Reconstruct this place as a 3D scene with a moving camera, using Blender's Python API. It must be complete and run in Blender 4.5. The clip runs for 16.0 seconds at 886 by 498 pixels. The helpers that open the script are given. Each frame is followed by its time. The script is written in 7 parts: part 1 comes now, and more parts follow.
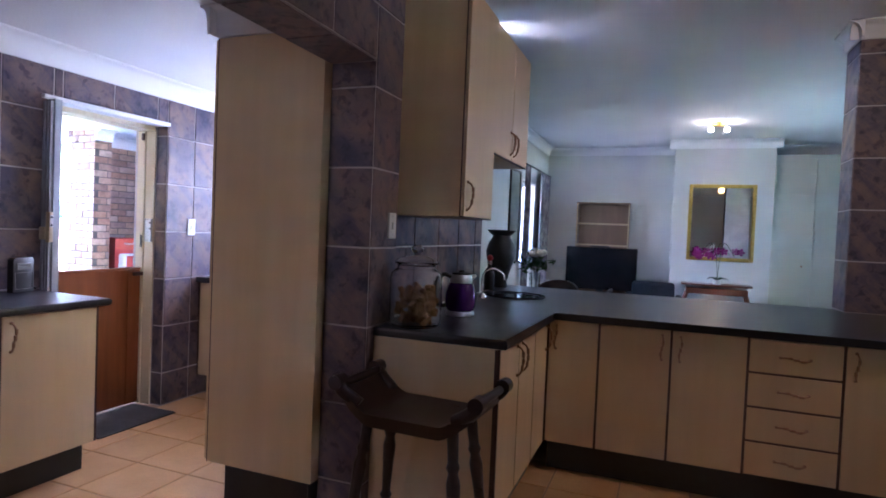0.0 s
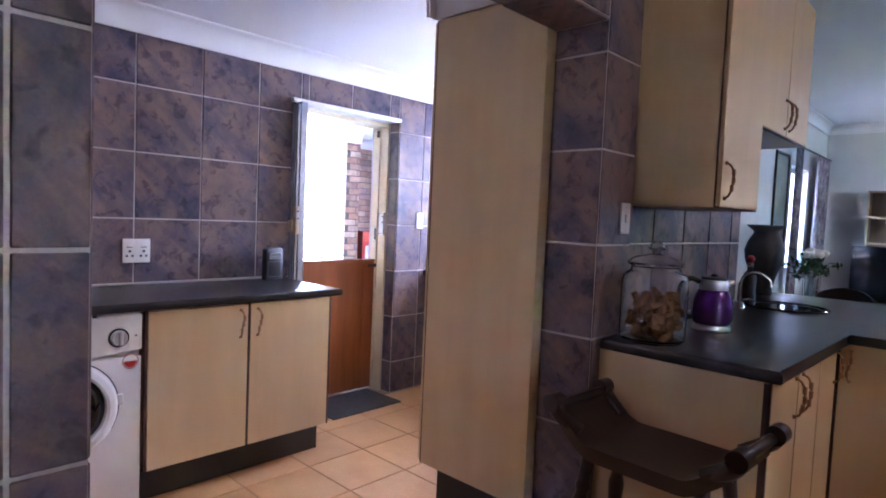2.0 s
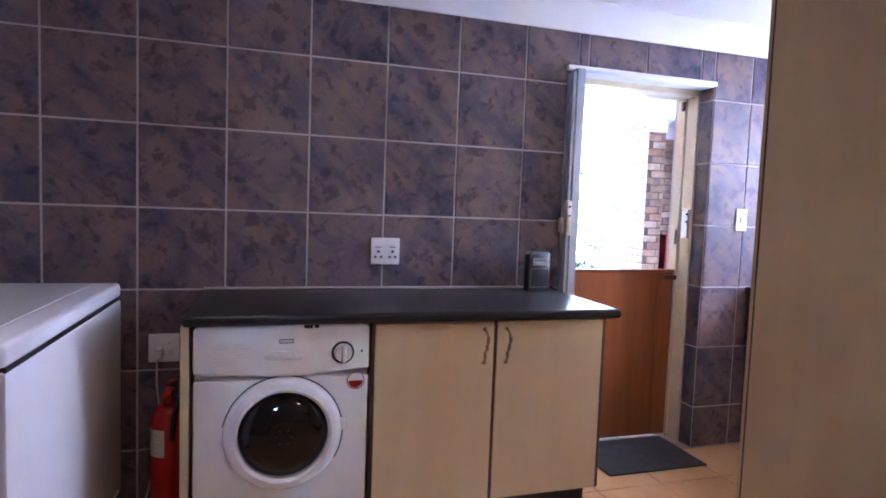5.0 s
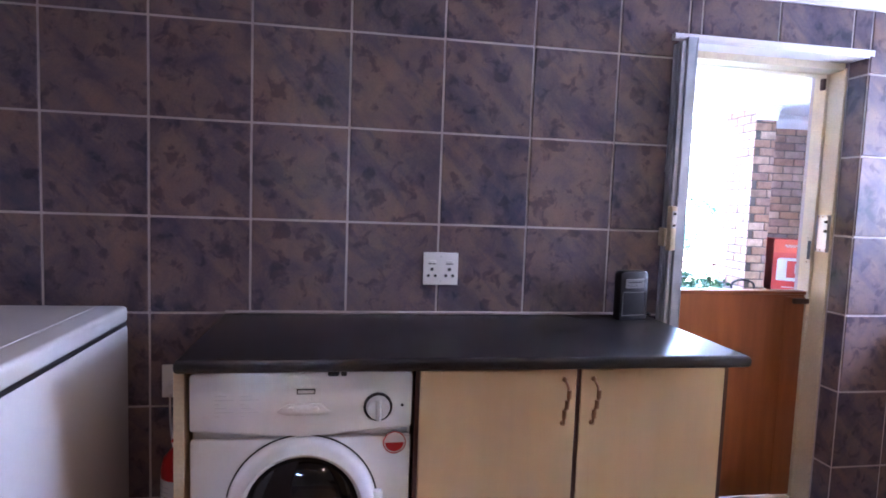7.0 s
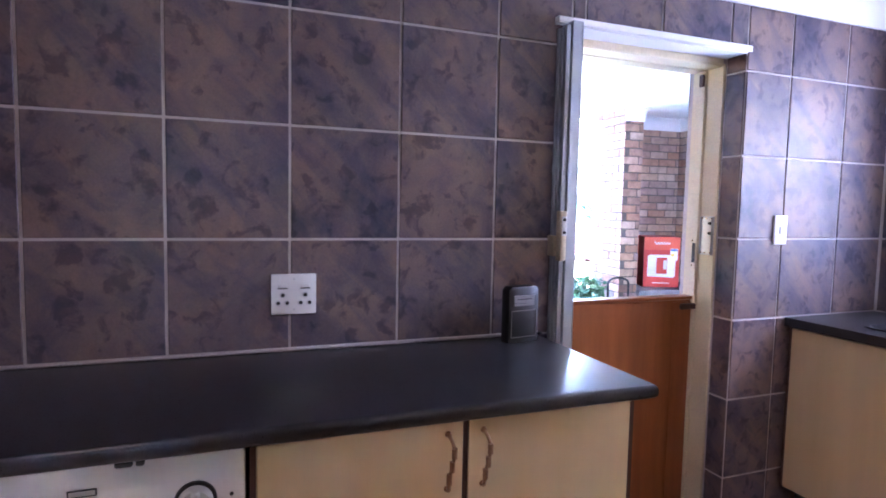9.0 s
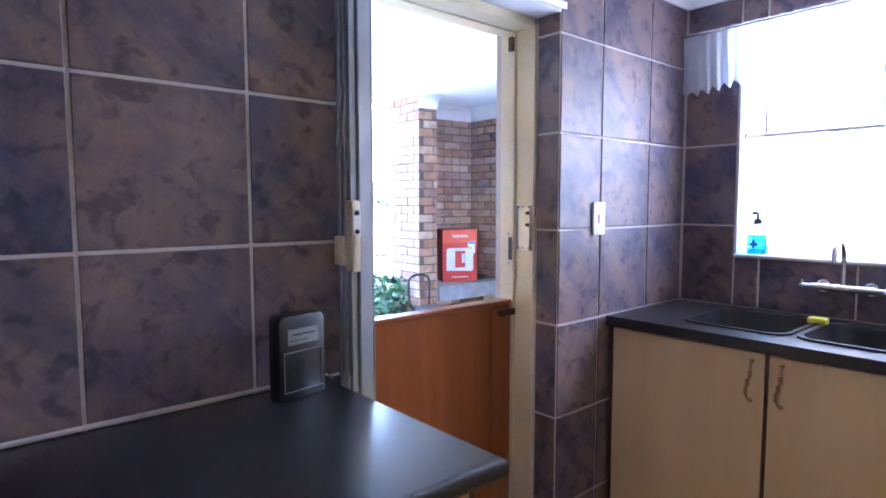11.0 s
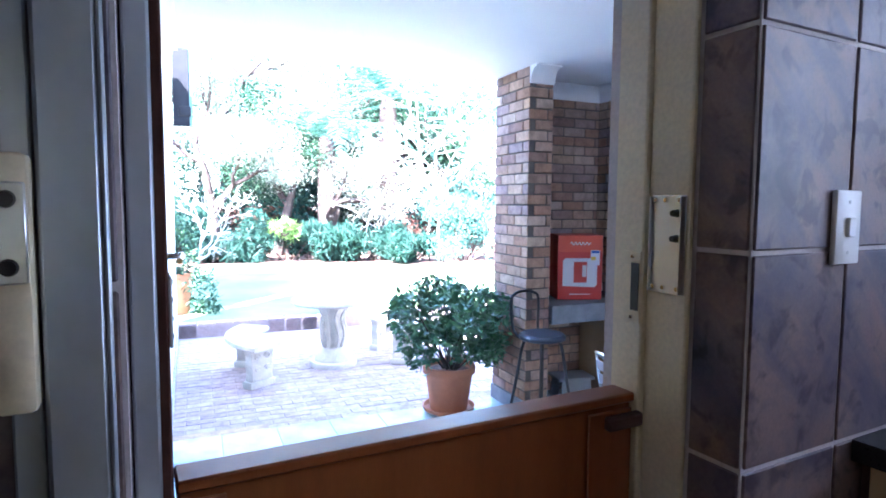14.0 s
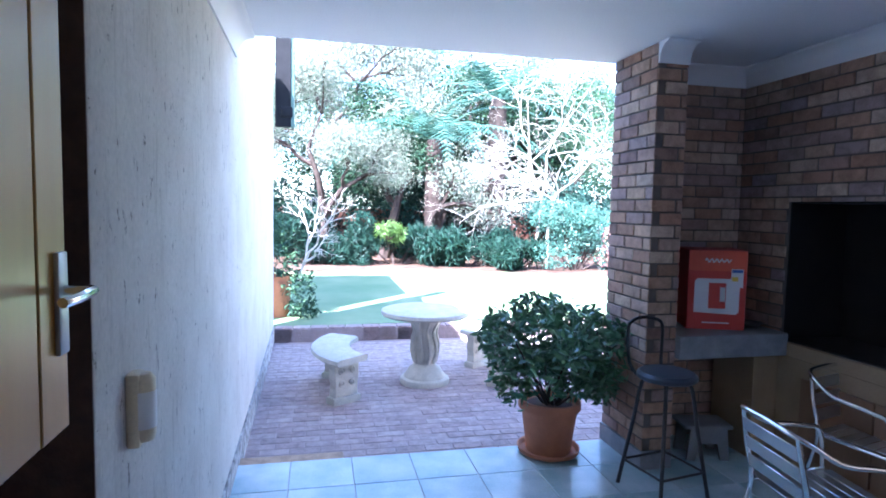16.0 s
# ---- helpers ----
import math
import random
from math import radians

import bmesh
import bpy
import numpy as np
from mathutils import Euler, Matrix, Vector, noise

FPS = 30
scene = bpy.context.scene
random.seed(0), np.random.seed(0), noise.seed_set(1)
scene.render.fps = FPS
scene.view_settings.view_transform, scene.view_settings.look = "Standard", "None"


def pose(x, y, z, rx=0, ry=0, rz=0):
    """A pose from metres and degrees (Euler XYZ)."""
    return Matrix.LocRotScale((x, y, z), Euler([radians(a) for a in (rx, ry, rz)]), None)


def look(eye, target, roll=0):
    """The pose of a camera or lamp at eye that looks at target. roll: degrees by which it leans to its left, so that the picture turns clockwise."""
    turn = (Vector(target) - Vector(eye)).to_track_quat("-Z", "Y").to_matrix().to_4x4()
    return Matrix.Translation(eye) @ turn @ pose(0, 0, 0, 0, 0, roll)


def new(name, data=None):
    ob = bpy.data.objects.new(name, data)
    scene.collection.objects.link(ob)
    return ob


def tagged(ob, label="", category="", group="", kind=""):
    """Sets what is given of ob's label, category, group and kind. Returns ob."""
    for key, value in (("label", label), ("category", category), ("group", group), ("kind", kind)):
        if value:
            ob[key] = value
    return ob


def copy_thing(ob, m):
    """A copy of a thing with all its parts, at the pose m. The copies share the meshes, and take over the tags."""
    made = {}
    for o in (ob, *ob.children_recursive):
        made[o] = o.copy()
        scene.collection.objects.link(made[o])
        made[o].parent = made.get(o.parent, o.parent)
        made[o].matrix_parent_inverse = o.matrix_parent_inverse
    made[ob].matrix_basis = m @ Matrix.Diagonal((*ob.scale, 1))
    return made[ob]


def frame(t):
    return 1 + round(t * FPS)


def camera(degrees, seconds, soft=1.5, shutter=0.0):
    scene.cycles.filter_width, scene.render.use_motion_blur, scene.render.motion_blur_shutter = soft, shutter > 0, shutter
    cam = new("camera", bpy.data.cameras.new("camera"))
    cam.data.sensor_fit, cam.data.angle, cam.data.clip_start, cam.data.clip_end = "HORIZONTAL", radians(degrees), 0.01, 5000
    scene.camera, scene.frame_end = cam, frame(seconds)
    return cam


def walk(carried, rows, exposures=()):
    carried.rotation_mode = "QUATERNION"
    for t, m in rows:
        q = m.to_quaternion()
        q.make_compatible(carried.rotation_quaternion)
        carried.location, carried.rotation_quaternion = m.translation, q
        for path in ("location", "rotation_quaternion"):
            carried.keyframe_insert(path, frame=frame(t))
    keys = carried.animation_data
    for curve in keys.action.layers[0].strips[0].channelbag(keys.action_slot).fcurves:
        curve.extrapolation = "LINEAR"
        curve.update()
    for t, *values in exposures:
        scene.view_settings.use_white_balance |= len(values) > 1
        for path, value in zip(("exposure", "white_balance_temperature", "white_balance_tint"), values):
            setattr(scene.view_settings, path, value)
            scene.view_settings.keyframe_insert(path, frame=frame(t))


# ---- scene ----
cam = camera(74.8, 16.0, soft=1.8)
PATH = [
    (0, (0.018, 0.146, 1.327), (-0.699, 2.012, 1.268), 2.4),
    (0.5, (0.004, 0.227, 1.338), (-0.882, 2.019, 1.263), 2.3),
    (1, (-0.011, 0.312, 1.337), (-1.081, 2.0, 1.255), 2.5),
    (1.5, (-0.052, 0.38, 1.324), (-1.291, 1.948, 1.229), 2.5),
    (2, (-0.123, 0.45, 1.321), (-1.499, 1.896, 1.211), 2.5),
    (2.5, (-0.186, 0.546, 1.325), (-1.703, 1.843, 1.205), 2.6),
    (3, (-0.249, 0.647, 1.326), (-1.889, 1.784, 1.198), 2.5),
    (3.5, (-0.318, 0.751, 1.315), (-2.035, 1.768, 1.18), 2.5),
    (4, (-0.419, 0.87, 1.314), (-2.221, 1.725, 1.167), 2.4),
    (4.5, (-0.526, 0.948, 1.307), (-2.39, 1.654, 1.154), 2.3),
    (5, (-0.684, 0.995, 1.281), (-2.593, 1.574, 1.145), 2.1),
    (5.2, (-0.741, 1.001, 1.283), (-2.663, 1.535, 1.143), 2.1),
    (7.3, (-1.212, 1.178, 1.342), (-3.179, 1.502, 1.178), 2.1),
    (7.5, (-1.242, 1.184, 1.346), (-3.207, 1.517, 1.182), 2.0),
    (8, (-1.317, 1.216, 1.343), (-3.271, 1.613, 1.187), 1.9),
    (8.5, (-1.412, 1.252, 1.346), (-3.335, 1.78, 1.194), 1.6),
    (9, (-1.517, 1.309, 1.356), (-3.379, 2.022, 1.207), 1.2),
    (9.5, (-1.608, 1.379, 1.357), (-3.392, 2.271, 1.211), 0.8),
    (10, (-1.754, 1.449, 1.359), (-3.429, 2.533, 1.211), 0.5),
    (10.2, (-1.818, 1.481, 1.354), (-3.433, 2.652, 1.205), 0.3),
    (12.3, (-2.339, 2.007, 1.334), (-3.812, 3.351, 1.176), -0.2),
    (12.5, (-2.391, 2.063, 1.335), (-3.876, 3.393, 1.178), -0.2),
    (13, (-2.516, 2.199, 1.331), (-4.068, 3.451, 1.175), 0.0),
    (13.5, (-2.627, 2.341, 1.332), (-4.291, 3.439, 1.177), 0.0),
    (14, (-2.756, 2.471, 1.315), (-4.519, 3.402, 1.164), 0.4),
    (14.5, (-2.921, 2.595, 1.32), (-4.739, 3.416, 1.17), 0.7),
    (15, (-3.059, 2.677, 1.323), (-4.921, 3.39, 1.173), 0.9),
    (15.5, (-3.18, 2.755, 1.329), (-5.074, 3.38, 1.183), 1.0),
    (16, (-3.307, 2.824, 1.324), (-5.215, 3.406, 1.182), 1.1),
]
EXPOSURES = [(0, 6.6, 5350, 30), (1.5, 7.0, 5400, 31), (4, 7.2, 5450, 32), (5.2, 6.8, 5450, 32), (7.5, 6.85, 5450, 32), (10, 6.7, 5450, 28), (12.5, 5.95, 5300, 18), (13.5, 5.2, 5300, 18), (14.0, 4.9, 5300, 18), (14.5, 4.5, 5300, 18), (15.2, 3.9, 5250, 18), (16, 3.4, 5200, 18)]
walk(cam, [(t, look(eye, target, roll)) for t, eye, target, roll in PATH], EXPOSURES)

# world, sun and large lights
SUN = Vector((1.9, -2.2, 2.9)).normalized()
world = bpy.data.worlds.new("world")
scene.world = world
world.use_nodes = True
sky = world.node_tree.nodes.new("ShaderNodeTexSky")
sky.sky_type, sky.sun_disc = "NISHITA", False
sky.sun_elevation = math.asin(SUN.z)
sky.sun_rotation = math.atan2(SUN.x, SUN.y)
world.node_tree.links.new(sky.outputs[0], world.node_tree.nodes["Background"].inputs[0])
world.node_tree.nodes["Background"].inputs[1].default_value = 0.13
sun = new("sun", bpy.data.lights.new("sun", "SUN"))
sun.data.energy, sun.data.angle, sun.data.color = 5.0, radians(0.5), (1.0, 0.95, 0.88)
sun.matrix_world = look(SUN * 30, (0, 0, 0))


def area(name, eye, target, w, h, power, colour):
    ob = new(name, bpy.data.lights.new(name, "AREA"))
    ob.data.shape, ob.data.size, ob.data.size_y = "RECTANGLE", w, h
    ob.data.energy, ob.data.color = power, colour
    ob.matrix_world = look(eye, target)
    return ob


area("sky_in_sink_window", (-2.6, 4.36, 1.58), (-2.6, 3.0, 1.45), 0.85, 0.85, 0.48, (0.85, 0.91, 1.0))
area("sky_in_lounge_window", (-2.0, 8.55, 1.5), (0.5, 8.3, 1.3), 0.8, 1.1, 0.04, (0.5, 0.8, 1.0))
area("sky_in_lounge_window", (3.1, 7.25, 1.65), (0.5, 7.6, 2.6), 0.45, 0.8, 0.10, (0.12, 0.62, 1.0))


def bulb(name, place, power, colour, radius):
    ob = new(name, bpy.data.lights.new(name, "POINT"))
    ob.data.energy, ob.data.color, ob.data.shadow_soft_size = power, colour, radius
    ob.location = place
    return ob


bulb("lounge_spot_light", (0.40, 7.9, 2.66), 0.013, (1.0, 0.86, 0.66), 0.03)
bulb("lounge_spot_light", (0.70, 7.98, 2.66), 0.013, (1.0, 0.86, 0.66), 0.03)
bulb("kitchen_lamp_light", (1.20, 2.98, 2.60), 0.045, (1.0, 0.50, 0.10), 0.06)
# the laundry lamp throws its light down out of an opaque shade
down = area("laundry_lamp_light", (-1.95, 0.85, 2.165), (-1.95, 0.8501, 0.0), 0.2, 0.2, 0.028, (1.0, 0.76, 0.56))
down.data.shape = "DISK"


# ---- materials ----
def ramp(nt, src, stops):
    r = nt.nodes.new("ShaderNodeValToRGB")
    while len(r.color_ramp.elements) < len(stops):
        r.color_ramp.elements.new(0.5)
    for e, (p, c) in zip(r.color_ramp.elements, stops):
        e.position, e.color = p, (*c, 1)
    nt.links.new(src, r.inputs[0])
    return r.outputs[0]


def mix(nt, a, b, fac, mode="MIX"):
    m = nt.nodes.new("ShaderNodeMix")
    m.data_type, m.blend_type = "RGBA", mode
    for sock, v in ((m.inputs[0], fac), (m.inputs[6], a), (m.inputs[7], b)):
        if hasattr(v, "is_output"):
            nt.links.new(v, sock)
        elif isinstance(v, (int, float)):
            sock.default_value = v
        else:
            sock.default_value = (*v, 1)
    return m.outputs[2]


def noisy(nt, vec, scale, detail=4, rough=0.55, distort=0.0):
    n = nt.nodes.new("ShaderNodeTexNoise")
    n.inputs["Scale"].default_value, n.inputs["Detail"].default_value = scale, detail
    n.inputs["Roughness"].default_value, n.inputs["Distortion"].default_value = rough, distort
    nt.links.new(vec, n.inputs["Vector"])
    return n.outputs["Fac"]


def place(nt, spread=0.0, stretch=(1, 1, 1)):
    """World position, shifted by chance from object to object."""
    g = nt.nodes.new("ShaderNodeNewGeometry").outputs["Position"]
    if spread:
        rnd = nt.nodes.new("ShaderNodeObjectInfo").outputs["Random"]
        a = nt.nodes.new("ShaderNodeVectorMath")
        a.operation = "SCALE"
        a.inputs[0].default_value = (spread, spread * 1.7, spread * 2.3)
        nt.links.new(rnd, a.inputs["Scale"])
        b = nt.nodes.new("ShaderNodeVectorMath")
        b.operation = "ADD"
        nt.links.new(g, b.inputs[0])
        nt.links.new(a.outputs[0], b.inputs[1])
        g = b.outputs[0]
    if stretch != (1, 1, 1):
        c = nt.nodes.new("ShaderNodeVectorMath")
        c.operation = "MULTIPLY"
        c.inputs[1].default_value = stretch
        nt.links.new(g, c.inputs[0])
        g = c.outputs[0]
    return g


def shade(name):
    m = bpy.data.materials.new(name)
    m.use_nodes = True
    return m, m.node_tree, m.node_tree.nodes["Principled BSDF"]


def bump(nt, bsdf, height, strength, dist=0.002):
    b = nt.nodes.new("ShaderNodeBump")
    b.inputs["Strength"].default_value, b.inputs["Distance"].default_value = strength, dist
    nt.links.new(height, b.inputs["Height"])
    nt.links.new(b.outputs[0], bsdf.inputs["Normal"])


def pbr(name, c1, c2, scale=3.0, rough=0.6, metal=0.0, relief=0.15, fine=120.0, spread=0.0, stretch=(1, 1, 1), vary=0.0, spec=0.5):
    """A surface with broad variation from c1 to c2, fine grain, relief and uneven gloss."""
    m, nt, bs = shade(name)
    v = place(nt, spread, stretch)
    broad, grain = noisy(nt, v, scale, 5), noisy(nt, v, fine, 3)
    col = ramp(nt, broad, [(0.3, c1), (0.7, c2)])
    col = mix(nt, col, ramp(nt, grain, [(0.3, (0.8, 0.8, 0.8)), (0.7, (1.1, 1.1, 1.1))]), 0.5 if relief > 0.05 else 0.1, "MULTIPLY")
    if vary:
        rnd = nt.nodes.new("ShaderNodeObjectInfo").outputs["Random"]
        col = mix(nt, col, ramp(nt, rnd, [(0.0, (1 - vary,) * 3), (1.0, (1 + vary,) * 3)]), 1.0, "MULTIPLY")
    nt.links.new(col, bs.inputs["Base Color"])
    r = nt.nodes.new("ShaderNodeMapRange")
    r.inputs["To Min"].default_value, r.inputs["To Max"].default_value = max(0.02, rough * 0.8), min(1.0, rough * 1.2)
    nt.links.new(broad, r.inputs["Value"])
    nt.links.new(r.outputs[0], bs.inputs["Roughness"])
    bs.inputs["Metallic"].default_value = metal
    bs.inputs["Specular IOR Level"].default_value = spec
    if relief:
        bump(nt, bs, grain, relief)
    return m


def slate(name, dark, mid, warm, grey, rough):
    """Glazed stone-look tile: cloudy brown and blue-grey with diagonal streaks and dark blotches."""
    m, nt, bs = shade(name)
    v = place(nt, 9.0)
    rot = nt.nodes.new("ShaderNodeVectorRotate")
    rot.rotation_type = "EULER_XYZ"
    rot.inputs["Rotation"].default_value = (0.6, 0.5, 0.3)
    nt.links.new(v, rot.inputs["Vector"])
    st = nt.nodes.new("ShaderNodeVectorMath")
    st.operation = "MULTIPLY"
    st.inputs[1].default_value = (1.0, 1.15, 1.0)
    nt.links.new(rot.outputs[0], st.inputs[0])
    cloud = noisy(nt, st.outputs[0], 3.6, 6, 0.55, 0.7)
    col = ramp(nt, cloud, [(0.34, dark), (0.44, grey), (0.54, mid), (0.70, warm)])
    dots = []
    for axis in ((4.6, 4.6, 4.6), (0.9, 0.9, -0.9)):
        d = nt.nodes.new("ShaderNodeVectorMath")
        d.operation = "DOT_PRODUCT"
        d.inputs[1].default_value = axis
        nt.links.new(v, d.inputs[0])
        dots.append(d.outputs["Value"])
    both = nt.nodes.new("ShaderNodeCombineXYZ")
    nt.links.new(dots[0], both.inputs[0])
    nt.links.new(dots[1], both.inputs[1])
    band = noisy(nt, both.outputs[0], 1.15, 5, 0.6, 0.5)
    col = mix(nt, col, ramp(nt, band, [(0.34, (0.50, 0.58, 0.82)), (0.43, (0.72, 0.78, 0.96)), (0.52, (1.06, 1.02, 1.0)), (0.70, (1.10, 1.06, 1.02))]), 0.85, "MULTIPLY")
    smear = noisy(nt, st.outputs[0], 9.0, 4, 0.6, 1.2)
    col = mix(nt, col, ramp(nt, smear, [(0.36, (0.66, 0.72, 0.92)), (0.52, (1, 1, 1)), (0.68, (1.14, 1.05, 1.0))]), 0.55, "MULTIPLY")
    blot = noisy(nt, v, 17, 3, 0.55, 0.4)
    col = mix(nt, col, ramp(nt, blot, [(0.35, (0.34, 0.36, 0.47)), (0.46, (1, 1, 1))]), 0.75, "MULTIPLY")
    fine = noisy(nt, v, 160, 3)
    col = mix(nt, col, ramp(nt, fine, [(0.3, (0.82, 0.82, 0.82)), (0.7, (1.12, 1.12, 1.12))]), 0.6, "MULTIPLY")
    nt.links.new(col, bs.inputs["Base Color"])
    r = ramp(nt, cloud, [(0.2, (rough * 0.8,) * 3), (0.8, (rough * 1.25,) * 3)])
    nt.links.new(r, bs.inputs["Roughness"])
    bs.inputs["Specular IOR Level"].default_value = 0.38
    bump(nt, bs, cloud, 0.12, 0.003)
    return m


def brickstuff(name, colours, rough=0.85):
    m, nt, bs = shade(name)
    v = place(nt, 7.0)
    rnd = nt.nodes.new("ShaderNodeObjectInfo").outputs["Random"]
    col = ramp(nt, rnd, [(i / (len(colours) - 1), c) for i, c in enumerate(colours)])
    n1, n2 = noisy(nt, v, 11, 5, 0.65, 0.4), noisy(nt, v, 140, 3)
    col = mix(nt, col, ramp(nt, n1, [(0.3, (0.55, 0.52, 0.52)), (0.6, (1.1, 1.08, 1.05))]), 0.8, "MULTIPLY")
    col = mix(nt, col, ramp(nt, n2, [(0.3, (0.75, 0.75, 0.75)), (0.7, (1.15, 1.15, 1.15))]), 0.6, "MULTIPLY")
    nt.links.new(col, bs.inputs["Base Color"])
    bs.inputs["Roughness"].default_value = rough
    bump(nt, bs, n2, 0.5, 0.004)
    return m


def leafy(name, colours, rough=0.45, gloss=0.5):
    m, nt, bs = shade(name)
    rnd = nt.nodes.new("ShaderNodeNewGeometry").outputs["Random Per Island"]
    col = ramp(nt, rnd, [(i / (len(colours) - 1), c) for i, c in enumerate(colours)])
    nt.links.new(col, bs.inputs["Base Color"])
    bs.inputs["Roughness"].default_value = rough
    bs.inputs["Specular IOR Level"].default_value = gloss
    return m


def glassy(name, colour, rough=0.02, ior=1.45):
    m, nt, bs = shade(name)
    bs.inputs["Base Color"].default_value = (*colour, 1)
    bs.inputs["Roughness"].default_value = rough
    bs.inputs["IOR"].default_value = ior
    bs.inputs["Transmission Weight"].default_value = 1.0
    return m


def glow(name, colour, strength):
    m, nt, bs = shade(name)
    bs.inputs["Base Color"].default_value = (*colour, 1)
    bs.inputs["Emission Color"].default_value = (*colour, 1)
    bs.inputs["Emission Strength"].default_value = strength
    return m


def cloth(name, colour, through_light):
    """Thin net that lets part of the light through."""
    m, nt, bs = shade(name)
    bs.inputs["Base Color"].default_value = (*colour, 1)
    bs.inputs["Roughness"].default_value = 0.9
    tl, tr = nt.nodes.new("ShaderNodeBsdfTranslucent"), nt.nodes.new("ShaderNodeBsdfTransparent")
    tl.inputs[0].default_value = (*colour, 1)
    a, b = nt.nodes.new("ShaderNodeMixShader"), nt.nodes.new("ShaderNodeMixShader")
    a.inputs[0].default_value, b.inputs[0].default_value = 0.6, through_light
    nt.links.new(bs.outputs[0], a.inputs[1])
    nt.links.new(tl.outputs[0], a.inputs[2])
    nt.links.new(a.outputs[0], b.inputs[1])
    nt.links.new(tr.outputs[0], b.inputs[2])
    nt.links.new(b.outputs[0], nt.nodes["Material Output"].inputs[0])
    return m


TILE = slate("wall_tile", (0.088, 0.072, 0.094), (0.185, 0.130, 0.122), (0.215, 0.148, 0.130), (0.150, 0.112, 0.122), 0.45)
GROUT = pbr("grout", (0.46, 0.40, 0.40), (0.56, 0.50, 0.49), 6, 0.9, relief=0.4)
FLOOR_TILE = pbr("floor_tile", (0.56, 0.29, 0.11), (0.66, 0.38, 0.165), 5, 0.34, spread=6, vary=0.08, relief=0.08)
FLOOR_GROUT = pbr("floor_grout", (0.36, 0.22, 0.14), (0.42, 0.28, 0.19), 8, 0.9)
PAINT = pbr("white_ceiling_paint", (0.72, 0.72, 0.73), (0.78, 0.78, 0.78), 1.3, 0.85, relief=0.1)
CORNICE = pbr("cornice_paint", (0.76, 0.76, 0.77), (0.82, 0.82, 0.82), 2, 0.7, relief=0.05)
WALL_PAINT = pbr("lounge_wall_paint", (0.62, 0.62, 0.60), (0.70, 0.70, 0.67), 1.5, 0.85, relief=0.15)
MAPLE = pbr("maple_board", (0.58, 0.42, 0.235), (0.66, 0.49, 0.29), 1.6, 0.42, stretch=(5, 5, 0.5), relief=0.04, spread=3)
EDGING = pbr("dark_edging", (0.055, 0.022, 0.018), (0.085, 0.035, 0.027), 9, 0.45)
JAMB_BROWN = pbr("brown_jamb_paint", (0.055, 0.020, 0.014), (0.08, 0.032, 0.022), 9, 0.8, spec=0.15)
KICK = pbr("black_kick_board", (0.012, 0.012, 0.014), (0.022, 0.022, 0.025), 5, 0.4)
WORKTOP, _nt, _bs = shade("black_laminate")
_bs.inputs["Base Color"].default_value = (0.019, 0.018, 0.021, 1)
_nt.links.new(ramp(_nt, noisy(_nt, place(_nt), 260, 2), [(0.3, (0.27, 0.27, 0.27)), (0.7, (0.34, 0.34, 0.34))]), _bs.inputs["Roughness"])
BRASS = pbr("aged_bronze", (0.30, 0.17, 0.10), (0.42, 0.26, 0.16), 30, 0.3, metal=0.9, relief=0.05)
WHITE_ENAMEL = pbr("white_enamel", (0.74, 0.74, 0.74), (0.80, 0.80, 0.79), 2, 0.22, relief=0.02)
GREY_PLASTIC = pbr("grey_plastic", (0.55, 0.55, 0.55), (0.62, 0.62, 0.62), 4, 0.4, relief=0.03)
WHITE_PLASTIC = pbr("white_plastic", (0.74, 0.73, 0.71), (0.80, 0.79, 0.77), 6, 0.35, relief=0.03)
BLACK_PLASTIC = pbr("black_plastic", (0.012, 0.012, 0.014), (0.024, 0.024, 0.026), 8, 0.4, relief=0.06)
DARK_GLASS = pbr("smoked_glass", (0.006, 0.005, 0.006), (0.012, 0.011, 0.012), 6, 0.06, relief=0.0)
CHROME = pbr("chrome", (0.72, 0.72, 0.73), (0.80, 0.80, 0.80), 9, 0.14, metal=1.0, relief=0.0)
STEEL = pbr("brushed_aluminium", (0.55, 0.56, 0.58), (0.66, 0.67, 0.69), 9, 0.3, metal=1.0, relief=0.04)
GATE_ALU = pbr("silver_gate_paint", (0.36, 0.39, 0.44), (0.45, 0.48, 0.53), 9, 0.35, metal=0.55, relief=0.05)
RED = pbr("red_paint", (0.45, 0.012, 0.012), (0.55, 0.022, 0.018), 6, 0.3, relief=0.02)
FRAME_CREAM = pbr("cream_frame_paint", (0.64, 0.54, 0.36), (0.72, 0.62, 0.43), 4, 0.45, relief=0.12)
DOOR_WOOD = pbr("varnished_door_wood", (0.19, 0.052, 0.013), (0.30, 0.09, 0.024), 3.0, 0.3, stretch=(5, 5, 0.5), relief=0.06)
# lighter varnish, with the daylight on the open leaf put into the colour
LIT_DOOR = pbr("lit_varnished_wood", (0.46, 0.25, 0.06), (0.58, 0.35, 0.10), 2.0, 0.3, stretch=(5, 5, 0.5), relief=0.04)
DARK_WOOD = pbr("dark_stained_wood", (0.014, 0.006, 0.005), (0.032, 0.014, 0.010), 6, 0.3, stretch=(1, 6, 6), relief=0.08)
SCREEN = pbr("black_screen", (0.004, 0.004, 0.005), (0.006, 0.006, 0.007), 4, 0.25, relief=0.0, spec=0.12)
BROWN_BOARD = pbr("brown_board", (0.20, 0.115, 0.062), (0.27, 0.16, 0.09), 1.6, 0.45, stretch=(5, 5, 0.5), relief=0.04)
MAT_RUBBER = pbr("grey_mat", (0.045, 0.042, 0.042), (0.075, 0.07, 0.07), 20, 0.95, relief=0.8, fine=350)


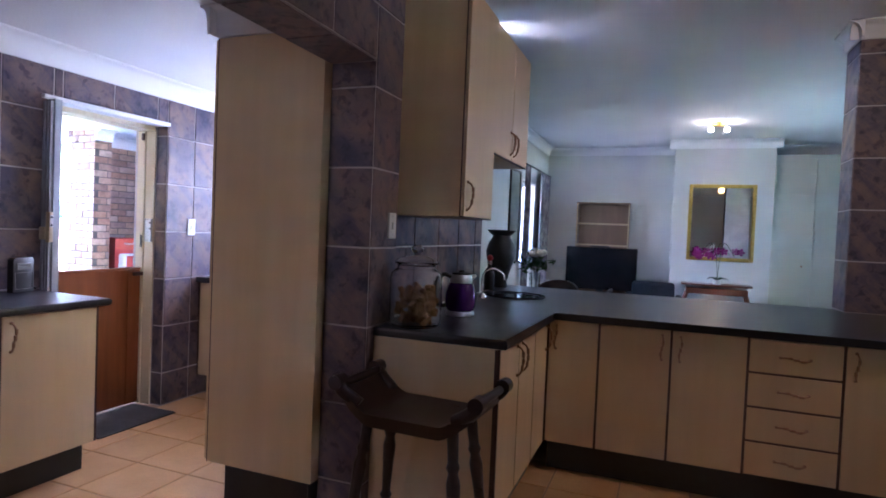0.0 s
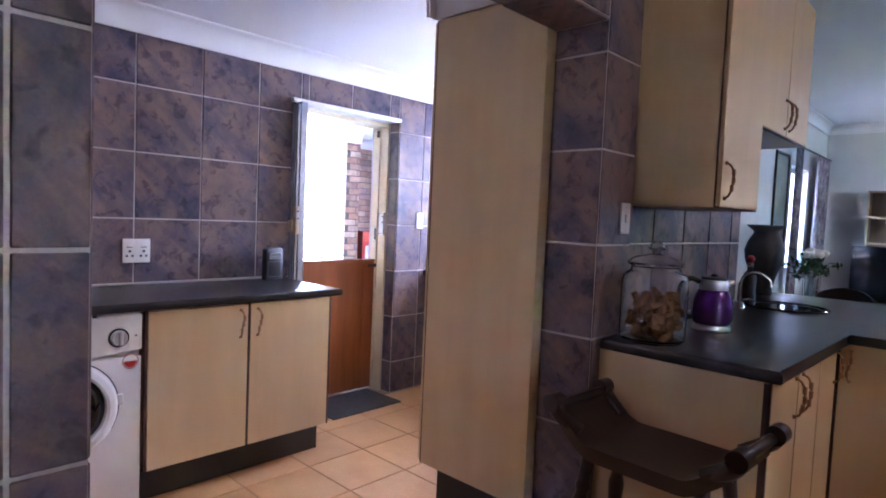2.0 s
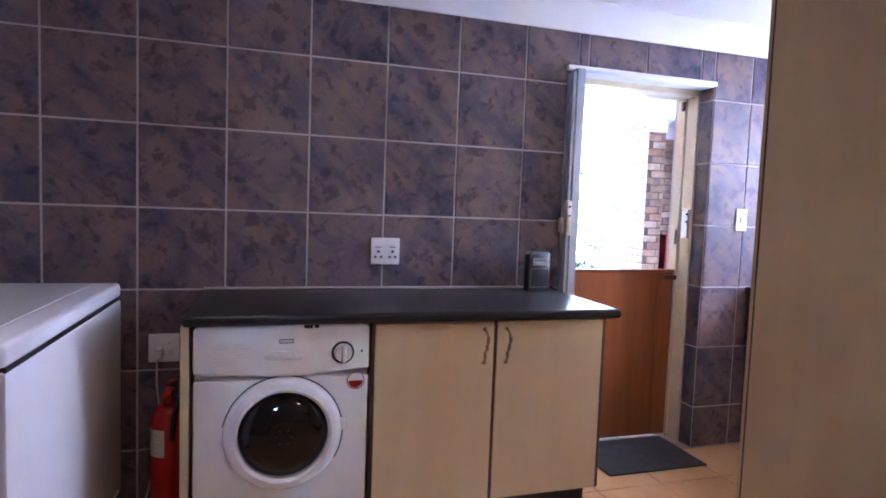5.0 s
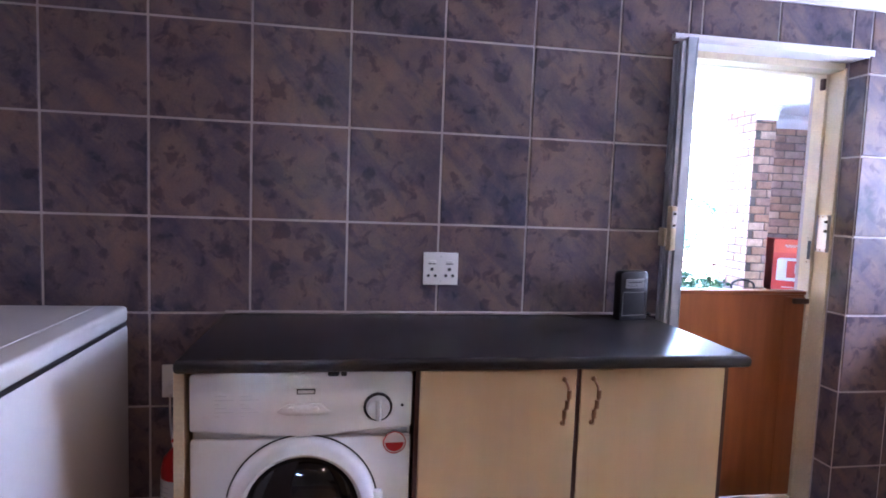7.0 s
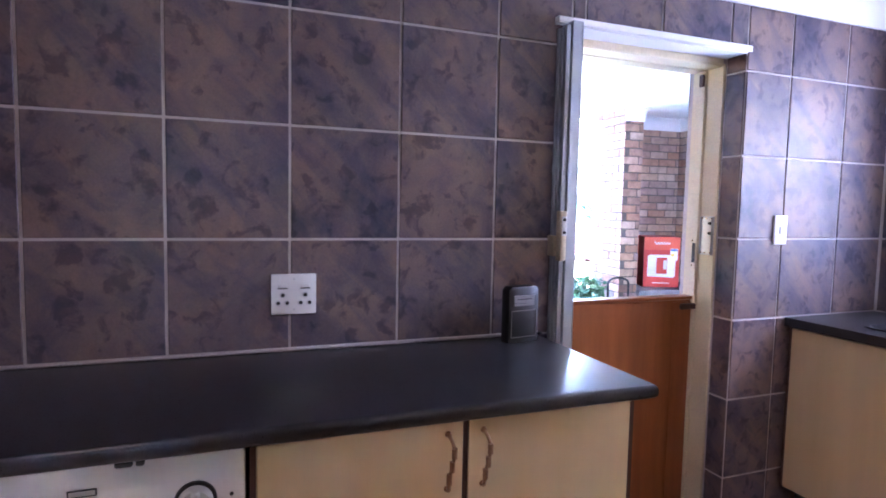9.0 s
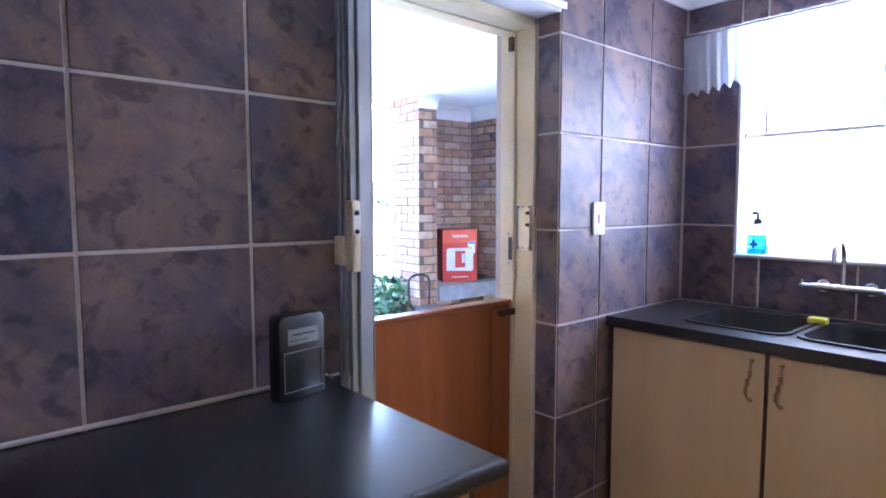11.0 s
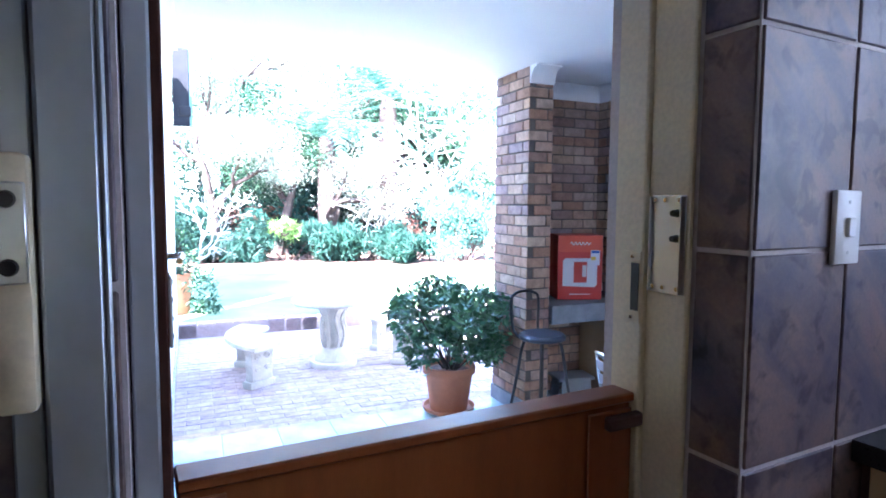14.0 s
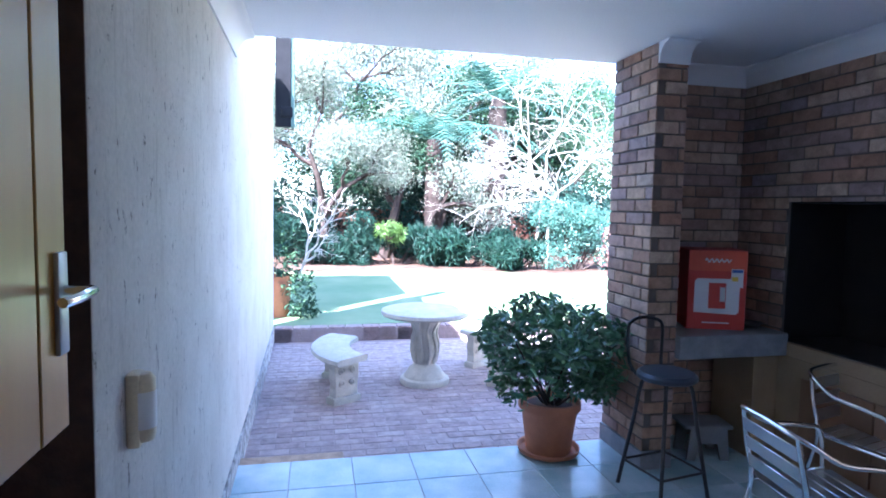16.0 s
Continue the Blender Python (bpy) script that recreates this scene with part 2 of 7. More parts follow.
# ---- building tools ----
def soft(me, angle=40):
    """Smooth shading with sharp edges past the angle."""
    me.polygons.foreach_set("use_smooth", [True] * len(me.polygons))
    me.set_sharp_from_angle(angle=radians(angle))
    return me


def solid(name, bm, material, label="", category="", group="", kind="", at=None):
    """One mesh at top level."""
    me = bpy.data.meshes.new(name)
    bmesh.ops.recalc_face_normals(bm, faces=bm.faces)
    bm.to_mesh(me)
    bm.free()
    for m in (material if isinstance(material, (list, tuple)) else [material]):
        me.materials.append(m)
    soft(me)
    ob = new(name, me)
    if at is not None:
        ob.matrix_world = at
    return tagged(ob, label, category, group, kind)


def thing(name, label, category, at=None, group="", kind=""):
    """An Empty at the thing's base, to carry its parts."""
    ob = new(name)
    ob.empty_display_size = 0.05
    if at is not None:
        ob.matrix_world = at if isinstance(at, Matrix) else Matrix.Translation(at)
    return tagged(ob, label, category, group, kind)


def part(name, bm, material, parent, label="", at=None):
    ob = solid(name, bm, material)
    ob.parent = parent
    if at is not None:
        ob.matrix_basis = at
    if label:
        ob["label"] = label
    return ob


def box(bm, a, b, bevel=0.0, seg=1, m=None):
    """A box from corner a to corner b."""
    r = bmesh.ops.create_cube(bm, size=1)
    vs = r["verts"]
    s = [max(abs(q - p), 1e-4) for p, q in zip(a, b)]
    c = [(p + q) / 2 for p, q in zip(a, b)]
    for v in vs:
        v.co = Vector([v.co[i] * s[i] + c[i] for i in range(3)])
    if bevel:
        es = list({e for v in vs for e in v.link_edges})
        out = bmesh.ops.bevel(bm, geom=es, offset=min(bevel, min(s) * 0.45), segments=seg, affect="EDGES", profile=0.5)
        vs = list({v for f in out["faces"] for v in f.verts} | {v for v in vs if v.is_valid})
    if m is not None:
        bmesh.ops.transform(bm, matrix=m, verts=vs)
    return bm


def boxes(*pairs, bevel=0.0, seg=1):
    bm = bmesh.new()
    for a, b in pairs:
        box(bm, a, b, bevel, seg)
    return bm


def one(a, b, bevel=0.0, seg=1):
    return box(bmesh.new(), a, b, bevel, seg)


def rod(bm, p, q, r0, r1=None, seg=12, caps=True):
    """A straight tapered bar from p to q."""
    p, q = Vector(p), Vector(q)
    r1 = r0 if r1 is None else r1
    d = q - p
    m = Matrix.Translation((p + q) / 2) @ d.to_track_quat("Z", "Y").to_matrix().to_4x4()
    bmesh.ops.create_cone(bm, cap_ends=caps, segments=seg, radius1=r0, radius2=r1, depth=d.length, matrix=m)
    return bm


def lathe(bm, profile, seg=24, m=None, a0=0.0, a1=360.0):
    """A turned body; the profile lists radius and height from the bottom up."""
    n = seg if a1 - a0 >= 359.9 else seg + 1
    rings = []
    for r, z in profile:
        if r < 1e-5:
            rings.append([bm.verts.new((0, 0, z))])
        else:
            rings.append([bm.verts.new((r * math.cos(radians(a0 + (a1 - a0) * i / seg)), r * math.sin(radians(a0 + (a1 - a0) * i / seg)), z)) for i in range(n)])
    for lo, hi in zip(rings, rings[1:]):
        k = seg
        for i in range(k):
            j = (i + 1) % n
            if len(lo) == 1 and len(hi) == 1:
                continue
            if len(lo) == 1:
                bm.faces.new((lo[0], hi[j], hi[i]))
            elif len(hi) == 1:
                bm.faces.new((lo[i], lo[j], hi[0]))
            else:
                bm.faces.new((lo[i], lo[j], hi[j], hi[i]))
    if m is not None:
        bmesh.ops.transform(bm, matrix=m, verts=[v for ring in rings for v in ring])
    return bm


def tube(bm, pts, r, seg=8, closed=False, r_end=None):
    """A round bar along a line of points."""
    pts = [Vector(p) for p in pts]
    n = len(pts)
    up = Vector((0.13, 0.21, 0.97))
    rings = []
    for i, p in enumerate(pts):
        if closed:
            d = pts[(i + 1) % n] - pts[i - 1]
        else:
            d = pts[min(i + 1, n - 1)] - pts[max(i - 1, 0)]
        d.normalize()
        s = d.cross(up)
        if s.length < 0.05:
            s = d.cross(Vector((1, 0, 0)))
        s.normalize()
        t = s.cross(d).normalized()
        rr = r if r_end is None else r + (r_end - r) * i / (n - 1)
        rings.append([bm.verts.new(p + (s * math.cos(2 * math.pi * k / seg) + t * math.sin(2 * math.pi * k / seg)) * rr) for k in range(seg)])
    for i in range(n if closed else n - 1):
        a, b = rings[i], rings[(i + 1) % n]
        for k in range(seg):
            bm.faces.new((a[k], a[(k + 1) % seg], b[(k + 1) % seg], b[k]))
    if not closed:
        bm.faces.new(rings[0][::-1])
        bm.faces.new(rings[-1])
    return bm


def curve_pts(pts, n=6):
    """Points of a smooth line through the given ones."""
    P = [Vector(p) for p in pts]
    P = [P[0] * 2 - P[1]] + P + [P[-1] * 2 - P[-2]]
    out = []
    for i in range(1, len(P) - 2):
        for k in range(n):
            t = k / n
            a, b, c, d = P[i - 1], P[i], P[i + 1], P[i + 2]
            out.append(0.5 * (2 * b + (c - a) * t + (2 * a - 5 * b + 4 * c - d) * t * t + (3 * b - a - 3 * c + d) * t ** 3))
    out.append(P[-2])
    return out


def prism(bm, outline, depth, m=None, bevel=0.0):
    """A flat outline in x and z, drawn out along y by depth."""
    lo = [bm.verts.new((x, 0, z)) for x, z in outline]
    hi = [bm.verts.new((x, depth, z)) for x, z in outline]
    n = len(outline)
    bm.faces.new(lo)
    bm.faces.new(hi[::-1])
    for i in range(n):
        bm.faces.new((lo[i], lo[(i + 1) % n], hi[(i + 1) % n], hi[i]))
    vs = lo + hi
    if bevel:
        es = [e for e in {e for v in vs for e in v.link_edges}]
        out = bmesh.ops.bevel(bm, geom=es, offset=bevel, segments=2, affect="EDGES", profile=0.5)
        vs = list({v for f in out["faces"] for v in f.verts} | {v for v in vs if v.is_valid})
    if m is not None:
        bmesh.ops.transform(bm, matrix=m, verts=vs)
    return bm


def wall_with_holes(bm, u0, u1, z0, z1, holes, put, thick):
    """A wall slab cut by rectangular holes; put(u, w, z) gives the world place, w running through the thickness."""
    us = sorted({u0, u1, *[h[0] for h in holes], *[h[1] for h in holes]})
    zs = sorted({z0, z1, *[h[2] for h in holes], *[h[3] for h in holes]})
    us, zs = [u for u in us if u0 <= u <= u1], [z for z in zs if z0 <= z <= z1]
    full = {(i, j) for i in range(len(us) - 1) for j in range(len(zs) - 1)
            if not any(h[0] <= (us[i] + us[i + 1]) / 2 <= h[1] and h[2] <= (zs[j] + zs[j + 1]) / 2 <= h[3] for h in holes)}
    vs = {}

    def vert(i, j, w):
        if (i, j, w) not in vs:
            vs[(i, j, w)] = bm.verts.new(put(us[i], w * thick, zs[j]))
        return vs[(i, j, w)]
    for i, j in full:
        for w in (0, 1):
            bm.faces.new([vert(i, j, w), vert(i + 1, j, w), vert(i + 1, j + 1, w), vert(i, j + 1, w)])
        for (di, dj), (p, q) in (((-1, 0), ((0, 0), (0, 1))), ((1, 0), ((1, 0), (1, 1))), ((0, -1), ((0, 0), (1, 0))), ((0, 1), ((0, 1), (1, 1)))):
            if (i + di, j + dj) not in full:
                bm.faces.new([vert(i + p[0], j + p[1], 0), vert(i + q[0], j + q[1], 0), vert(i + q[0], j + q[1], 1), vert(i + p[0], j + p[1], 1)])
    return bm


PIECES = {}


def piece(name, size, material, m, parent, bevel=0.002):
    """A small slab shared by all pieces of the same size; x and z are its face, y its thickness."""
    key = (name, material.name, *[round(s, 3) for s in size])
    if key not in PIECES:
        bm = one((0, 0, 0), size, bevel)
        me = bpy.data.meshes.new(name)
        bmesh.ops.recalc_face_normals(bm, faces=bm.faces)
        bm.to_mesh(me)
        bm.free()
        me.materials.append(material)
        PIECES[key] = me
    ob = new(name, PIECES[key])
    ob.parent = parent
    ob.matrix_world = m
    return ob


def cut_rect(r, holes):
    """The rectangle r less the holes, as rectangles."""
    out = [r]
    for h in holes:
        nxt = []
        for a, b, c, d in out:
            p, q, s, t = max(a, h[0]), min(b, h[1]), max(c, h[2]), min(d, h[3])
            if p >= q or s >= t:
                nxt.append((a, b, c, d))
                continue
            nxt += [x for x in ((a, p, c, d), (q, b, c, d), (p, q, c, s), (p, q, t, d)) if x[1] - x[0] > 1e-6 and x[3] - x[2] > 1e-6]
        out = nxt
    return out


PITCH, ROW0, JOINT = 0.338, 0.232, 0.008


def lay_tiles(parent, base, u0, u1, z0, z1, anchor, holes=(), flip=False, material=None, pitch=PITCH, row0=ROW0):
    """Wall tiles on a face. base: pose with x along the wall, y out of it, z up."""
    a = anchor
    while a > u0:
        a -= pitch
    while a < u1:
        b = row0 - pitch
        while b < z1:
            lo = (max(a, u0), min(a + pitch, u1), max(b, z0), min(b + pitch, z1))
            if lo[1] - lo[0] > 0.012 and lo[3] - lo[2] > 0.012:
                for p, q, s, t in cut_rect(lo, holes):
                    if q - p > 0.012 and t - s > 0.012:
                        piece("tile", (q - p - JOINT, 0.006, t - s - JOINT), material or TILE, base @ Matrix.Translation((p + JOINT / 2, 0.0, s + JOINT / 2)), parent)
            b += pitch
        a += pitch


# ---- the large structure ----
CEIL = 2.30                                  # laundry
KCEIL = 2.80                                 # kitchen and lounge
PATIO = pose(-3.6, 2.28, 0, 0, 0, -4.7)      # the covered patio stands slightly askew to the house
PF, YARD, LAWN = -0.40, -0.50, -0.31         # patio tiles, brick paving, lawn
BRICKS = brickstuff("face_brick", [(0.34, 0.20, 0.135), (0.44, 0.28, 0.19), (0.26, 0.165, 0.135), (0.50, 0.35, 0.24), (0.37, 0.26, 0.225), (0.53, 0.41, 0.31), (0.40, 0.23, 0.155), (0.31, 0.26, 0.265)])
MORTAR = pbr("mortar", (0.10, 0.085, 0.075), (0.16, 0.14, 0.12), 8, 0.95, relief=0.5)
def stained_plaster():
    """Rough white plaster with grey runs down it."""
    m = pbr("rough_white_plaster", (0.58, 0.53, 0.47), (0.69, 0.65, 0.59), 2.5, 0.9, relief=0.7, fine=60)
    nt, bs = m.node_tree, m.node_tree.nodes["Principled BSDF"]
    base = bs.inputs["Base Color"].links[0].from_socket
    runs = noisy(nt, place(nt, 0, (9, 9, 0.9)), 3.0, 5, 0.7)
    spots = noisy(nt, place(nt, 0, (1, 1, 0.5)), 26, 6, 0.75)
    col = mix(nt, base, ramp(nt, runs, [(0.32, (0.5, 0.47, 0.45)), (0.44, (1, 1, 1))]), 0.4, "MULTIPLY")
    col = mix(nt, col, ramp(nt, spots, [(0.35, (0.22, 0.21, 0.20)), (0.39, (1, 1, 1))]), 0.85, "MULTIPLY")
    nt.links.new(col, bs.inputs["Base Color"])
    return m


PLASTER = stained_plaster()
PATIO_PAINT = pbr("patio_ceiling_paint", (0.78, 0.80, 0.82), (0.83, 0.84, 0.86), 1.2, 0.85, relief=0.1)
PATIO_TILE = pbr("patio_tile", (0.30, 0.45, 0.50), (0.66, 0.74, 0.76), 2.4, 0.22, spread=5, vary=0.08, relief=0.06)
PATIO_GROUT = pbr("patio_grout", (0.33, 0.36, 0.37), (0.42, 0.45, 0.45), 8, 0.9)
PAVER = brickstuff("paving_brick", [(0.36, 0.27, 0.26), (0.42, 0.33, 0.31), (0.33, 0.25, 0.24), (0.45, 0.36, 0.34), (0.38, 0.28, 0.27)])
PAVER_JOINT = pbr("paving_joint", (0.30, 0.225, 0.21), (0.37, 0.29, 0.275), 9, 0.95, relief=0.6)


def slab(name, a, b, material, label="", at=None):
    return solid(name, one(a, b), material, label, kind="structure", at=at)


def along_y(x, sign):
    """A wall along y whose seen face stands at x and whose body goes to x + sign * thickness."""
    return lambda u, w, z: (x + sign * w, u, z)


def along_x(y, sign):
    return lambda u, w, z: (u, y + sign * w, z)


DOOR = (2.46, 3.28, -0.5, 2.0)
wall_laundry = solid("wall_laundry", wall_with_holes(bmesh.new(), -0.9, 4.45, -0.5, 2.6, [DOOR], along_y(-3.304, -1), 0.30), GROUT,
                     "tiled laundry wall with slate-look ceramic tiles", kind="structure")
WINDOW = (-3.07, -2.14, 1.115, 2.06)
wall_sink = solid("wall_sink", wall_with_holes(bmesh.new(), -3.304, -1.36, 0, 2.6, [WINDOW], along_x(4.164, 1), 0.26), GROUT,
                  "tiled wall behind the sink with a window", kind="structure")
wall_divider = solid("wall_divider", wall_with_holes(bmesh.new(), -1.9, 2.56, 0, 2.8, [(0.724, 2.31, -0.1, 2.034)], along_y(-1.143, -1), 0.213), GROUT,
                     "tiled wall with a wide opening and beam to the laundry", kind="structure")
wall_kitchen = solid("wall_kitchen", one((-1.356, 2.56, 0), (-1.204, 4.12, 2.8)), WALL_PAINT, "kitchen wall behind the sink run", kind="structure")
wall_lounge = solid("wall_lounge", wall_with_holes(bmesh.new(), 4.42, 10.15, 0, 2.8, [(8.15, 8.95, 0.9, 2.1)], along_y(-1.9, -1), 0.2), WALL_PAINT,
                    "pale painted lounge wall with a window", kind="structure")
slab("wall_far", (-2.1, 9.95, 0), (3.2, 10.15, 2.8), WALL_PAINT, "pale painted far lounge wall")
solid("chimney_breast", one((0.083, 9.30, 0), (1.378, 9.95, KCEIL), 0.004), WALL_PAINT, "pale painted chimney breast", kind="structure")
wall_right = solid("wall_right", wall_with_holes(bmesh.new(), -1.9, 5.1, 0, 2.8, [(0.14, 0.62, 1.34, 1.80)], along_y(2.4, 1), 0.22), WALL_PAINT,
                   "pale kitchen side wall with an opening for the added window", kind="structure")
slab("wall_back", (-1.143, -1.9, 0), (2.4, -1.7, 2.8), WALL_PAINT, "pale wall behind the kitchen")
solid("wall_lounge_right", wall_with_holes(bmesh.new(), 5.1, 10.15, 0, 2.8, [(7.0, 7.5, 1.2, 2.1)], along_y(3.0, 1), 0.2), WALL_PAINT, "pale lounge wall with a window", kind="structure")
slab("wall_lounge_return", (2.62, 4.9, 0), (3.2, 5.1, 2.8), WALL_PAINT, "pale return wall of the lounge")
slab("wall_sink_back", (-2.1, 4.30, 2.06), (-1.2, 4.42, 2.8), WALL_PAINT, "pale wall above the sink wall")
slab("wall_laundry_end", (-3.304, -0.9, 0), (-1.356, -0.7, 2.6), WALL_PAINT, "laundry end wall")
slab("ceiling_laundry", (-3.60, -0.9, CEIL), (-1.358, 4.42, CEIL + 0.12), PAINT, "white painted laundry ceiling")
# lounge and kitchen slabs overrun the walls as an unseen eave against the sun
slab("ceiling", (-2.1, 4.42, KCEIL), (4.4, 10.15, KCEIL + 0.12), PAINT, "white painted lounge ceiling with an added sun-blocking overhang")
slab("ceiling_kitchen", (-1.36, -1.9, KCEIL), (4.4, 4.42, KCEIL + 0.12), PAINT, "white painted kitchen ceiling with an added sun-blocking overhang")
floor = slab("floor", (-3.6, -1.9, -0.12), (3.2, 10.15, -0.004), FLOOR_GROUT, "terracotta-coloured tiled floor")


def cornice(p, q, into, z, drop=0.125, out=0.10, mat_=None, parent_at=None, name="cornice"):
    """A coved strip from p to q under a ceiling at z; into points away from the wall."""
    p, q, n = Vector((*p, 0)), Vector((*q, 0)), Vector((*into, 0)).normalized()
    prof = [(0.0, 0.0), (0.0, -drop), (0.012, -drop), (0.016, -drop + 0.012)]
    prof += [(0.016 + (out - 0.03) * (1 - math.cos(a)), -drop + 0.015 + (drop - 0.03) * math.sin(a)) for a in [i * math.pi / 12 for i in range(1, 7)]]
    prof += [(out - 0.006, -0.012), (out, -0.008), (out, 0.0)]
    bm = bmesh.new()
    rows = [[bm.verts.new(e + n * u + Vector((0, 0, z + v))) for u, v in prof] for e in (p, q)]
    for i in range(len(prof)):
        j = (i + 1) % len(prof)
        bm.faces.new((rows[0][i], rows[0][j], rows[1][j], rows[1][i]))
    bm.faces.new(rows[0])
    bm.faces.new(rows[1][::-1])
    ob = solid(name, bm, mat_ or CORNICE, "white moulded plaster cornice", kind="structure")
    if parent_at is not None:
        ob.matrix_world = parent_at
    return ob


cornice((-3.30, -0.7), (-3.30, 4.16), (1, 0), CEIL - 0.001)
cornice((-3.30, 4.16), (-1.36, 4.16), (0, -1), CEIL - 0.001)
cornice((-1.9, 4.42), (-1.9, 9.95), (1, 0), KCEIL - 0.001, 0.12, 0.10)
cornice((-1.90, 9.95), (0.083, 9.95), (0, -1), KCEIL - 0.001, 0.12, 0.10)
cornice((0.0, 9.30), (1.46, 9.30), (0, -1), KCEIL - 0.001, 0.12, 0.10)
cornice((1.378, 9.95), (3.0, 9.95), (0, -1), KCEIL - 0.001, 0.12, 0.10)
cornice((-1.139, -1.7), (-1.139, 2.55), (1, 0), KCEIL - 0.001, 0.12, 0.10)

# column that stands on the peninsula
column = solid("column", one((1.138, 4.664, 0), (1.60, 4.966, KCEIL)), GROUT, "tiled column standing at the peninsula", kind="structure")
cornice((1.07, 4.66), (1.66, 4.66), (0, -1), KCEIL - 0.001, 0.11, 0.08)
cornice((1.134, 4.58), (1.134, 4.97), (-1, 0), KCEIL - 0.001, 0.11, 0.08)

# door to the patio
door_1 = thing("door_1", "stable door with varnished wooden lower leaf and open upper leaf", "door", (-3.5, 2.86, 0), kind="structure")


def here(bm, ob):
    """Shift a mesh built in world places to its parent's own."""
    bmesh.ops.transform(bm, matrix=ob.matrix_world.inverted(), verts=bm.verts)
    return bm


def wpart(name, bm, material, parent, label=""):
    return part(name, here(bm, parent), material, parent, label)


scene.view_layers[0].update()
bm = boxes(((-3.56, 3.256, -0.4), (-3.490, 3.279, 1.99)), ((-3.490, 3.266, -0.4), (-3.404, 3.279, 1.97)), bevel=0.003)
jamb_r = wpart("jamb", bm, FRAME_CREAM, door_1, "cream painted steel jamb")
bm = boxes(((-3.56, 2.462, -0.4), (-3.47, 2.50, 1.985)), bevel=0.003)
wpart("jamb", bm, JAMB_BROWN, door_1, "dark brown timber jamb")
bm = boxes(((-3.56, 2.50, 1.955), (-3.490, 3.256, 1.995)), ((-3.490, 2.50, 1.958), (-3.404, 3.266, 1.995)), bevel=0.003)
wpart("head", bm, FRAME_CREAM, door_1, "cream painted steel door head")
bm = boxes(((-3.403, 2.501, 1.988), (-3.302, 3.276, 1.998)))
wpart("soffit_trim", bm, CORNICE, door_1, "white trim above the door")
# lower leaf: boards, top rail and side stile
leaf = wpart("lower_leaf", one((-3.545, 2.505, 0.01), (-3.505, 3.253, 0.97), 0.003), DOOR_WOOD, door_1, "orange-brown varnished lower door leaf")


def sub(name, bm, material, parent, label=""):
    return wpart(name, bm, material, parent, label)


scene.view_layers[0].update()
sub("stile", one((-3.503, 3.15, 0.012), (-3.497, 3.25, 0.955), 0.002), DOOR_WOOD, leaf, "paler varnished stile")
sub("stile", one((-3.503, 2.507, 0.012), (-3.497, 2.56, 0.955), 0.002), DOOR_WOOD, leaf, "paler varnished stile")
sub("top_rail", one((-3.55, 2.503, 0.965), (-3.495, 3.254, 0.982), 0.003), DOOR_WOOD, leaf, "weathered top edge")
sub("bolt", boxes(((-3.4965, 3.18, 0.925), (-3.478, 3.26, 0.95)), bevel=0.004), EDGING, leaf, "brown slide bolt")
# plates and strikes on the jambs
bm = boxes(((-3.478, 3.2615, 1.168), (-3.408, 3.2655, 1.334)), ((-3.411, 3.250, 1.170), (-3.408, 3.2620, 1.332)), ((-3.478, 3.255, 1.170), (-3.475, 3.2620, 1.332)), bevel=0.001)
plate = wpart("gate_catch", bm, STEEL, door_1, "grey steel catch plate for the security gate")
scene.view_layers[0].update()
for z in (1.262, 1.304):
    bm = bmesh.new()
    rod(bm, (-3.424, 3.2613, z), (-3.424, 3.249, z), 0.007, 0.005, 12)
    sub("bolt_head", bm, BLACK_PLASTIC, plate)
for x in (-3.468, -3.447, -3.418):
    for z in (1.178, 1.326):
        bm = bmesh.new()
        rod(bm, (x, 3.2613, z), (x, 3.257, z), 0.0045, 0.0035, 10)
        sub("screw", bm, CHROME, plate)
bm = one((-3.530, 3.252, 1.108), (-3.4905, 3.2555, 1.236), 0.001)
strike = wpart("strike_plate", bm, FRAME_CREAM, door_1, "painted lock strike plate")
scene.view_layers[0].update()
sub("strike_hole", one((-3.511, 3.2505, 1.130), (-3.493, 3.2525, 1.215)), BLACK_PLASTIC, strike)
sub("screw", rod(bmesh.new(), (-3.51, 3.2525, 1.226), (-3.51, 3.2505, 1.226), 0.004, 0.003, 10), CHROME, strike)
sub("screw", rod(bmesh.new(), (-3.51, 3.2525, 1.117), (-3.51, 3.2505, 1.117), 0.004, 0.003, 10), CHROME, strike)
wpart("keep", one((-3.51, 3.240, 1.89), (-3.49, 3.2555, 1.94), 0.002), EDGING, door_1, "dark hinge keep")
catch = wpart("keep_plate", one((-3.552, 2.5005, 1.150), (-3.474, 2.504, 1.232), 0.001), WHITE_PLASTIC, door_1, "white plate with four screws on the brown jamb")
scene.view_layers[0].update()
for z in (1.159, 1.180, 1.202, 1.223):
    sub("screw", rod(bmesh.new(), (-3.500, 2.504, z), (-3.500, 2.506, z), 0.0035, 0.003, 8), BLACK_PLASTIC, catch)
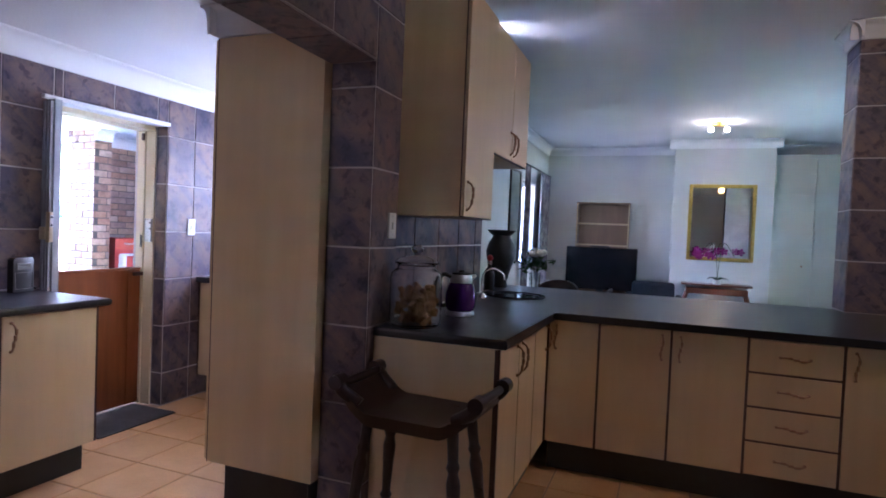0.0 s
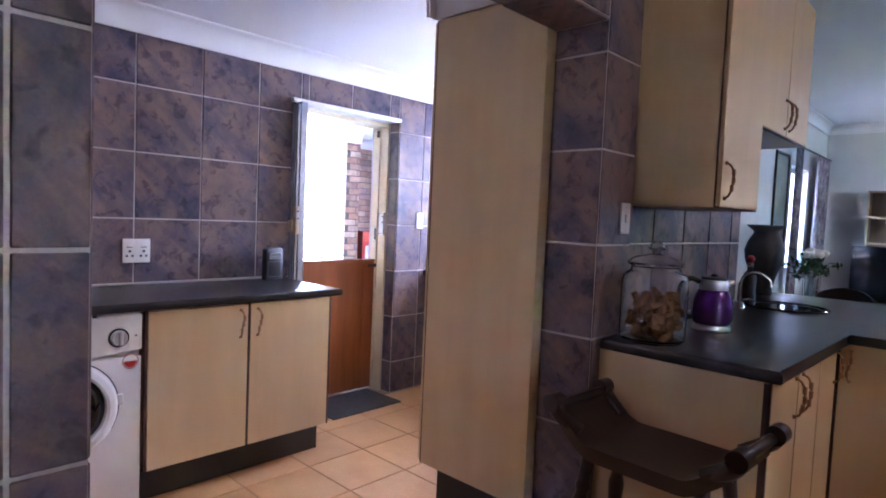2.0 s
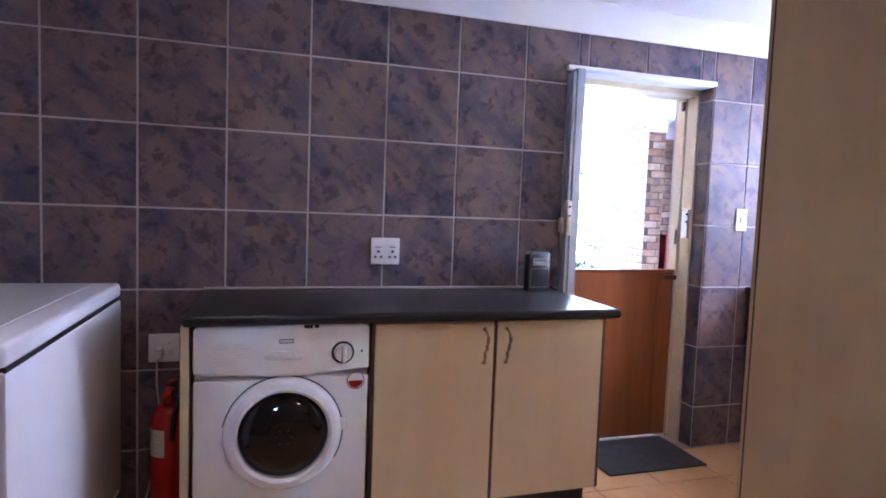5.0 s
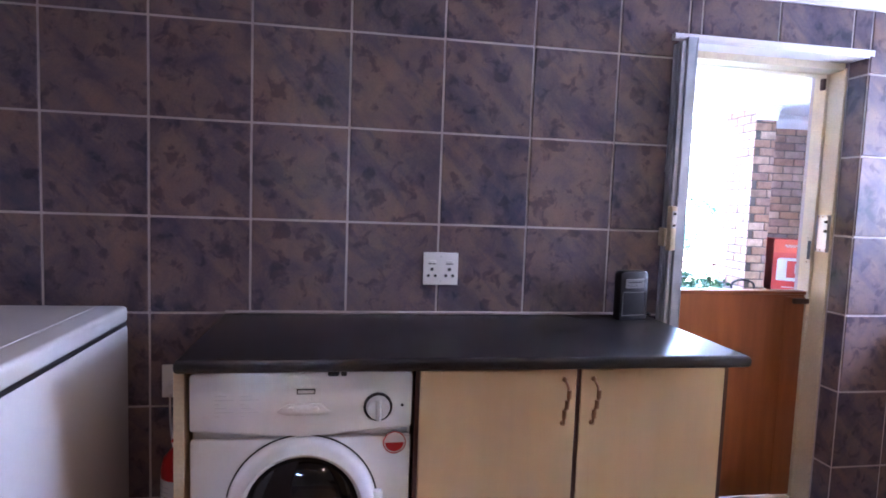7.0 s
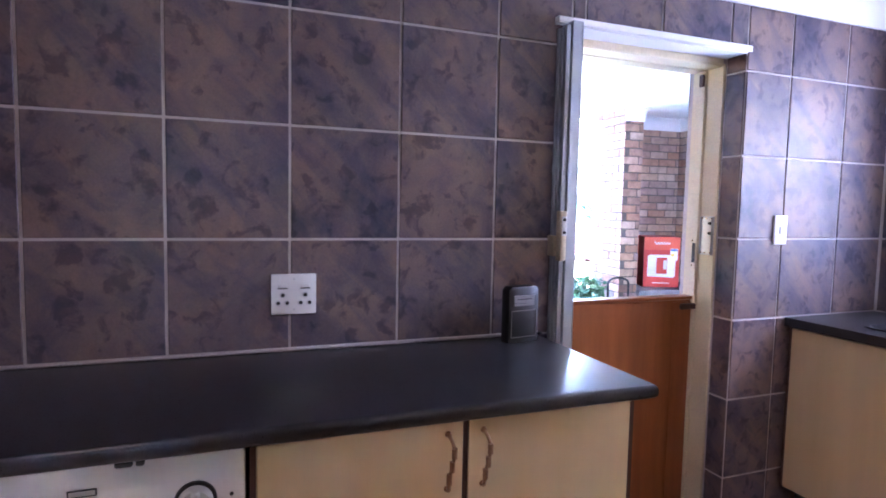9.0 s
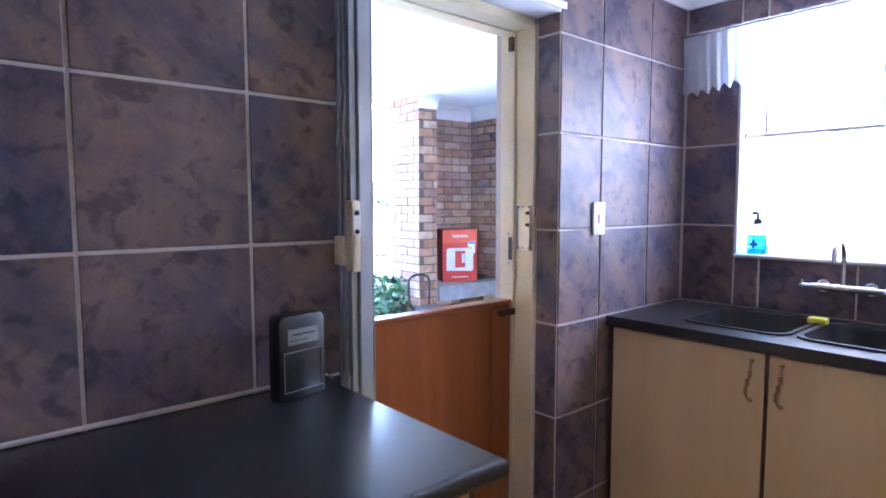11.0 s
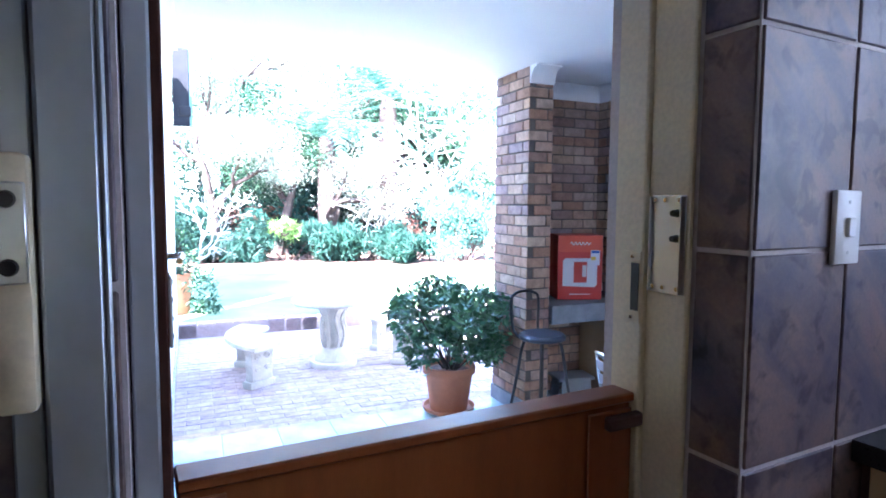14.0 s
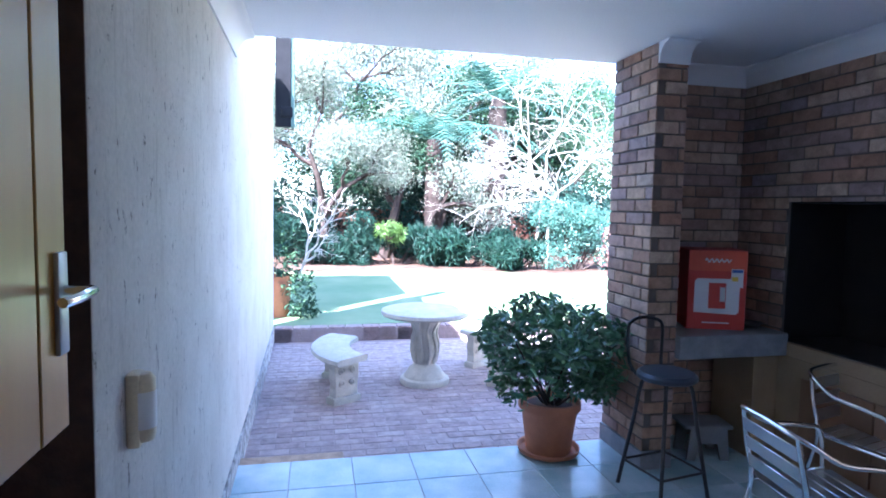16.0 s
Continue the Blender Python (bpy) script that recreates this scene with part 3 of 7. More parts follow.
# upper leaf, swung out
upper = wpart("upper_leaf", box(bmesh.new(), (-0.79, -0.02, 0.955), (0, 0.02, 1.95), 0.003, 1, pose(-3.58, 2.435, 0, 0, 0, -4.0)), LIT_DOOR, door_1, "varnished upper leaf standing open")
scene.view_layers[0].update()
UL = pose(-3.58, 2.435, 0, 0, 0, -4.0)
sub("stile", box(bmesh.new(), (-0.785, 0.021, 0.96), (-0.69, 0.027, 1.94), 0.002, 1, UL), LIT_DOOR, upper)
sub("panel", box(bmesh.new(), (-0.687, 0.021, 0.96), (-0.02, 0.025, 1.94), 0.002, 1, UL), LIT_DOOR, upper)
sub("handle_plate", box(bmesh.new(), (-0.772, 0.0275, 1.085), (-0.736, 0.036, 1.245), 0.003, 2, UL), GATE_ALU, upper, "long dull steel handle plate")
bm = bmesh.new()
rod(bm, UL @ Vector((-0.754, 0.0365, 1.185)), UL @ Vector((-0.754, 0.075, 1.185)), 0.008, 0.008, 10)
tube(bm, [UL @ Vector(p) for p in ((-0.754, 0.075, 1.185), (-0.74, 0.082, 1.187), (-0.675, 0.083, 1.185), (-0.64, 0.076, 1.183))], 0.008, 8)
sub("door_handle", bm, CHROME, upper, "chrome lever handle")

# folded aluminium security gate beside the door
gate = thing("security_gate", "folded silver aluminium security gate with a cream lock", "security gate", (-3.38, 2.47, 0))
scene.view_layers[0].update()
for i in range(3):
    x = -3.292 + 0.024 * i
    wpart("upright", boxes(((x, 2.392, 0.02), (x + 0.015, 2.410, 1.97)), bevel=0.002), GATE_ALU, gate)
wpart("lead_post", boxes(((-3.285, 2.412, 0.02), (-3.222, 2.450, 1.985)), ((-3.230, 2.450, 0.02), (-3.222, 2.454, 1.985)), bevel=0.003), GATE_ALU, gate, "broad grey-blue lead post")
wpart("fixed_post", boxes(((-3.468, 2.462, 0.02), (-3.372, 2.486, 1.982)), bevel=0.003), GATE_ALU, gate, "grey fixed post in the reveal")
wpart("top_track", boxes(((-3.2985, 2.386, 1.992), (-3.270, 3.272, 2.010)), ((-3.2985, 2.386, 1.986), (-3.294, 3.272, 1.992)), ((-3.274, 2.386, 1.986), (-3.270, 3.272, 1.992)), bevel=0.0015), CORNICE, gate, "white top track across the doorway")
for z in (0.25, 0.85, 1.55):
    bm = bmesh.new()
    for i in range(2):
        rod(bm, (-3.285 + 0.024 * i, 2.389, z - 0.07), (-3.263 + 0.024 * i, 2.389, z + 0.07), 0.003, 0.003, 6)
    wpart("lattice", bm, GATE_ALU, gate)
lock = wpart("lock_case", boxes(((-3.245, 2.385, 1.175), (-3.212, 2.410, 1.347)), ((-3.28, 2.373, 1.19), (-3.235, 2.387, 1.262)), bevel=0.005, seg=2), FRAME_CREAM, gate, "cream lock case")
scene.view_layers[0].update()
sub("lock_face", one((-3.213, 2.387, 1.262), (-3.210, 2.408, 1.328), 0.001), STEEL, lock)
for z in (1.273, 1.317):
    bm = bmesh.new()
    rod(bm, (-3.211, 2.3975, z), (-3.206, 2.3975, z), 0.006, 0.005, 14)
    sub("lock_hole", bm, BLACK_PLASTIC, lock)

# window over the sink
window_1 = thing("window_1", "white framed window with net curtains over the sink", "window", (-2.435, 4.3, 1.115), kind="structure")
scene.view_layers[0].update()
bm = boxes(((-3.07, 4.28, 1.115), (-3.03, 4.33, 2.06)), ((-2.18, 4.28, 1.115), (-2.14, 4.33, 2.06)), ((-3.03, 4.28, 1.115), (-2.18, 4.33, 1.155)), ((-3.03, 4.28, 2.02), (-2.18, 4.33, 2.06)),
           ((-2.62, 4.285, 1.155), (-2.59, 4.325, 2.02)), bevel=0.004)
wpart("window_frame", bm, CORNICE, window_1, "white painted frame")
wpart("window_sill", one((-3.068, 4.150, 1.117), (-2.142, 4.279, 1.129), 0.003), CORNICE, window_1, "white tiled sill")
CLEAR = glassy("window_glass", (1, 1, 1), 0.0)
for a, b in ((-3.03, -2.62), (-2.59, -2.18)):
    g = wpart("pane", one((a, 4.302, 1.155), (b, 4.306, 2.02)), CLEAR, window_1)
    g.visible_shadow = False
for nm, bxx in (("reveal", ((-3.068, 4.164, 1.13), (-3.062, 4.279, 2.058))), ("reveal", ((-2.148, 4.164, 1.13), (-2.142, 4.279, 2.058))), ("reveal", ((-3.062, 4.164, 2.052), (-2.148, 4.279, 2.058)))):
    wpart(nm, one(*bxx), CORNICE, window_1)
window_2 = thing("window_2", "lounge window behind curtains", "window", (-2.0, 8.55, 0.9), kind="structure")
scene.view_layers[0].update()
bm = boxes(((-2.03, 8.15, 0.9), (-1.99, 8.20, 2.1)), ((-2.03, 8.90, 0.9), (-1.99, 8.95, 2.1)), ((-2.03, 8.20, 0.9), (-1.99, 8.90, 0.95)), ((-2.03, 8.20, 2.05), (-1.99, 8.90, 2.1)), bevel=0.003)
wpart("window_frame", bm, CORNICE, window_2)
g = wpart("pane", one((-2.012, 8.20, 0.95), (-2.008, 8.90, 2.05)), CLEAR, window_2)
g.visible_shadow = False
window_4 = thing("window_4", "lounge window in the side wall", "window", (3.1, 7.25, 1.2), kind="structure")
scene.view_layers[0].update()
bm = boxes(((3.12, 7.0, 1.2), (3.16, 7.04, 2.1)), ((3.12, 7.46, 1.2), (3.16, 7.5, 2.1)), ((3.12, 7.04, 1.2), (3.16, 7.46, 1.24)), ((3.12, 7.04, 2.06), (3.16, 7.46, 2.1)), bevel=0.003)
wpart("window_frame", bm, CORNICE, window_4)
g = wpart("pane", one((3.138, 7.04, 1.24), (3.142, 7.46, 2.06)), CLEAR, window_4)
g.visible_shadow = False
# no such window is known; its opening lets sky light onto the kitchen fronts
window_3 = thing("window_3", "unseen small white framed kitchen window, added for fill light", "window", (2.5, 0.38, 1.34), kind="structure")
scene.view_layers[0].update()
bm = boxes(((2.48, 0.14, 1.34), (2.53, 0.17, 1.80)), ((2.48, 0.59, 1.34), (2.53, 0.62, 1.80)), ((2.48, 0.17, 1.34), (2.53, 0.59, 1.37)), ((2.48, 0.17, 1.77), (2.53, 0.59, 1.80)), bevel=0.003)
wpart("window_frame", bm, CORNICE, window_3)
g = wpart("pane", one((2.503, 0.17, 1.37), (2.507, 0.59, 1.77)), CLEAR, window_3)
g.visible_shadow = False


# ---- things of the laundry and kitchen ----
def handle_mesh(bm, p, up, out, length=0.13):
    """A wavy bow handle centred at p."""
    p, up, out = Vector(p), Vector(up).normalized(), Vector(out).normalized()
    side = up.cross(out)
    pts = []
    for i in range(17):
        t = i / 16 * 2 - 1
        pts.append(p + up * (t * length / 2) + out * (0.004 + 0.026 * (1 - t * t) ** 0.5) + side * (0.006 * math.sin(t * math.pi)))
    tube(bm, pts, 0.0042, 8)
    for t in (-0.45, 0.0, 0.45):
        c = p + up * (t * length / 2) + out * (0.004 + 0.026 * (1 - t * t) ** 0.5) + side * (0.006 * math.sin(t * math.pi))
        rod(bm, c - up * 0.012, c + up * 0.012, 0.0068, 0.0068, 8)
    for t in (-1, 1):
        c = p + up * (t * length / 2)
        rod(bm, c, c + out * 0.008, 0.008, 0.006, 10)
    return bm


def cupboard(name, label, at, w, top, d, kick, doors=(), drawers=(), group="", kick_in=0.08, handle_h=0.1, inside=None):
    """A floor cupboard: x its width, front at y = 0 facing -y. doors: (x0, x1, handle side); drawers: (x0, x1, count)."""
    c = thing(name, label, "cupboard", at, group)
    part("body", boxes(((0.002, 0.02, kick), (w - 0.002, d, inside or top)), bevel=0.001), MAPLE, c)
    bars = [((x0 - 0.006, 0.002, kick + 0.004), (x0 + 0.006, 0.0205, top - 0.002)) for x0 in {round(v, 4) for dd in doors for v in dd[:2]} | {round(v, 4) for dd in drawers for v in dd[:2]}]
    for a, b in sorted(bars):
        part("edging", one(a, b), EDGING, c, "dark brown edging strip")
    part("kick_board", one((0.01, kick_in, 0.0), (w - 0.01, d - 0.02, kick), 0.001), KICK, c, "black kick board")
    for x0, x1, side in doors:
        dr = part("door", one((x0 + 0.007, 0, kick + 0.004), (x1 - 0.007, 0.0185, top - 0.006), 0.002), MAPLE, c)
        hx = x1 - 0.045 if side > 0 else x0 + 0.045
        part("handle", handle_mesh(bmesh.new(), (hx, 0, top - handle_h), (0, 0, 1), (0, -1, 0)), BRASS, dr, "bronze wavy handle")
    for x0, x1, n in drawers:
        h = (top - kick - 0.008) / n
        for i in range(n):
            z = kick + 0.004 + h * i
            dr = part("drawer", one((x0 + 0.007, 0, z + 0.005), (x1 - 0.007, 0.0185, z + h - 0.006), 0.002), MAPLE, c)
            part("handle", handle_mesh(bmesh.new(), ((x0 + x1) / 2, 0, z + h * 0.5), (1, 0, 0), (0, -1, 0)), BRASS, dr, "bronze wavy handle")
        for i in range(1, n):
            part("edging", one((x0 + 0.006, 0.003, kick + 0.004 + h * i - 0.006), (x1 - 0.006, 0.0204, kick + 0.004 + h * i + 0.006)), EDGING, c)
    return c


TOP = 0.907
# laundry run, facing +x
cupboard("base_cupboard", "maple base cupboard with dark edging under the laundry worktop", pose(-2.72, 1.365, 0, 0, 0, 90), 0.945, 0.868, 0.575, 0.155,
         doors=((0.0, 0.472, 1), (0.472, 0.945, -1)))
tagged(thing("end_panel", "maple end panel beside the tumble dryer", "panel", (-3.0, 0.738, 0)))
ep = bpy.data.objects["end_panel"]
part("board", one((-0.29, -0.013, 0), (0.27, 0.013, 0.866), 0.001), MAPLE, ep)
part("edging", one((0.271, -0.013, 0), (0.276, 0.013, 0.866), 0.001), FRAME_CREAM, ep)


def worktop(name, label, outline, top, thick, round_edges=()):
    """A slab cut to an outline, with rounded long edges."""
    bm = bmesh.new()
    lo = [bm.verts.new((x, y, top - thick)) for x, y in outline]
    hi = [bm.verts.new((x, y, top)) for x, y in outline]
    n = len(outline)
    bm.faces.new(lo[::-1])
    bm.faces.new(hi)
    for i in range(n):
        bm.faces.new((lo[i], lo[(i + 1) % n], hi[(i + 1) % n], hi[i]))
    es = [e for e in bm.edges if abs(e.verts[0].co.z - e.verts[1].co.z) < 1e-5]
    bmesh.ops.bevel(bm, geom=es, offset=0.014, segments=4, affect="EDGES", profile=0.5)
    return solid(name, bm, WORKTOP, label, "worktop")


worktop("laundry_worktop", "black laminate worktop with rounded edge above dryer and cupboard", [(-3.299, 0.735), (-2.685, 0.735), (-2.685, 2.362), (-3.299, 2.362)], TOP, 0.038)
# grout bead behind the worktop
solid("sealant_bead", one((-3.2985, 0.74, TOP + 0.001), (-3.290, 2.36, TOP + 0.012), 0.003), GROUT, "pale sealant bead along the worktop", kind="structure")


def tumble_dryer():
    d = thing("tumble_dryer", "white front-loading tumble dryer with round dark door", "tumble dryer", pose(-2.735, 0.762, 0.0, 0, 0, 90))
    w, h = 0.59, 0.853
    part("body", one((0, 0.022, 0.03), (w, 0.55, h), 0.012, 3), WHITE_ENAMEL, d)
    bm = bmesh.new()
    prism(bm, [(0.0, 0.03), (w, 0.03), (w, 0.675), (0, 0.675)], 0.022, pose(0, 0, 0), 0.008)
    part("front_panel", bm, WHITE_ENAMEL, d)
    bm = bmesh.new()
    prism(bm, [(0.0, 0.70), (w / 2, 0.682), (w, 0.70), (w, h - 0.001), (w - 0.02, h + 0.012), (0.02, h + 0.012), (0, h - 0.001)], 0.03, pose(0, -0.008, 0), 0.008)
    cp = part("control_panel", bm, WHITE_ENAMEL, d)
    bm = bmesh.new()
    rod(bm, (w - 0.095, -0.008, 0.762), (w - 0.095, -0.014, 0.762), 0.040, 0.039, 32)
    k = part("knob_ring", bm, BLACK_PLASTIC, cp)
    bm = bmesh.new()
    rod(bm, (w - 0.095, -0.014, 0.762), (w - 0.095, -0.034, 0.762), 0.033, 0.029, 28)
    box(bm, (w - 0.103, -0.044, 0.732), (w - 0.087, -0.030, 0.792), 0.004)
    part("knob", bm, GREY_PLASTIC, cp, "silver dial")
    bm = bmesh.new()
    prism(bm, [(0.225, 0.752), (0.25, 0.742), (0.34, 0.742), (0.365, 0.752), (0.34, 0.774), (0.25, 0.774)], 0.006, pose(0, -0.012, 0), 0.002)
    part("button_recess", bm, WHITE_ENAMEL, cp)
    for x in (0.262, 0.328):
        bm = bmesh.new()
        rod(bm, (x, -0.012, 0.760), (x, -0.022, 0.760), 0.008, 0.007, 14)
        part("button", bm, WHITE_PLASTIC, cp)
    part("badge", boxes(((0.276, -0.0105, 0.80), (0.325, -0.0085, 0.815)), bevel=0.0008), BLACK_PLASTIC, cp)
    part("badge_face", boxes(((0.279, -0.0115, 0.803), (0.322, -0.0105, 0.812))), GREY_PLASTIC, cp)
    bars = [((0.065 + 0.065 * i, -0.0092, 0.742 + 0.011 * j), (0.065 + 0.065 * i + 0.012 + 0.018 * ((i * 3 + j * 5) % 3), -0.0082, 0.744 + 0.011 * j)) for i in range(2) for j in range(6)]
    part("print", boxes(*bars), GREY_PLASTIC, cp)
    bm = bmesh.new()
    rod(bm, (w - 0.028, -0.0075, 0.765), (w - 0.028, -0.0105, 0.765), 0.004, 0.004, 10)
    part("indicator", bm, BLACK_PLASTIC, cp)
    cx, cz = 0.296, 0.480
    face = pose(cx, 0.0, cz, 90, 0, 0)
    bm = bmesh.new()
    lathe(bm, [(0.151, 0.0), (0.153, 0.028), (0.163, 0.038), (0.181, 0.036), (0.195, 0.024), (0.201, 0.004), (0.201, -0.001)], 56, face)
    box(bm, (cx + 0.185, -0.022, cz + 0.0), (cx + 0.218, -0.001, cz + 0.045), 0.006, 2)
    door = part("door", bm, WHITE_ENAMEL, d)
    bm = bmesh.new()
    lathe(bm, [(0.0, 0.045), (0.05, 0.043), (0.10, 0.036), (0.140, 0.022), (0.152, 0.006)], 48, face)
    part("door_glass", bm, DARK_GLASS, door, "smoked dark door glass")
    bm = bmesh.new()
    for k in range(6):
        a = k * math.pi / 3
        p = face @ Vector((0.026 * math.cos(a), 0.026 * math.sin(a), 0.0455))
        rod(bm, p + Vector((0, 0.001, 0)), p - Vector((0, 0.0015, 0)), 0.0055, 0.005, 8)
    part("vent_dots", bm, BLACK_PLASTIC, door)
    # thin black arc painted in for the shadow in the gap round the door
    bm = bmesh.new()
    lathe(bm, [(0.202, 0.0015), (0.206, 0.0015), (0.206, 0.0005)], 48, face, -30, 170)
    part("painted_shadow_gap", bm, BLACK_PLASTIC, d)
    st = pose(w - 0.046, -0.0005, 0.655, 90, 0, 0)
    bm = bmesh.new()
    lathe(bm, [(0.0, 0.001), (0.033, 0.001), (0.033, 0.0)], 32, st)
    s = part("sticker", bm, WHITE_PLASTIC, d, "round red and white sticker")
    bm = bmesh.new()
    lathe(bm, [(0.029, 0.0016), (0.032, 0.0016)], 32, st)
    bm2 = lathe(bm, [(0.0, 0.0016), (0.026, 0.0016)], 20, st, 180, 360)
    part("sticker_print", bm2, RED, s)
    for x in (0.05, w - 0.05):
        for y in (0.06, 0.5):
            bm = bmesh.new()
            rod(bm, (x, y, 0.0), (x, y, 0.032), 0.018, 0.014, 10)
            part("foot", bm, BLACK_PLASTIC, d)


tumble_dryer()
bm = boxes(((-2.715, 1.12, 0.856), (-2.70, 1.15, 0.868)), ((-2.715, 1.155, 0.856), (-2.70, 1.17, 0.868)), bevel=0.003)
solid("worktop_clip", bm, BLACK_PLASTIC, "small black clip under the worktop edge", "clip")


def chest_freezer():
    f = thing("chest_freezer", "white chest freezer with a dark seal line under its lid", "freezer", (-3.24, -0.58, 0))
    L, W, H = 1.06, 1.02, 0.945
    part("body", one((0, 0, 0.09), (L, W, H - 0.065), 0.012, 2), WHITE_ENAMEL, f)
    part("base", one((0.04, 0.04, 0.0), (L - 0.04, W - 0.05, 0.09)), KICK, f, "dark recessed base")
    lid = part("lid", one((0.0, 0.0, H - 0.058), (L, W, H), 0.016, 3), WHITE_ENAMEL, f, "white lid")
    part("lid_panel", one((0.04, 0.05, H - 0.001), (L - 0.09, W - 0.085, H + 0.003), 0.002), WHITE_ENAMEL, lid, "raised white lid panel")
    part("seal", one((0.012, 0.012, H - 0.068), (L - 0.01, W - 0.004, H - 0.055)), BLACK_PLASTIC, f, "dark rubber seal")
    bm = bmesh.new()
    tube(bm, [(0.06, W + 0.001, 0.12), (L * 0.5, W + 0.001, 0.13), (L - 0.05, W + 0.001, 0.16)], 0.004, 6)
    part("skirt_line", bm, WHITE_ENAMEL, f)
    part("lid_handle", one((L - 0.02, W - 0.30, H - 0.05), (L + 0.03, W - 0.12, H - 0.015), 0.01, 2), WHITE_PLASTIC, f)


chest_freezer()


def fire_extinguisher():
    e = thing("fire_extinguisher", "red fire extinguisher standing against the tiled wall", "fire extinguisher", pose(-3.205, 0.625, 0.0) @ Matrix.Diagonal((1.28, 1.28, 0.92, 1)))
    bm = bmesh.new()
    lathe(bm, [(0.0, 0.002), (0.052, 0.002), (0.056, 0.012), (0.056, 0.43), (0.050, 0.465), (0.034, 0.492), (0.020, 0.50), (0.018, 0.52), (0, 0.52)], 28)
    part("cylinder", bm, RED, e)
    bm = bmesh.new()
    lathe(bm, [(0.0565, 0.28), (0.0572, 0.28), (0.0572, 0.40), (0.0565, 0.40)], 16, None, -80, -8)
    lab = part("label", bm, WHITE_PLASTIC, e, "white instruction label")
    bm = bmesh.new()
    for i in range(5):
        lathe(bm, [(0.0574, 0.30 + 0.018 * i), (0.0576, 0.30 + 0.018 * i), (0.0576, 0.304 + 0.018 * i), (0.0574, 0.304 + 0.018 * i)], 10, None, -72, -28 + 4 * (i % 3))
    part("print", bm, GREY_PLASTIC, lab)
    bm = bmesh.new()
    rod(bm, (0, 0, 0.515), (0, 0, 0.56), 0.016, 0.014, 12)
    part("valve", bm, RED, e)
    bm = boxes(((-0.012, -0.012, 0.56), (0.075, 0.012, 0.567)), bevel=0.002)
    box(bm, (-0.012, -0.012, 0.575), (0.085, 0.012, 0.583), 0.002, 1, Matrix.Translation((0, 0, 0.0)) @ Matrix.Rotation(radians(-9), 4, "Y"))
    part("lever", bm, RED, e)
    bm = bmesh.new()
    tube(bm, curve_pts([(0.014, 0.01, 0.54), (0.05, 0.03, 0.52), (0.062, 0.02, 0.45), (0.061, 0.015, 0.36)]), 0.008, 8)
    part("hose", bm, BLACK_PLASTIC, e)


fire_extinguisher()


def socket_outlet(name, label, at, w, h, kind_):
    s = thing(name, label, "wall socket", at)
    part("plate", one((-w / 2, -0.010, -h / 2), (w / 2, 0.0, h / 2), 0.003, 2), WHITE_PLASTIC, s)
    if kind_ == "double":
        for x in (-0.033, 0.033):
            part("rocker", one((x - 0.013, -0.014, 0.020), (x + 0.013, -0.0095, 0.032), 0.0015), WHITE_PLASTIC, s)
            part("rocker_gap", one((x - 0.0145, -0.0106, 0.0165), (x + 0.0145, -0.0096, 0.0195)), BLACK_PLASTIC, s)
            for dx, dz, r in ((0, -0.002, 0.0058), (-0.013, -0.026, 0.0052), (0.013, -0.026, 0.0052)):
                hole = part("pin_socket", lathe(bmesh.new(), [(0.0, 0.0012), (r * 1.45, 0.0012), (r * 1.6, 0.0)], 14, pose(x + dx, -0.0099, dz, 90, 0, 0)), GREY_PLASTIC, s)
                part("pin_hole", rod(bmesh.new(), (x + dx, -0.0108, dz), (x + dx, -0.0118, dz), r, r, 12), BLACK_PLASTIC, hole)
        for z in (-0.046, 0.046):
            part("screw", rod(bmesh.new(), (0, -0.0098, z), (0, -0.0108, z), 0.0035, 0.0035, 10), GREY_PLASTIC, s)
    if kind_ == "plugged":
        bm = bmesh.new()
        rod(bm, (0.02, -0.010, 0.02), (0.02, -0.014, 0.02), 0.007, 0.006, 10)
        box(bm, (0.018, -0.014, -0.03), (0.04, -0.009, -0.004), 0.002)
        part("rocker", bm, GREY_PLASTIC, s)
        bm = bmesh.new()
        rod(bm, (-0.02, -0.01, -0.015), (-0.02, -0.05, -0.018), 0.022, 0.017, 14)
        part("plug", bm, WHITE_PLASTIC, s)
    if kind_ == "switch":
        part("rocker", one((-0.010, -0.0165, -0.016), (0.010, -0.0095, 0.016), 0.002), WHITE_PLASTIC, s)
        for z in (-0.042, 0.042):
            part("screw", rod(bmesh.new(), (0, -0.0098, z), (0, -0.0108, z), 0.003, 0.003, 8), GREY_PLASTIC, s)
    return s


F_X = lambda y, z, x=-3.3: pose(x, y, z, 0, 0, 90)
socket_outlet("double_socket", "white double wall socket on tiles above the worktop", F_X(1.511, 1.081), 0.132, 0.122, "double")
socket_outlet("plugged_socket", "white wall socket with plug and cable behind the extinguisher", F_X(0.588, 0.664), 0.118, 0.118, "plugged")
socket_outlet("light_switch", "white single light switch on tiles beside the door", F_X(3.511, 1.283), 0.072, 0.122, "switch")
socket_outlet("light_switch", "white light switch on the tiled pillar beside the cupboards", F_X(2.49, 1.345, -1.138), 0.07, 0.115, "switch")
bm = bmesh.new()
tube(bm, curve_pts([(-3.25, 0.568, 0.63), (-3.262, 0.566, 0.52), (-3.275, 0.575, 0.35), (-3.27, 0.55, 0.15), (-3.25, 0.52, 0.02), (-3.16, 0.50, 0.008), (-3.05, 0.55, 0.008)]), 0.004, 8)
solid("power_cable", bm, WHITE_PLASTIC, "white appliance cable hanging down the tiles", "cable")


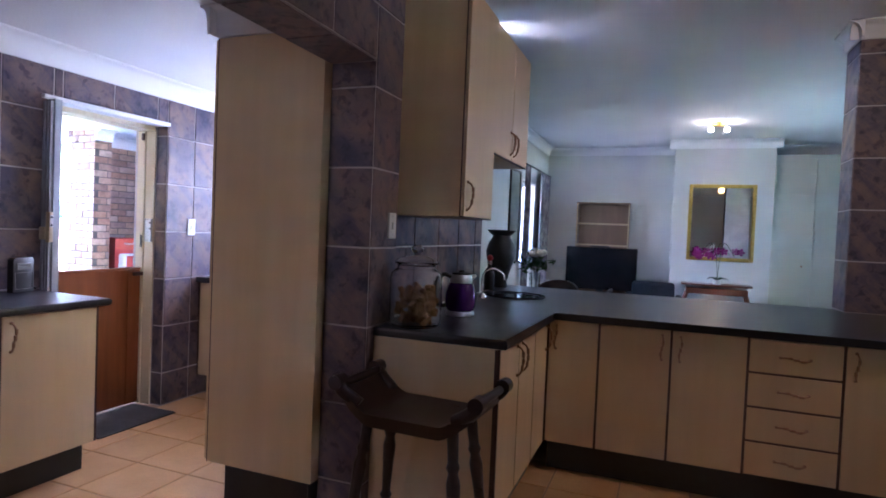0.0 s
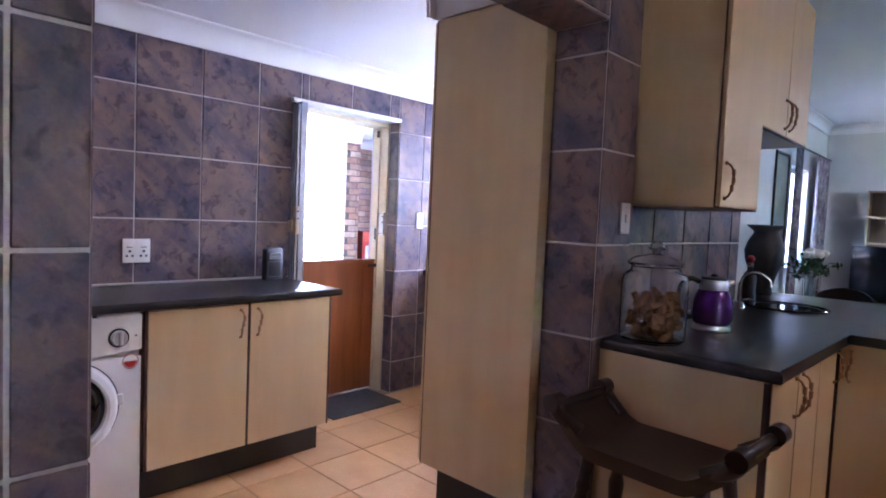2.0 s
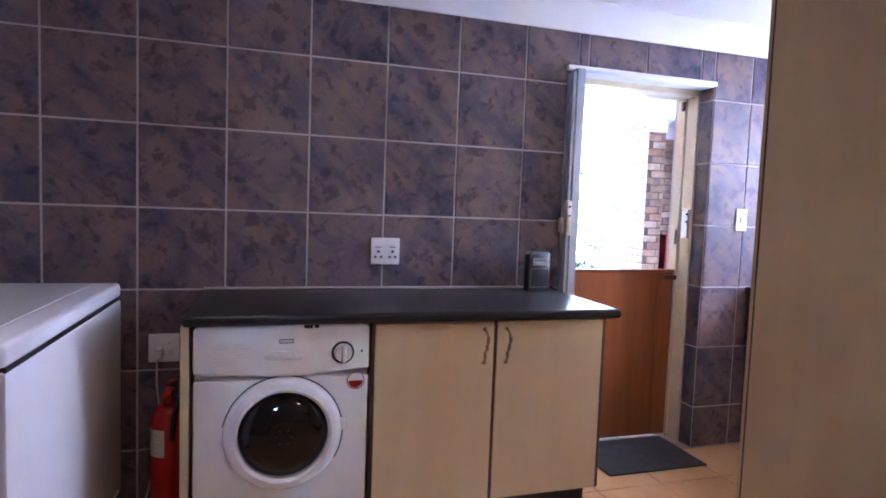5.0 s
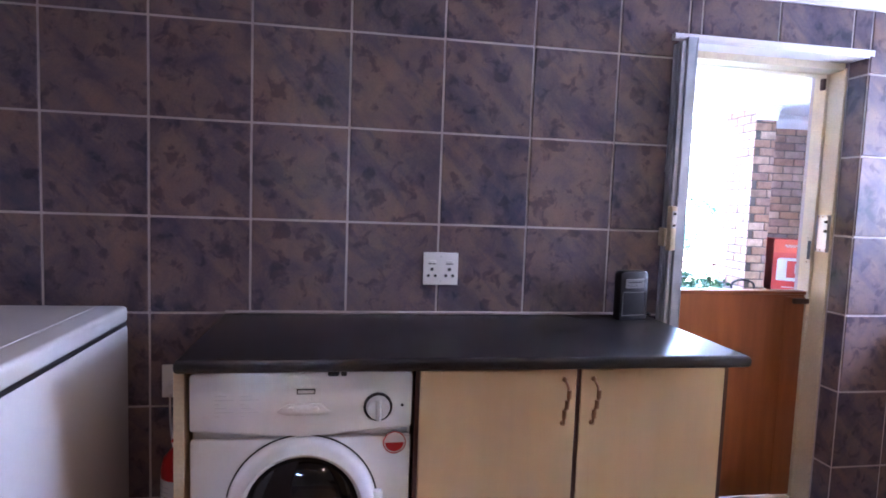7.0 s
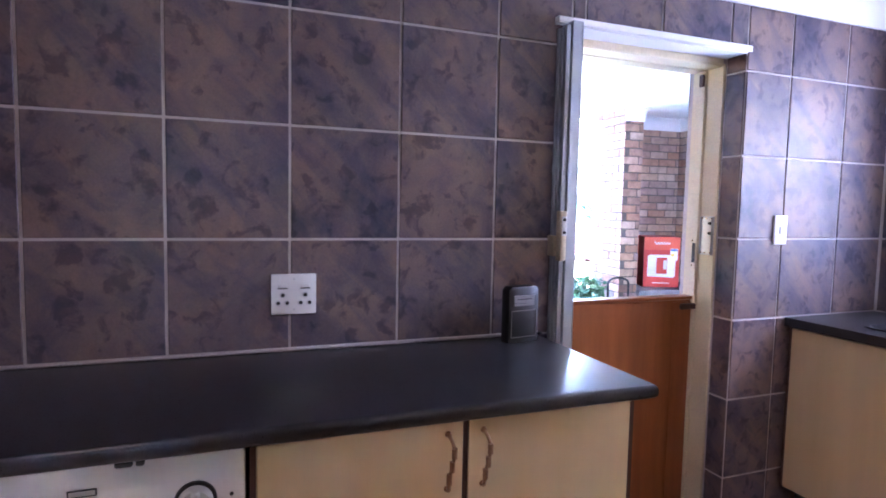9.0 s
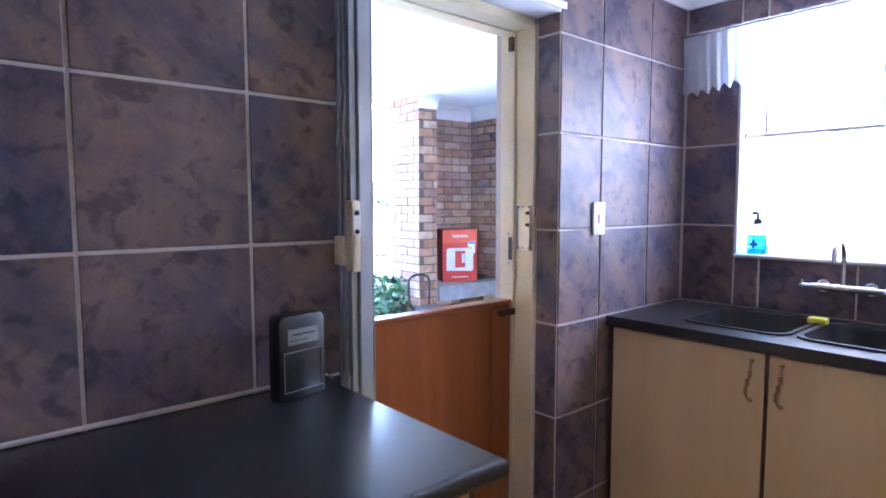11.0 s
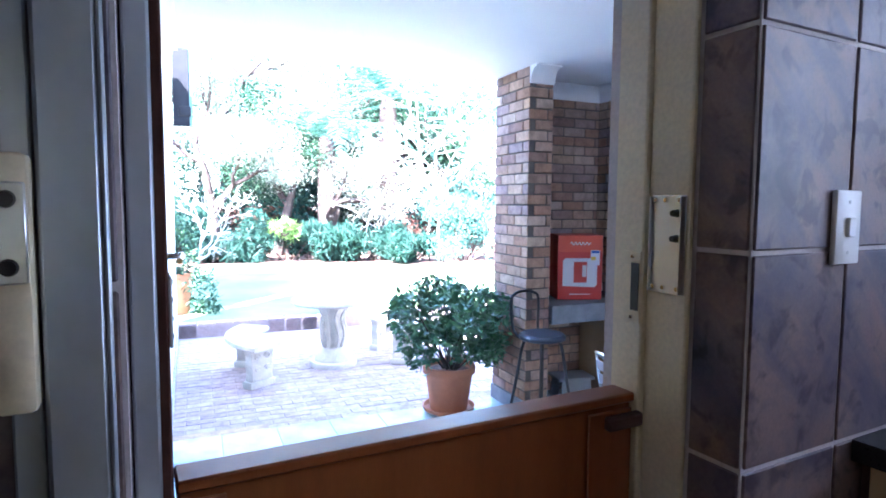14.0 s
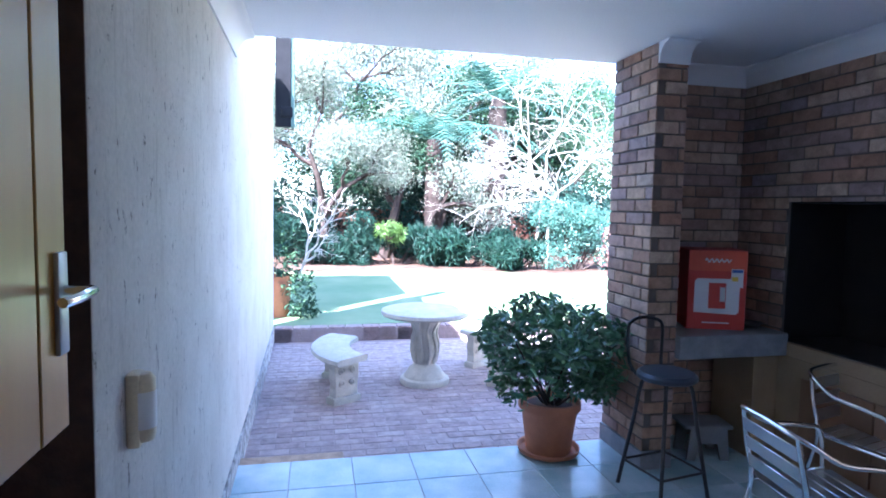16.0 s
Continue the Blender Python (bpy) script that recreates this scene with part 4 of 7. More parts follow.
def desk_radio():
    r = thing("cordless_device", "black upright device with label panel on the worktop", "telephone", pose(-3.200, 2.246, TOP, 0, 0, 100))
    w, h, d = 0.125, 0.188, 0.04
    bm = bmesh.new()
    prism(bm, [(-w / 2, 0), (w / 2, 0), (w / 2, h - 0.012), (w / 2 - 0.012, h), (-w / 2 + 0.012, h), (-w / 2, h - 0.012)], d, None, 0.004)
    part("case", bm, BLACK_PLASTIC, r)
    part("screen", one((-0.042, -0.003, h - 0.065), (0.042, 0.001, h - 0.03), 0.001), pbr("dull_label", (0.13, 0.125, 0.12), (0.19, 0.185, 0.175), 12, 0.6, relief=0.03), r, "grey label panel")
    part("print", boxes(((-0.03, -0.0045, h - 0.044), (0.03, -0.003, h - 0.040)), ((-0.036, -0.0045, h - 0.056), (0.01, -0.003, h - 0.054))), BLACK_PLASTIC, r)
    fr = boxes(((-0.052, -0.002, 0.02), (-0.050, 0.001, h - 0.08)), ((0.050, -0.002, 0.02), (0.052, 0.001, h - 0.08)), ((-0.052, -0.002, h - 0.082), (0.052, 0.001, h - 0.080)), ((-0.052, -0.002, 0.018), (0.052, 0.001, 0.02)))
    part("grille_line", fr, bpy.data.materials["dull_label"], r)
    bm = bmesh.new()
    tube(bm, curve_pts([(0.062, 0.03, 0.02), (0.085, 0.02, 0.022), (0.11, 0.035, 0.012), (0.105, 0.055, 0.008), (0.08, 0.055, 0.008)]), 0.0035, 6)
    part("cable", bm, BLACK_PLASTIC, r)


desk_radio()
# door mat
solid("door_mat", one((-3.47, 2.62, 0.001), (-3.08, 3.20, 0.012), 0.02, 2), MAT_RUBBER, "dark grey ribbed door mat on the floor", "door mat")

# tall cupboard
tall = thing("tall_cupboard", "tall maple cupboard with dark edging beside the opening", "cupboard", (-1.93, 2.257, 0))
part("body", one((0.004, 0.0, 0.215), (0.569, 1.0, 2.165), 0.001), MAPLE, tall)
part("edging", one((0.0, -0.001, 0.215), (0.004, 1.0, 2.165)), EDGING, tall, "dark brown edging")
part("kick_board", one((0.10, 0.012, 0.0), (0.55, 0.99, 0.215)), KICK, tall, "black kick board")
for y0 in (0.004, 0.502):
    dr = part("door", one((-0.018, y0, 0.222), (-0.0005, y0 + 0.494, 2.16), 0.002), MAPLE, tall)
    part("handle", handle_mesh(bmesh.new(), (-0.018, y0 + (0.45 if y0 < 0.1 else 0.045), 1.1), (0, 0, 1), (-1, 0, 0)), BRASS, dr)
cornice((-1.95, 2.256), (-1.362, 2.256), (0, -1), CEIL - 0.001, 0.132, 0.06, name="cornice")
cornice((-1.93, 2.20), (-1.93, 3.26), (-1, 0), CEIL - 0.001, 0.132, 0.06, name="cornice")

# sink run along the window wall, facing -y
cupboard("sink_cupboard", "maple sink cupboard with bronze handles", pose(-3.285, 3.60, 0), 1.12, 0.868, 0.55, 0.155, doors=((0.0, 0.56, 1), (0.56, 1.12, -1)), inside=0.70)
cupboard("base_cupboard", "maple base cupboard with dark edging beside the sink", pose(-2.163, 3.60, 0), 0.79, 0.868, 0.55, 0.155, doors=((0.0, 0.395, 1), (0.395, 0.79, -1)))


def with_holes(name, label, x0, x1, y0, y1, top, thick, holes):
    bm = wall_with_holes(bmesh.new(), x0, x1, y0, y1, holes, lambda u, w, z: (u, z, top - w), thick)
    es = [e for e in bm.edges if e.is_manifold and abs(e.calc_face_angle(0)) > 1.0 and all(abs(v.co.y - y0) < 1e-4 for v in e.verts)]
    bmesh.ops.bevel(bm, geom=es, offset=0.012, segments=3, affect="EDGES", profile=0.5)
    return solid(name, bm, WORKTOP, label, "worktop")


with_holes("sink_worktop", "black laminate worktop with inset double sink", -3.298, -1.366, 3.578, 4.158, TOP, 0.038, [(-3.05, -2.72, 3.70, 4.05), (-2.67, -2.34, 3.70, 4.05)])


def bowl(bm, x0, x1, y0, y1, z, depth, rim=0.018):
    def ring(a, zz, rr):
        out = []
        for cx, cy, a0 in ((x1 - a - rr, y1 - a - rr, 0), (x0 + a + rr, y1 - a - rr, 90), (x0 + a + rr, y0 + a + rr, 180), (x1 - a - rr, y0 + a + rr, 270)):
            for k in range(6):
                t = radians(a0 + 18 * k)
                out.append(bm.verts.new((cx + rr * math.cos(t), cy + rr * math.sin(t), zz)))
        return out
    rings = [ring(-rim, z + 0.001, 0.07), ring(-rim, z + 0.007, 0.07), ring(-0.002, z + 0.007, 0.06), ring(0.006, z - 0.01, 0.06), ring(0.012, z - depth + 0.02, 0.06), ring(0.035, z - depth, 0.05)]
    for a, b in zip(rings, rings[1:]):
        n = len(a)
        for i in range(n):
            bm.faces.new((a[i], a[(i + 1) % n], b[(i + 1) % n], b[i]))
    bm.faces.new(rings[-1])
    return bm


sink = thing("double_sink", "black double bowl sink set into the worktop", "sink", (-2.7, 3.88, TOP))
scene.view_layers[0].update()
for x0, x1 in ((-3.05, -2.72), (-2.67, -2.34)):
    wpart("bowl", bowl(bmesh.new(), x0, x1, 3.70, 4.05, TOP, 0.15), WORKTOP, sink)
wpart("rim", boxes(((-2.30, 3.68, TOP + 0.0005), (-1.86, 4.06, TOP + 0.007)), bevel=0.003), WORKTOP, sink, "black drainer")
solid("sponge", one((-2.725, 3.95, TOP + 0.008), (-2.665, 3.99, TOP + 0.03), 0.006, 2), pbr("yellow_sponge", (0.7, 0.62, 0.05), (0.8, 0.72, 0.1), 30, 0.95, relief=0.8), "small yellow sponge on the sink rim", "sponge")


def mixer_tap():
    t = thing("mixer_tap", "chrome wall-mounted mixer tap with swan-neck spout", "tap", (-2.66, 4.158, 1.03))
    bm = bmesh.new()
    rod(bm, (-0.10, -0.055, 0), (0.10, -0.055, 0), 0.014, 0.014, 14)
    for x in (-0.075, 0.075):
        rod(bm, (x, 0, 0), (x, -0.055, 0), 0.016, 0.014, 14)
        rod(bm, (x, -0.002, 0), (x, -0.010, 0), 0.028, 0.024, 18)
    part("body", bm, CHROME, t)
    for x in (-0.10, 0.10):
        bm = bmesh.new()
        s = 1 if x > 0 else -1
        rod(bm, (x, -0.055, 0), (x + s * 0.022, -0.055, 0), 0.011, 0.011, 12)
        for k in range(4):
            a = k * math.pi / 2 + 0.3
            rod(bm, (x + s * 0.03, -0.055, 0), (x + s * 0.03, -0.055 + 0.024 * math.cos(a), 0.024 * math.sin(a)), 0.007, 0.006, 8)
        rod(bm, (x + s * 0.022, -0.055, 0), (x + s * 0.038, -0.055, 0), 0.012, 0.010, 12)
        part("tap_handle", bm, CHROME, t)
    bm = bmesh.new()
    tube(bm, curve_pts([(0, -0.055, 0), (0, -0.057, 0.10), (0.0, -0.075, 0.155), (0.0, -0.12, 0.175), (0.0, -0.165, 0.15), (0.0, -0.175, 0.10)], 6), 0.0085, 10)
    part("spout", bm, CHROME, t)


mixer_tap()


def sanitiser():
    s = thing("sanitiser_bottle", "clear pump bottle half full of blue gel on the sill", "bottle", (-3.0, 4.215, 1.129))
    gel, clear = glassy("blue_gel", (0.05, 0.55, 0.85), 0.08, 1.36), glassy("clear_plastic", (0.95, 0.98, 1.0), 0.05, 1.2)
    bm = bmesh.new()
    lathe(bm, [(0.0, 0.0), (0.036, 0.0), (0.038, 0.006), (0.038, 0.08), (0.0, 0.081)], 24)
    part("gel", bm, gel, s)
    bm = bmesh.new()
    lathe(bm, [(0.0385, 0.081), (0.0385, 0.095), (0.032, 0.113), (0.016, 0.122), (0.014, 0.13)], 24)
    part("shoulder", bm, clear, s)
    bm = bmesh.new()
    rod(bm, (0, 0, 0.125), (0, 0, 0.145), 0.016, 0.015, 16)
    rod(bm, (0, 0, 0.145), (0, 0, 0.165), 0.006, 0.006, 10)
    box(bm, (-0.012, -0.035, 0.163), (0.012, 0.012, 0.176), 0.004, 2)
    part("pump", bm, BLACK_PLASTIC, s)
    bm = boxes(((-0.018, -0.0395, 0.036), (0.018, -0.0385, 0.048)), ((-0.006, -0.0396, 0.024), (0.006, -0.0386, 0.060)))
    part("cross", bm, pbr("dark_blue_print", (0.02, 0.08, 0.3), (0.03, 0.1, 0.36), 9, 0.5), s)


sanitiser()
NET = cloth("net_curtain", (0.80, 0.86, 0.95), 0.42)


def net_sheet(x0, x1, z0, z1, y, waves, amp, scallop=0.0, seed=0):
    """A gathered curtain with a scalloped hem."""
    rnd = random.Random(seed)
    bm = bmesh.new()
    nx, nz = 260, 10
    ph = rnd.random() * 6
    grid = []
    for i in range(nx + 1):
        u = i / nx
        hem = scallop * abs(math.sin(u * waves * math.pi)) + 0.012 * math.sin(u * 17 + ph)
        col = []
        for j in range(nz + 1):
            v = j / nz
            zz = z1 - (z1 - z0 + hem) * v
            yy = y + amp * (0.35 + 0.65 * v) * (math.sin(u * waves * 2 * math.pi + 0.8 * math.sin(v * 3 + u * 9)) + 0.35 * math.sin(u * waves * 4.7 + ph))
            col.append(bm.verts.new((x0 + (x1 - x0) * u, yy, zz)))
        grid.append(col)
    for i in range(nx):
        for j in range(nz):
            bm.faces.new((grid[i][j], grid[i + 1][j], grid[i + 1][j + 1], grid[i][j + 1]))
    return bm


val = thing("net_valance", "white net valance with scalloped hem above the window", "curtain", (-2.45, 4.1, 1.8))
scene.view_layers[0].update()
wpart("net", net_sheet(-3.285, -1.95, 1.825, 2.055, 4.10, 30, 0.013, 0.026, 3), NET, val)
bm = bmesh.new()
rod(bm, (-3.296, 4.095, 2.045), (-1.93, 4.095, 2.045), 0.006, 0.006, 10)
wpart("rod", bm, CHROME, val)
caf = thing("cafe_curtain", "sheer white net half-curtain in the window", "curtain", (-2.45, 4.2, 1.15))
scene.view_layers[0].update()
wpart("net", net_sheet(-3.03, -2.17, 1.15, 1.61, 4.235, 17, 0.009, 0.0, 5), NET, caf)
bm = bmesh.new()
rod(bm, (-3.061, 4.215, 1.615), (-2.149, 4.215, 1.615), 0.009, 0.009, 12)
wpart("rod", bm, WHITE_PLASTIC, caf)
for x in (-3.0605, -2.1615):
    wpart("rod_socket", rod(bmesh.new(), (x, 4.215, 1.615), (x + 0.012, 4.215, 1.615), 0.018, 0.016, 14), WHITE_PLASTIC, caf)


# ---- kitchen side ----
# run along the kitchen wall, facing +x, and the peninsula, facing -y
run = cupboard("sink_run_cupboard", "maple base cupboard with dark edging under the kitchen worktop", pose(-0.575, 2.372, 0, 0, 0, 90), 1.015, 0.868, 0.55, 0.17,
               doors=((0.0, 0.34, 1), (0.34, 0.68, -1), (0.68, 1.0, 1)))
part("end_panel", one((-0.004, 0.0, 0.0), (0.0, 0.562, 0.868)), MAPLE, run)
part("corner_edging", one((-0.006, -0.001, 0.0), (0.006, 0.006, 0.868)), EDGING, run)
cupboard("peninsula_cupboard", "maple peninsula cupboard with doors and four drawers", pose(-0.575, 3.395, 0), 2.6, 0.868, 0.60, 0.17,
         doors=((0.0, 0.278, -1), (0.278, 0.645, 1), (0.645, 1.005, -1), (1.415, 1.80, -1), (1.80, 2.2, 1), (2.2, 2.6, 1)), drawers=((1.005, 1.415, 4),), kick_in=0.07)
worktop("kitchen_worktop", "black laminate kitchen worktop turning into the peninsula", [(-1.136, 2.362), (-0.545, 2.362), (-0.545, 3.365), (2.38, 3.365), (2.38, 4.655), (1.13, 4.655), (1.13, 4.87), (-1.34, 4.87), (-1.34, 4.425), (-1.198, 4.425), (-1.198, 2.57), (-1.136, 2.57)], TOP, 0.04)
solid("peninsula_back", one((-1.19, 4.0, 0), (2.38, 4.12, 0.865)), WALL_PAINT, "plastered support wall under the peninsula", kind="structure")
prep = thing("prep_sink", "round black prep sink set into the worktop corner", "sink", (-0.93, 4.03, TOP))
bm = bmesh.new()
lathe(bm, [(0.205, 0.001), (0.207, 0.006), (0.20, 0.012), (0.185, 0.012), (0.178, 0.004), (0.06, 0.0025), (0, 0.002)], 40)
part("bowl", bm, DARK_GLASS, prep)
bm = bmesh.new()
lathe(bm, [(0.17, 0.0045), (0.172, 0.006), (0.16, 0.0035)], 40)
part("inner_rim", bm, WORKTOP, prep)
tap = thing("kitchen_tap", "chrome swan-neck tap behind the prep sink", "tap", (-1.09, 3.78, TOP))
bm = bmesh.new()
rod(bm, (0, 0, 0), (0, 0, 0.03), 0.026, 0.02, 16)
tube(bm, curve_pts([(0, 0, 0.02), (0, 0, 0.13), (0.02, 0.01, 0.175), (0.07, 0.03, 0.19), (0.12, 0.05, 0.16), (0.13, 0.055, 0.12)]), 0.009, 10)
part("spout", bm, CHROME, tap)
bm = bmesh.new()
tube(bm, [(0, 0, 0.04), (0.05, -0.03, 0.055), (0.09, -0.05, 0.052)], 0.006, 8)
part("lever", bm, CHROME, tap)


def wall_cupboard(name, label, at, w, h, d, doors):
    c = thing(name, label, "wall cupboard", at)
    part("body", one((0.0, 0.02, 0.0), (w, d, h), 0.001), MAPLE, c)
    part("edging", boxes(((-0.001, 0.016, 0.0), (0.004, 0.0215, h)), ((0.0, 0.003, -0.001), (w, 0.02, 0.004))), EDGING, c)
    for x0, x1, s in doors:
        dr = part("door", one((x0 + 0.004, 0, 0.004), (x1 - 0.004, 0.0185, h), 0.002), MAPLE, c)
        part("handle", handle_mesh(bmesh.new(), (x1 - 0.04 if s > 0 else x0 + 0.04, 0, 0.10), (0, 0, 1), (0, -1, 0)), BRASS, dr, "bronze wavy handle")
    return c


wall_cupboard("wall_cupboard", "maple wall cupboard above the worktop", pose(-0.862, 2.68, 1.40, 0, 0, 90), 0.46, 1.06, 0.338, ((0.0, 0.46, -1),))
wall_cupboard("wall_cupboard", "short maple wall cupboard with two doors", pose(-0.872, 3.145, 1.765, 0, 0, 90), 0.80, 0.695, 0.328, ((0.0, 0.40, 1), (0.40, 0.80, -1)))


def saddle_stool():
    s = thing("saddle_stool", "dark-stained wooden saddle stool with turned legs", "stool", pose(-0.81, 2.14, 0, 0, 0, -3))
    L, D, H = 0.53, 0.33, 0.66
    bm = bmesh.new()
    nx, ny = 28, 10
    rows = []
    for layer in (0, 1):
        grid = []
        for i in range(nx + 1):
            u = i / nx * 2 - 1
            col = []
            for j in range(ny + 1):
                v = j / ny * 2 - 1
                rise = 0.085 * max(0.0, abs(u) - 0.55) ** 1.3 / 0.45 ** 1.3
                dish = 0.012 * (1 - v * v)
                z = H + rise - dish if layer else H + rise * 0.92 - 0.048
                half = D / 2 * (1 - 0.10 * abs(u) ** 3)
                col.append(bm.verts.new((u * L / 2 * (1.0 if layer else 0.985), v * half * (1.0 if layer else 0.94), z)))
            grid.append(col)
        rows.append(grid)
    lo, hi = rows
    for i in range(nx):
        for j in range(ny):
            bm.faces.new((hi[i][j], hi[i + 1][j], hi[i + 1][j + 1], hi[i][j + 1]))
            bm.faces.new((lo[i][j], lo[i][j + 1], lo[i + 1][j + 1], lo[i + 1][j]))
    for i in range(nx):
        bm.faces.new((lo[i][0], lo[i + 1][0], hi[i + 1][0], hi[i][0]))
        bm.faces.new((lo[i][ny], hi[i][ny], hi[i + 1][ny], lo[i + 1][ny]))
    for j in range(ny):
        bm.faces.new((lo[0][j], hi[0][j], hi[0][j + 1], lo[0][j + 1]))
        bm.faces.new((lo[nx][j], lo[nx][j + 1], hi[nx][j + 1], hi[nx][j]))
    part("seat", bm, DARK_WOOD, s)
    for sx in (-1, 1):
        bm = bmesh.new()
        for sy in (-1, 1):
            tube(bm, curve_pts([(sx * (L / 2 - 0.075), sy * 0.125, H + 0.02), (sx * (L / 2 - 0.012), sy * 0.142, H + 0.06), (sx * (L / 2 + 0.012), sy * 0.142, H + 0.092)]), 0.022, 10, r_end=0.027)
            rod(bm, (sx * (L / 2 + 0.012), sy * 0.142 - 0.026, H + 0.095), (sx * (L / 2 + 0.012), sy * 0.142 + 0.026, H + 0.095), 0.028, 0.028, 16)
        rod(bm, (sx * (L / 2 + 0.004), -0.13, H + 0.085), (sx * (L / 2 + 0.004), 0.13, H + 0.085), 0.016, 0.016, 12)
        part("end_roll", bm, DARK_WOOD, s)
    legs = {}
    for sx in (-1, 1):
        for sy in (-1, 1):
            top, foot = Vector((sx * 0.17, sy * 0.09, H - 0.03)), Vector((sx * 0.235, sy * 0.165, 0.0))
            m = Matrix.Translation(foot) @ (top - foot).to_track_quat("Z", "Y").to_matrix().to_4x4()
            n = (top - foot).length
            bm = bmesh.new()
            lathe(bm, [(0, 0), (0.015, 0), (0.019, 0.05 * n), (0.016, 0.10 * n), (0.024, 0.24 * n), (0.024, 0.30 * n), (0.017, 0.34 * n), (0.025, 0.37 * n), (0.017, 0.40 * n), (0.022, 0.60 * n),
                       (0.026, 0.72 * n), (0.018, 0.78 * n), (0.025, 0.81 * n), (0.019, 0.84 * n), (0.022, n), (0, n)], 14, m)
            part("leg", bm, DARK_WOOD, s)
            legs[(sx, sy)] = foot.lerp(top, 0.27)
    for a, b in (((-1, -1), (-1, 1)), ((1, -1), (1, 1))):
        p, q = legs[a], legs[b]
        bm = bmesh.new()
        rod(bm, p, p.lerp(q, 0.5), 0.010, 0.016, 10)
        rod(bm, p.lerp(q, 0.5), q, 0.016, 0.010, 10)
        part("stretcher", bm, DARK_WOOD, s)
    p, q = legs[(-1, -1)].lerp(legs[(-1, 1)], 0.5), legs[(1, -1)].lerp(legs[(1, 1)], 0.5)
    bm = bmesh.new()
    rod(bm, p, p.lerp(q, 0.5), 0.011, 0.017, 10)
    rod(bm, p.lerp(q, 0.5), q, 0.017, 0.011, 10)
    part("stretcher", bm, DARK_WOOD, s)


saddle_stool()


def biscuit_jar():
    j = thing("biscuit_jar", "clear glass jar with lid, half full of rusks", "jar", (-1.005, 2.495, TOP + 0.001))
    k_ = Matrix.Diagonal((1.32, 1.32, 1.2, 1))
    G = glassy("jar_glass", (0.96, 0.98, 0.98), 0.01, 1.3)
    bm = bmesh.new()
    lathe(bm, [(0.0, 0.0), (0.078, 0.0), (0.086, 0.008), (0.088, 0.03), (0.088, 0.17), (0.084, 0.195), (0.066, 0.212), (0.064, 0.222), (0.070, 0.226)], 36, k_)
    lathe(bm, [(0.0, 0.005), (0.076, 0.005), (0.083, 0.012), (0.085, 0.03), (0.085, 0.17), (0.081, 0.193), (0.063, 0.210), (0.061, 0.224), (0.070, 0.226)], 36, k_)
    bmesh.ops.remove_doubles(bm, verts=bm.verts, dist=1e-5)
    part("jar", bm, G, j)
    bm = bmesh.new()
    lathe(bm, [(0.072, 0.228), (0.074, 0.235), (0.06, 0.25), (0.03, 0.258), (0.012, 0.262), (0.012, 0.268), (0.022, 0.278), (0.022, 0.288), (0.010, 0.297), (0, 0.298)], 32, k_)
    part("lid", bm, G, j, "domed glass lid with knob")
    RUSK = pbr("rusk", (0.17, 0.075, 0.03), (0.33, 0.165, 0.065), 40, 0.9, relief=0.6, vary=0.2)
    rnd = random.Random(4)
    for k in range(96):
        a, r, z = rnd.random() * 6.28, 0.080 * rnd.random() ** 0.5, 0.022 + 0.140 * (k / 96)
        m = Matrix.Translation((r * math.cos(a), r * math.sin(a), z)) @ Euler((rnd.random() * 3, rnd.random() * 3, rnd.random() * 6)).to_matrix().to_4x4()
        part("rusk", box(bmesh.new(), (-0.028, -0.012, -0.011), (0.028, 0.012, 0.011), 0.004, 1, m), RUSK, j)


biscuit_jar()


def kettle():
    k = thing("electric_kettle", "purple electric kettle with steel top and black handle", "kettle", pose(-0.945, 2.93, TOP + 0.001, 0, 0, 35))
    bm = bmesh.new()
    lathe(bm, [(0.0, 0.0), (0.070, 0.0), (0.074, 0.006), (0.072, 0.02), (0.066, 0.024)], 32)
    part("base", bm, STEEL, k)
    bm = bmesh.new()
    lathe(bm, [(0.066, 0.025), (0.077, 0.045), (0.080, 0.075), (0.078, 0.11), (0.068, 0.145), (0.056, 0.165)], 36)
    part("jug", bm, pbr("purple_glass", (0.045, 0.008, 0.10), (0.07, 0.014, 0.15), 4, 0.08, relief=0), k, "glossy purple body")
    bm = bmesh.new()
    lathe(bm, [(0.056, 0.165), (0.058, 0.175), (0.054, 0.205), (0.0, 0.206)], 32)
    bmesh.ops.create_cone(bm, segments=10, radius1=0.018, radius2=0.008, depth=0.04, cap_ends=True, matrix=pose(0.06, 0, 0.195, 0, 70, 0))
    part("collar", bm, STEEL, k, "brushed steel collar")
    bm = bmesh.new()
    lathe(bm, [(0.05, 0.206), (0.046, 0.216), (0.014, 0.22), (0.012, 0.228), (0, 0.23)], 24)
    part("lid", bm, BLACK_PLASTIC, k)
    bm = bmesh.new()
    tube(bm, curve_pts([(-0.052, 0, 0.195), (-0.095, 0, 0.205), (-0.122, 0, 0.16), (-0.118, 0, 0.09), (-0.10, 0, 0.05), (-0.075, 0, 0.05)]), 0.011, 10)
    part("handle", bm, BLACK_PLASTIC, k)


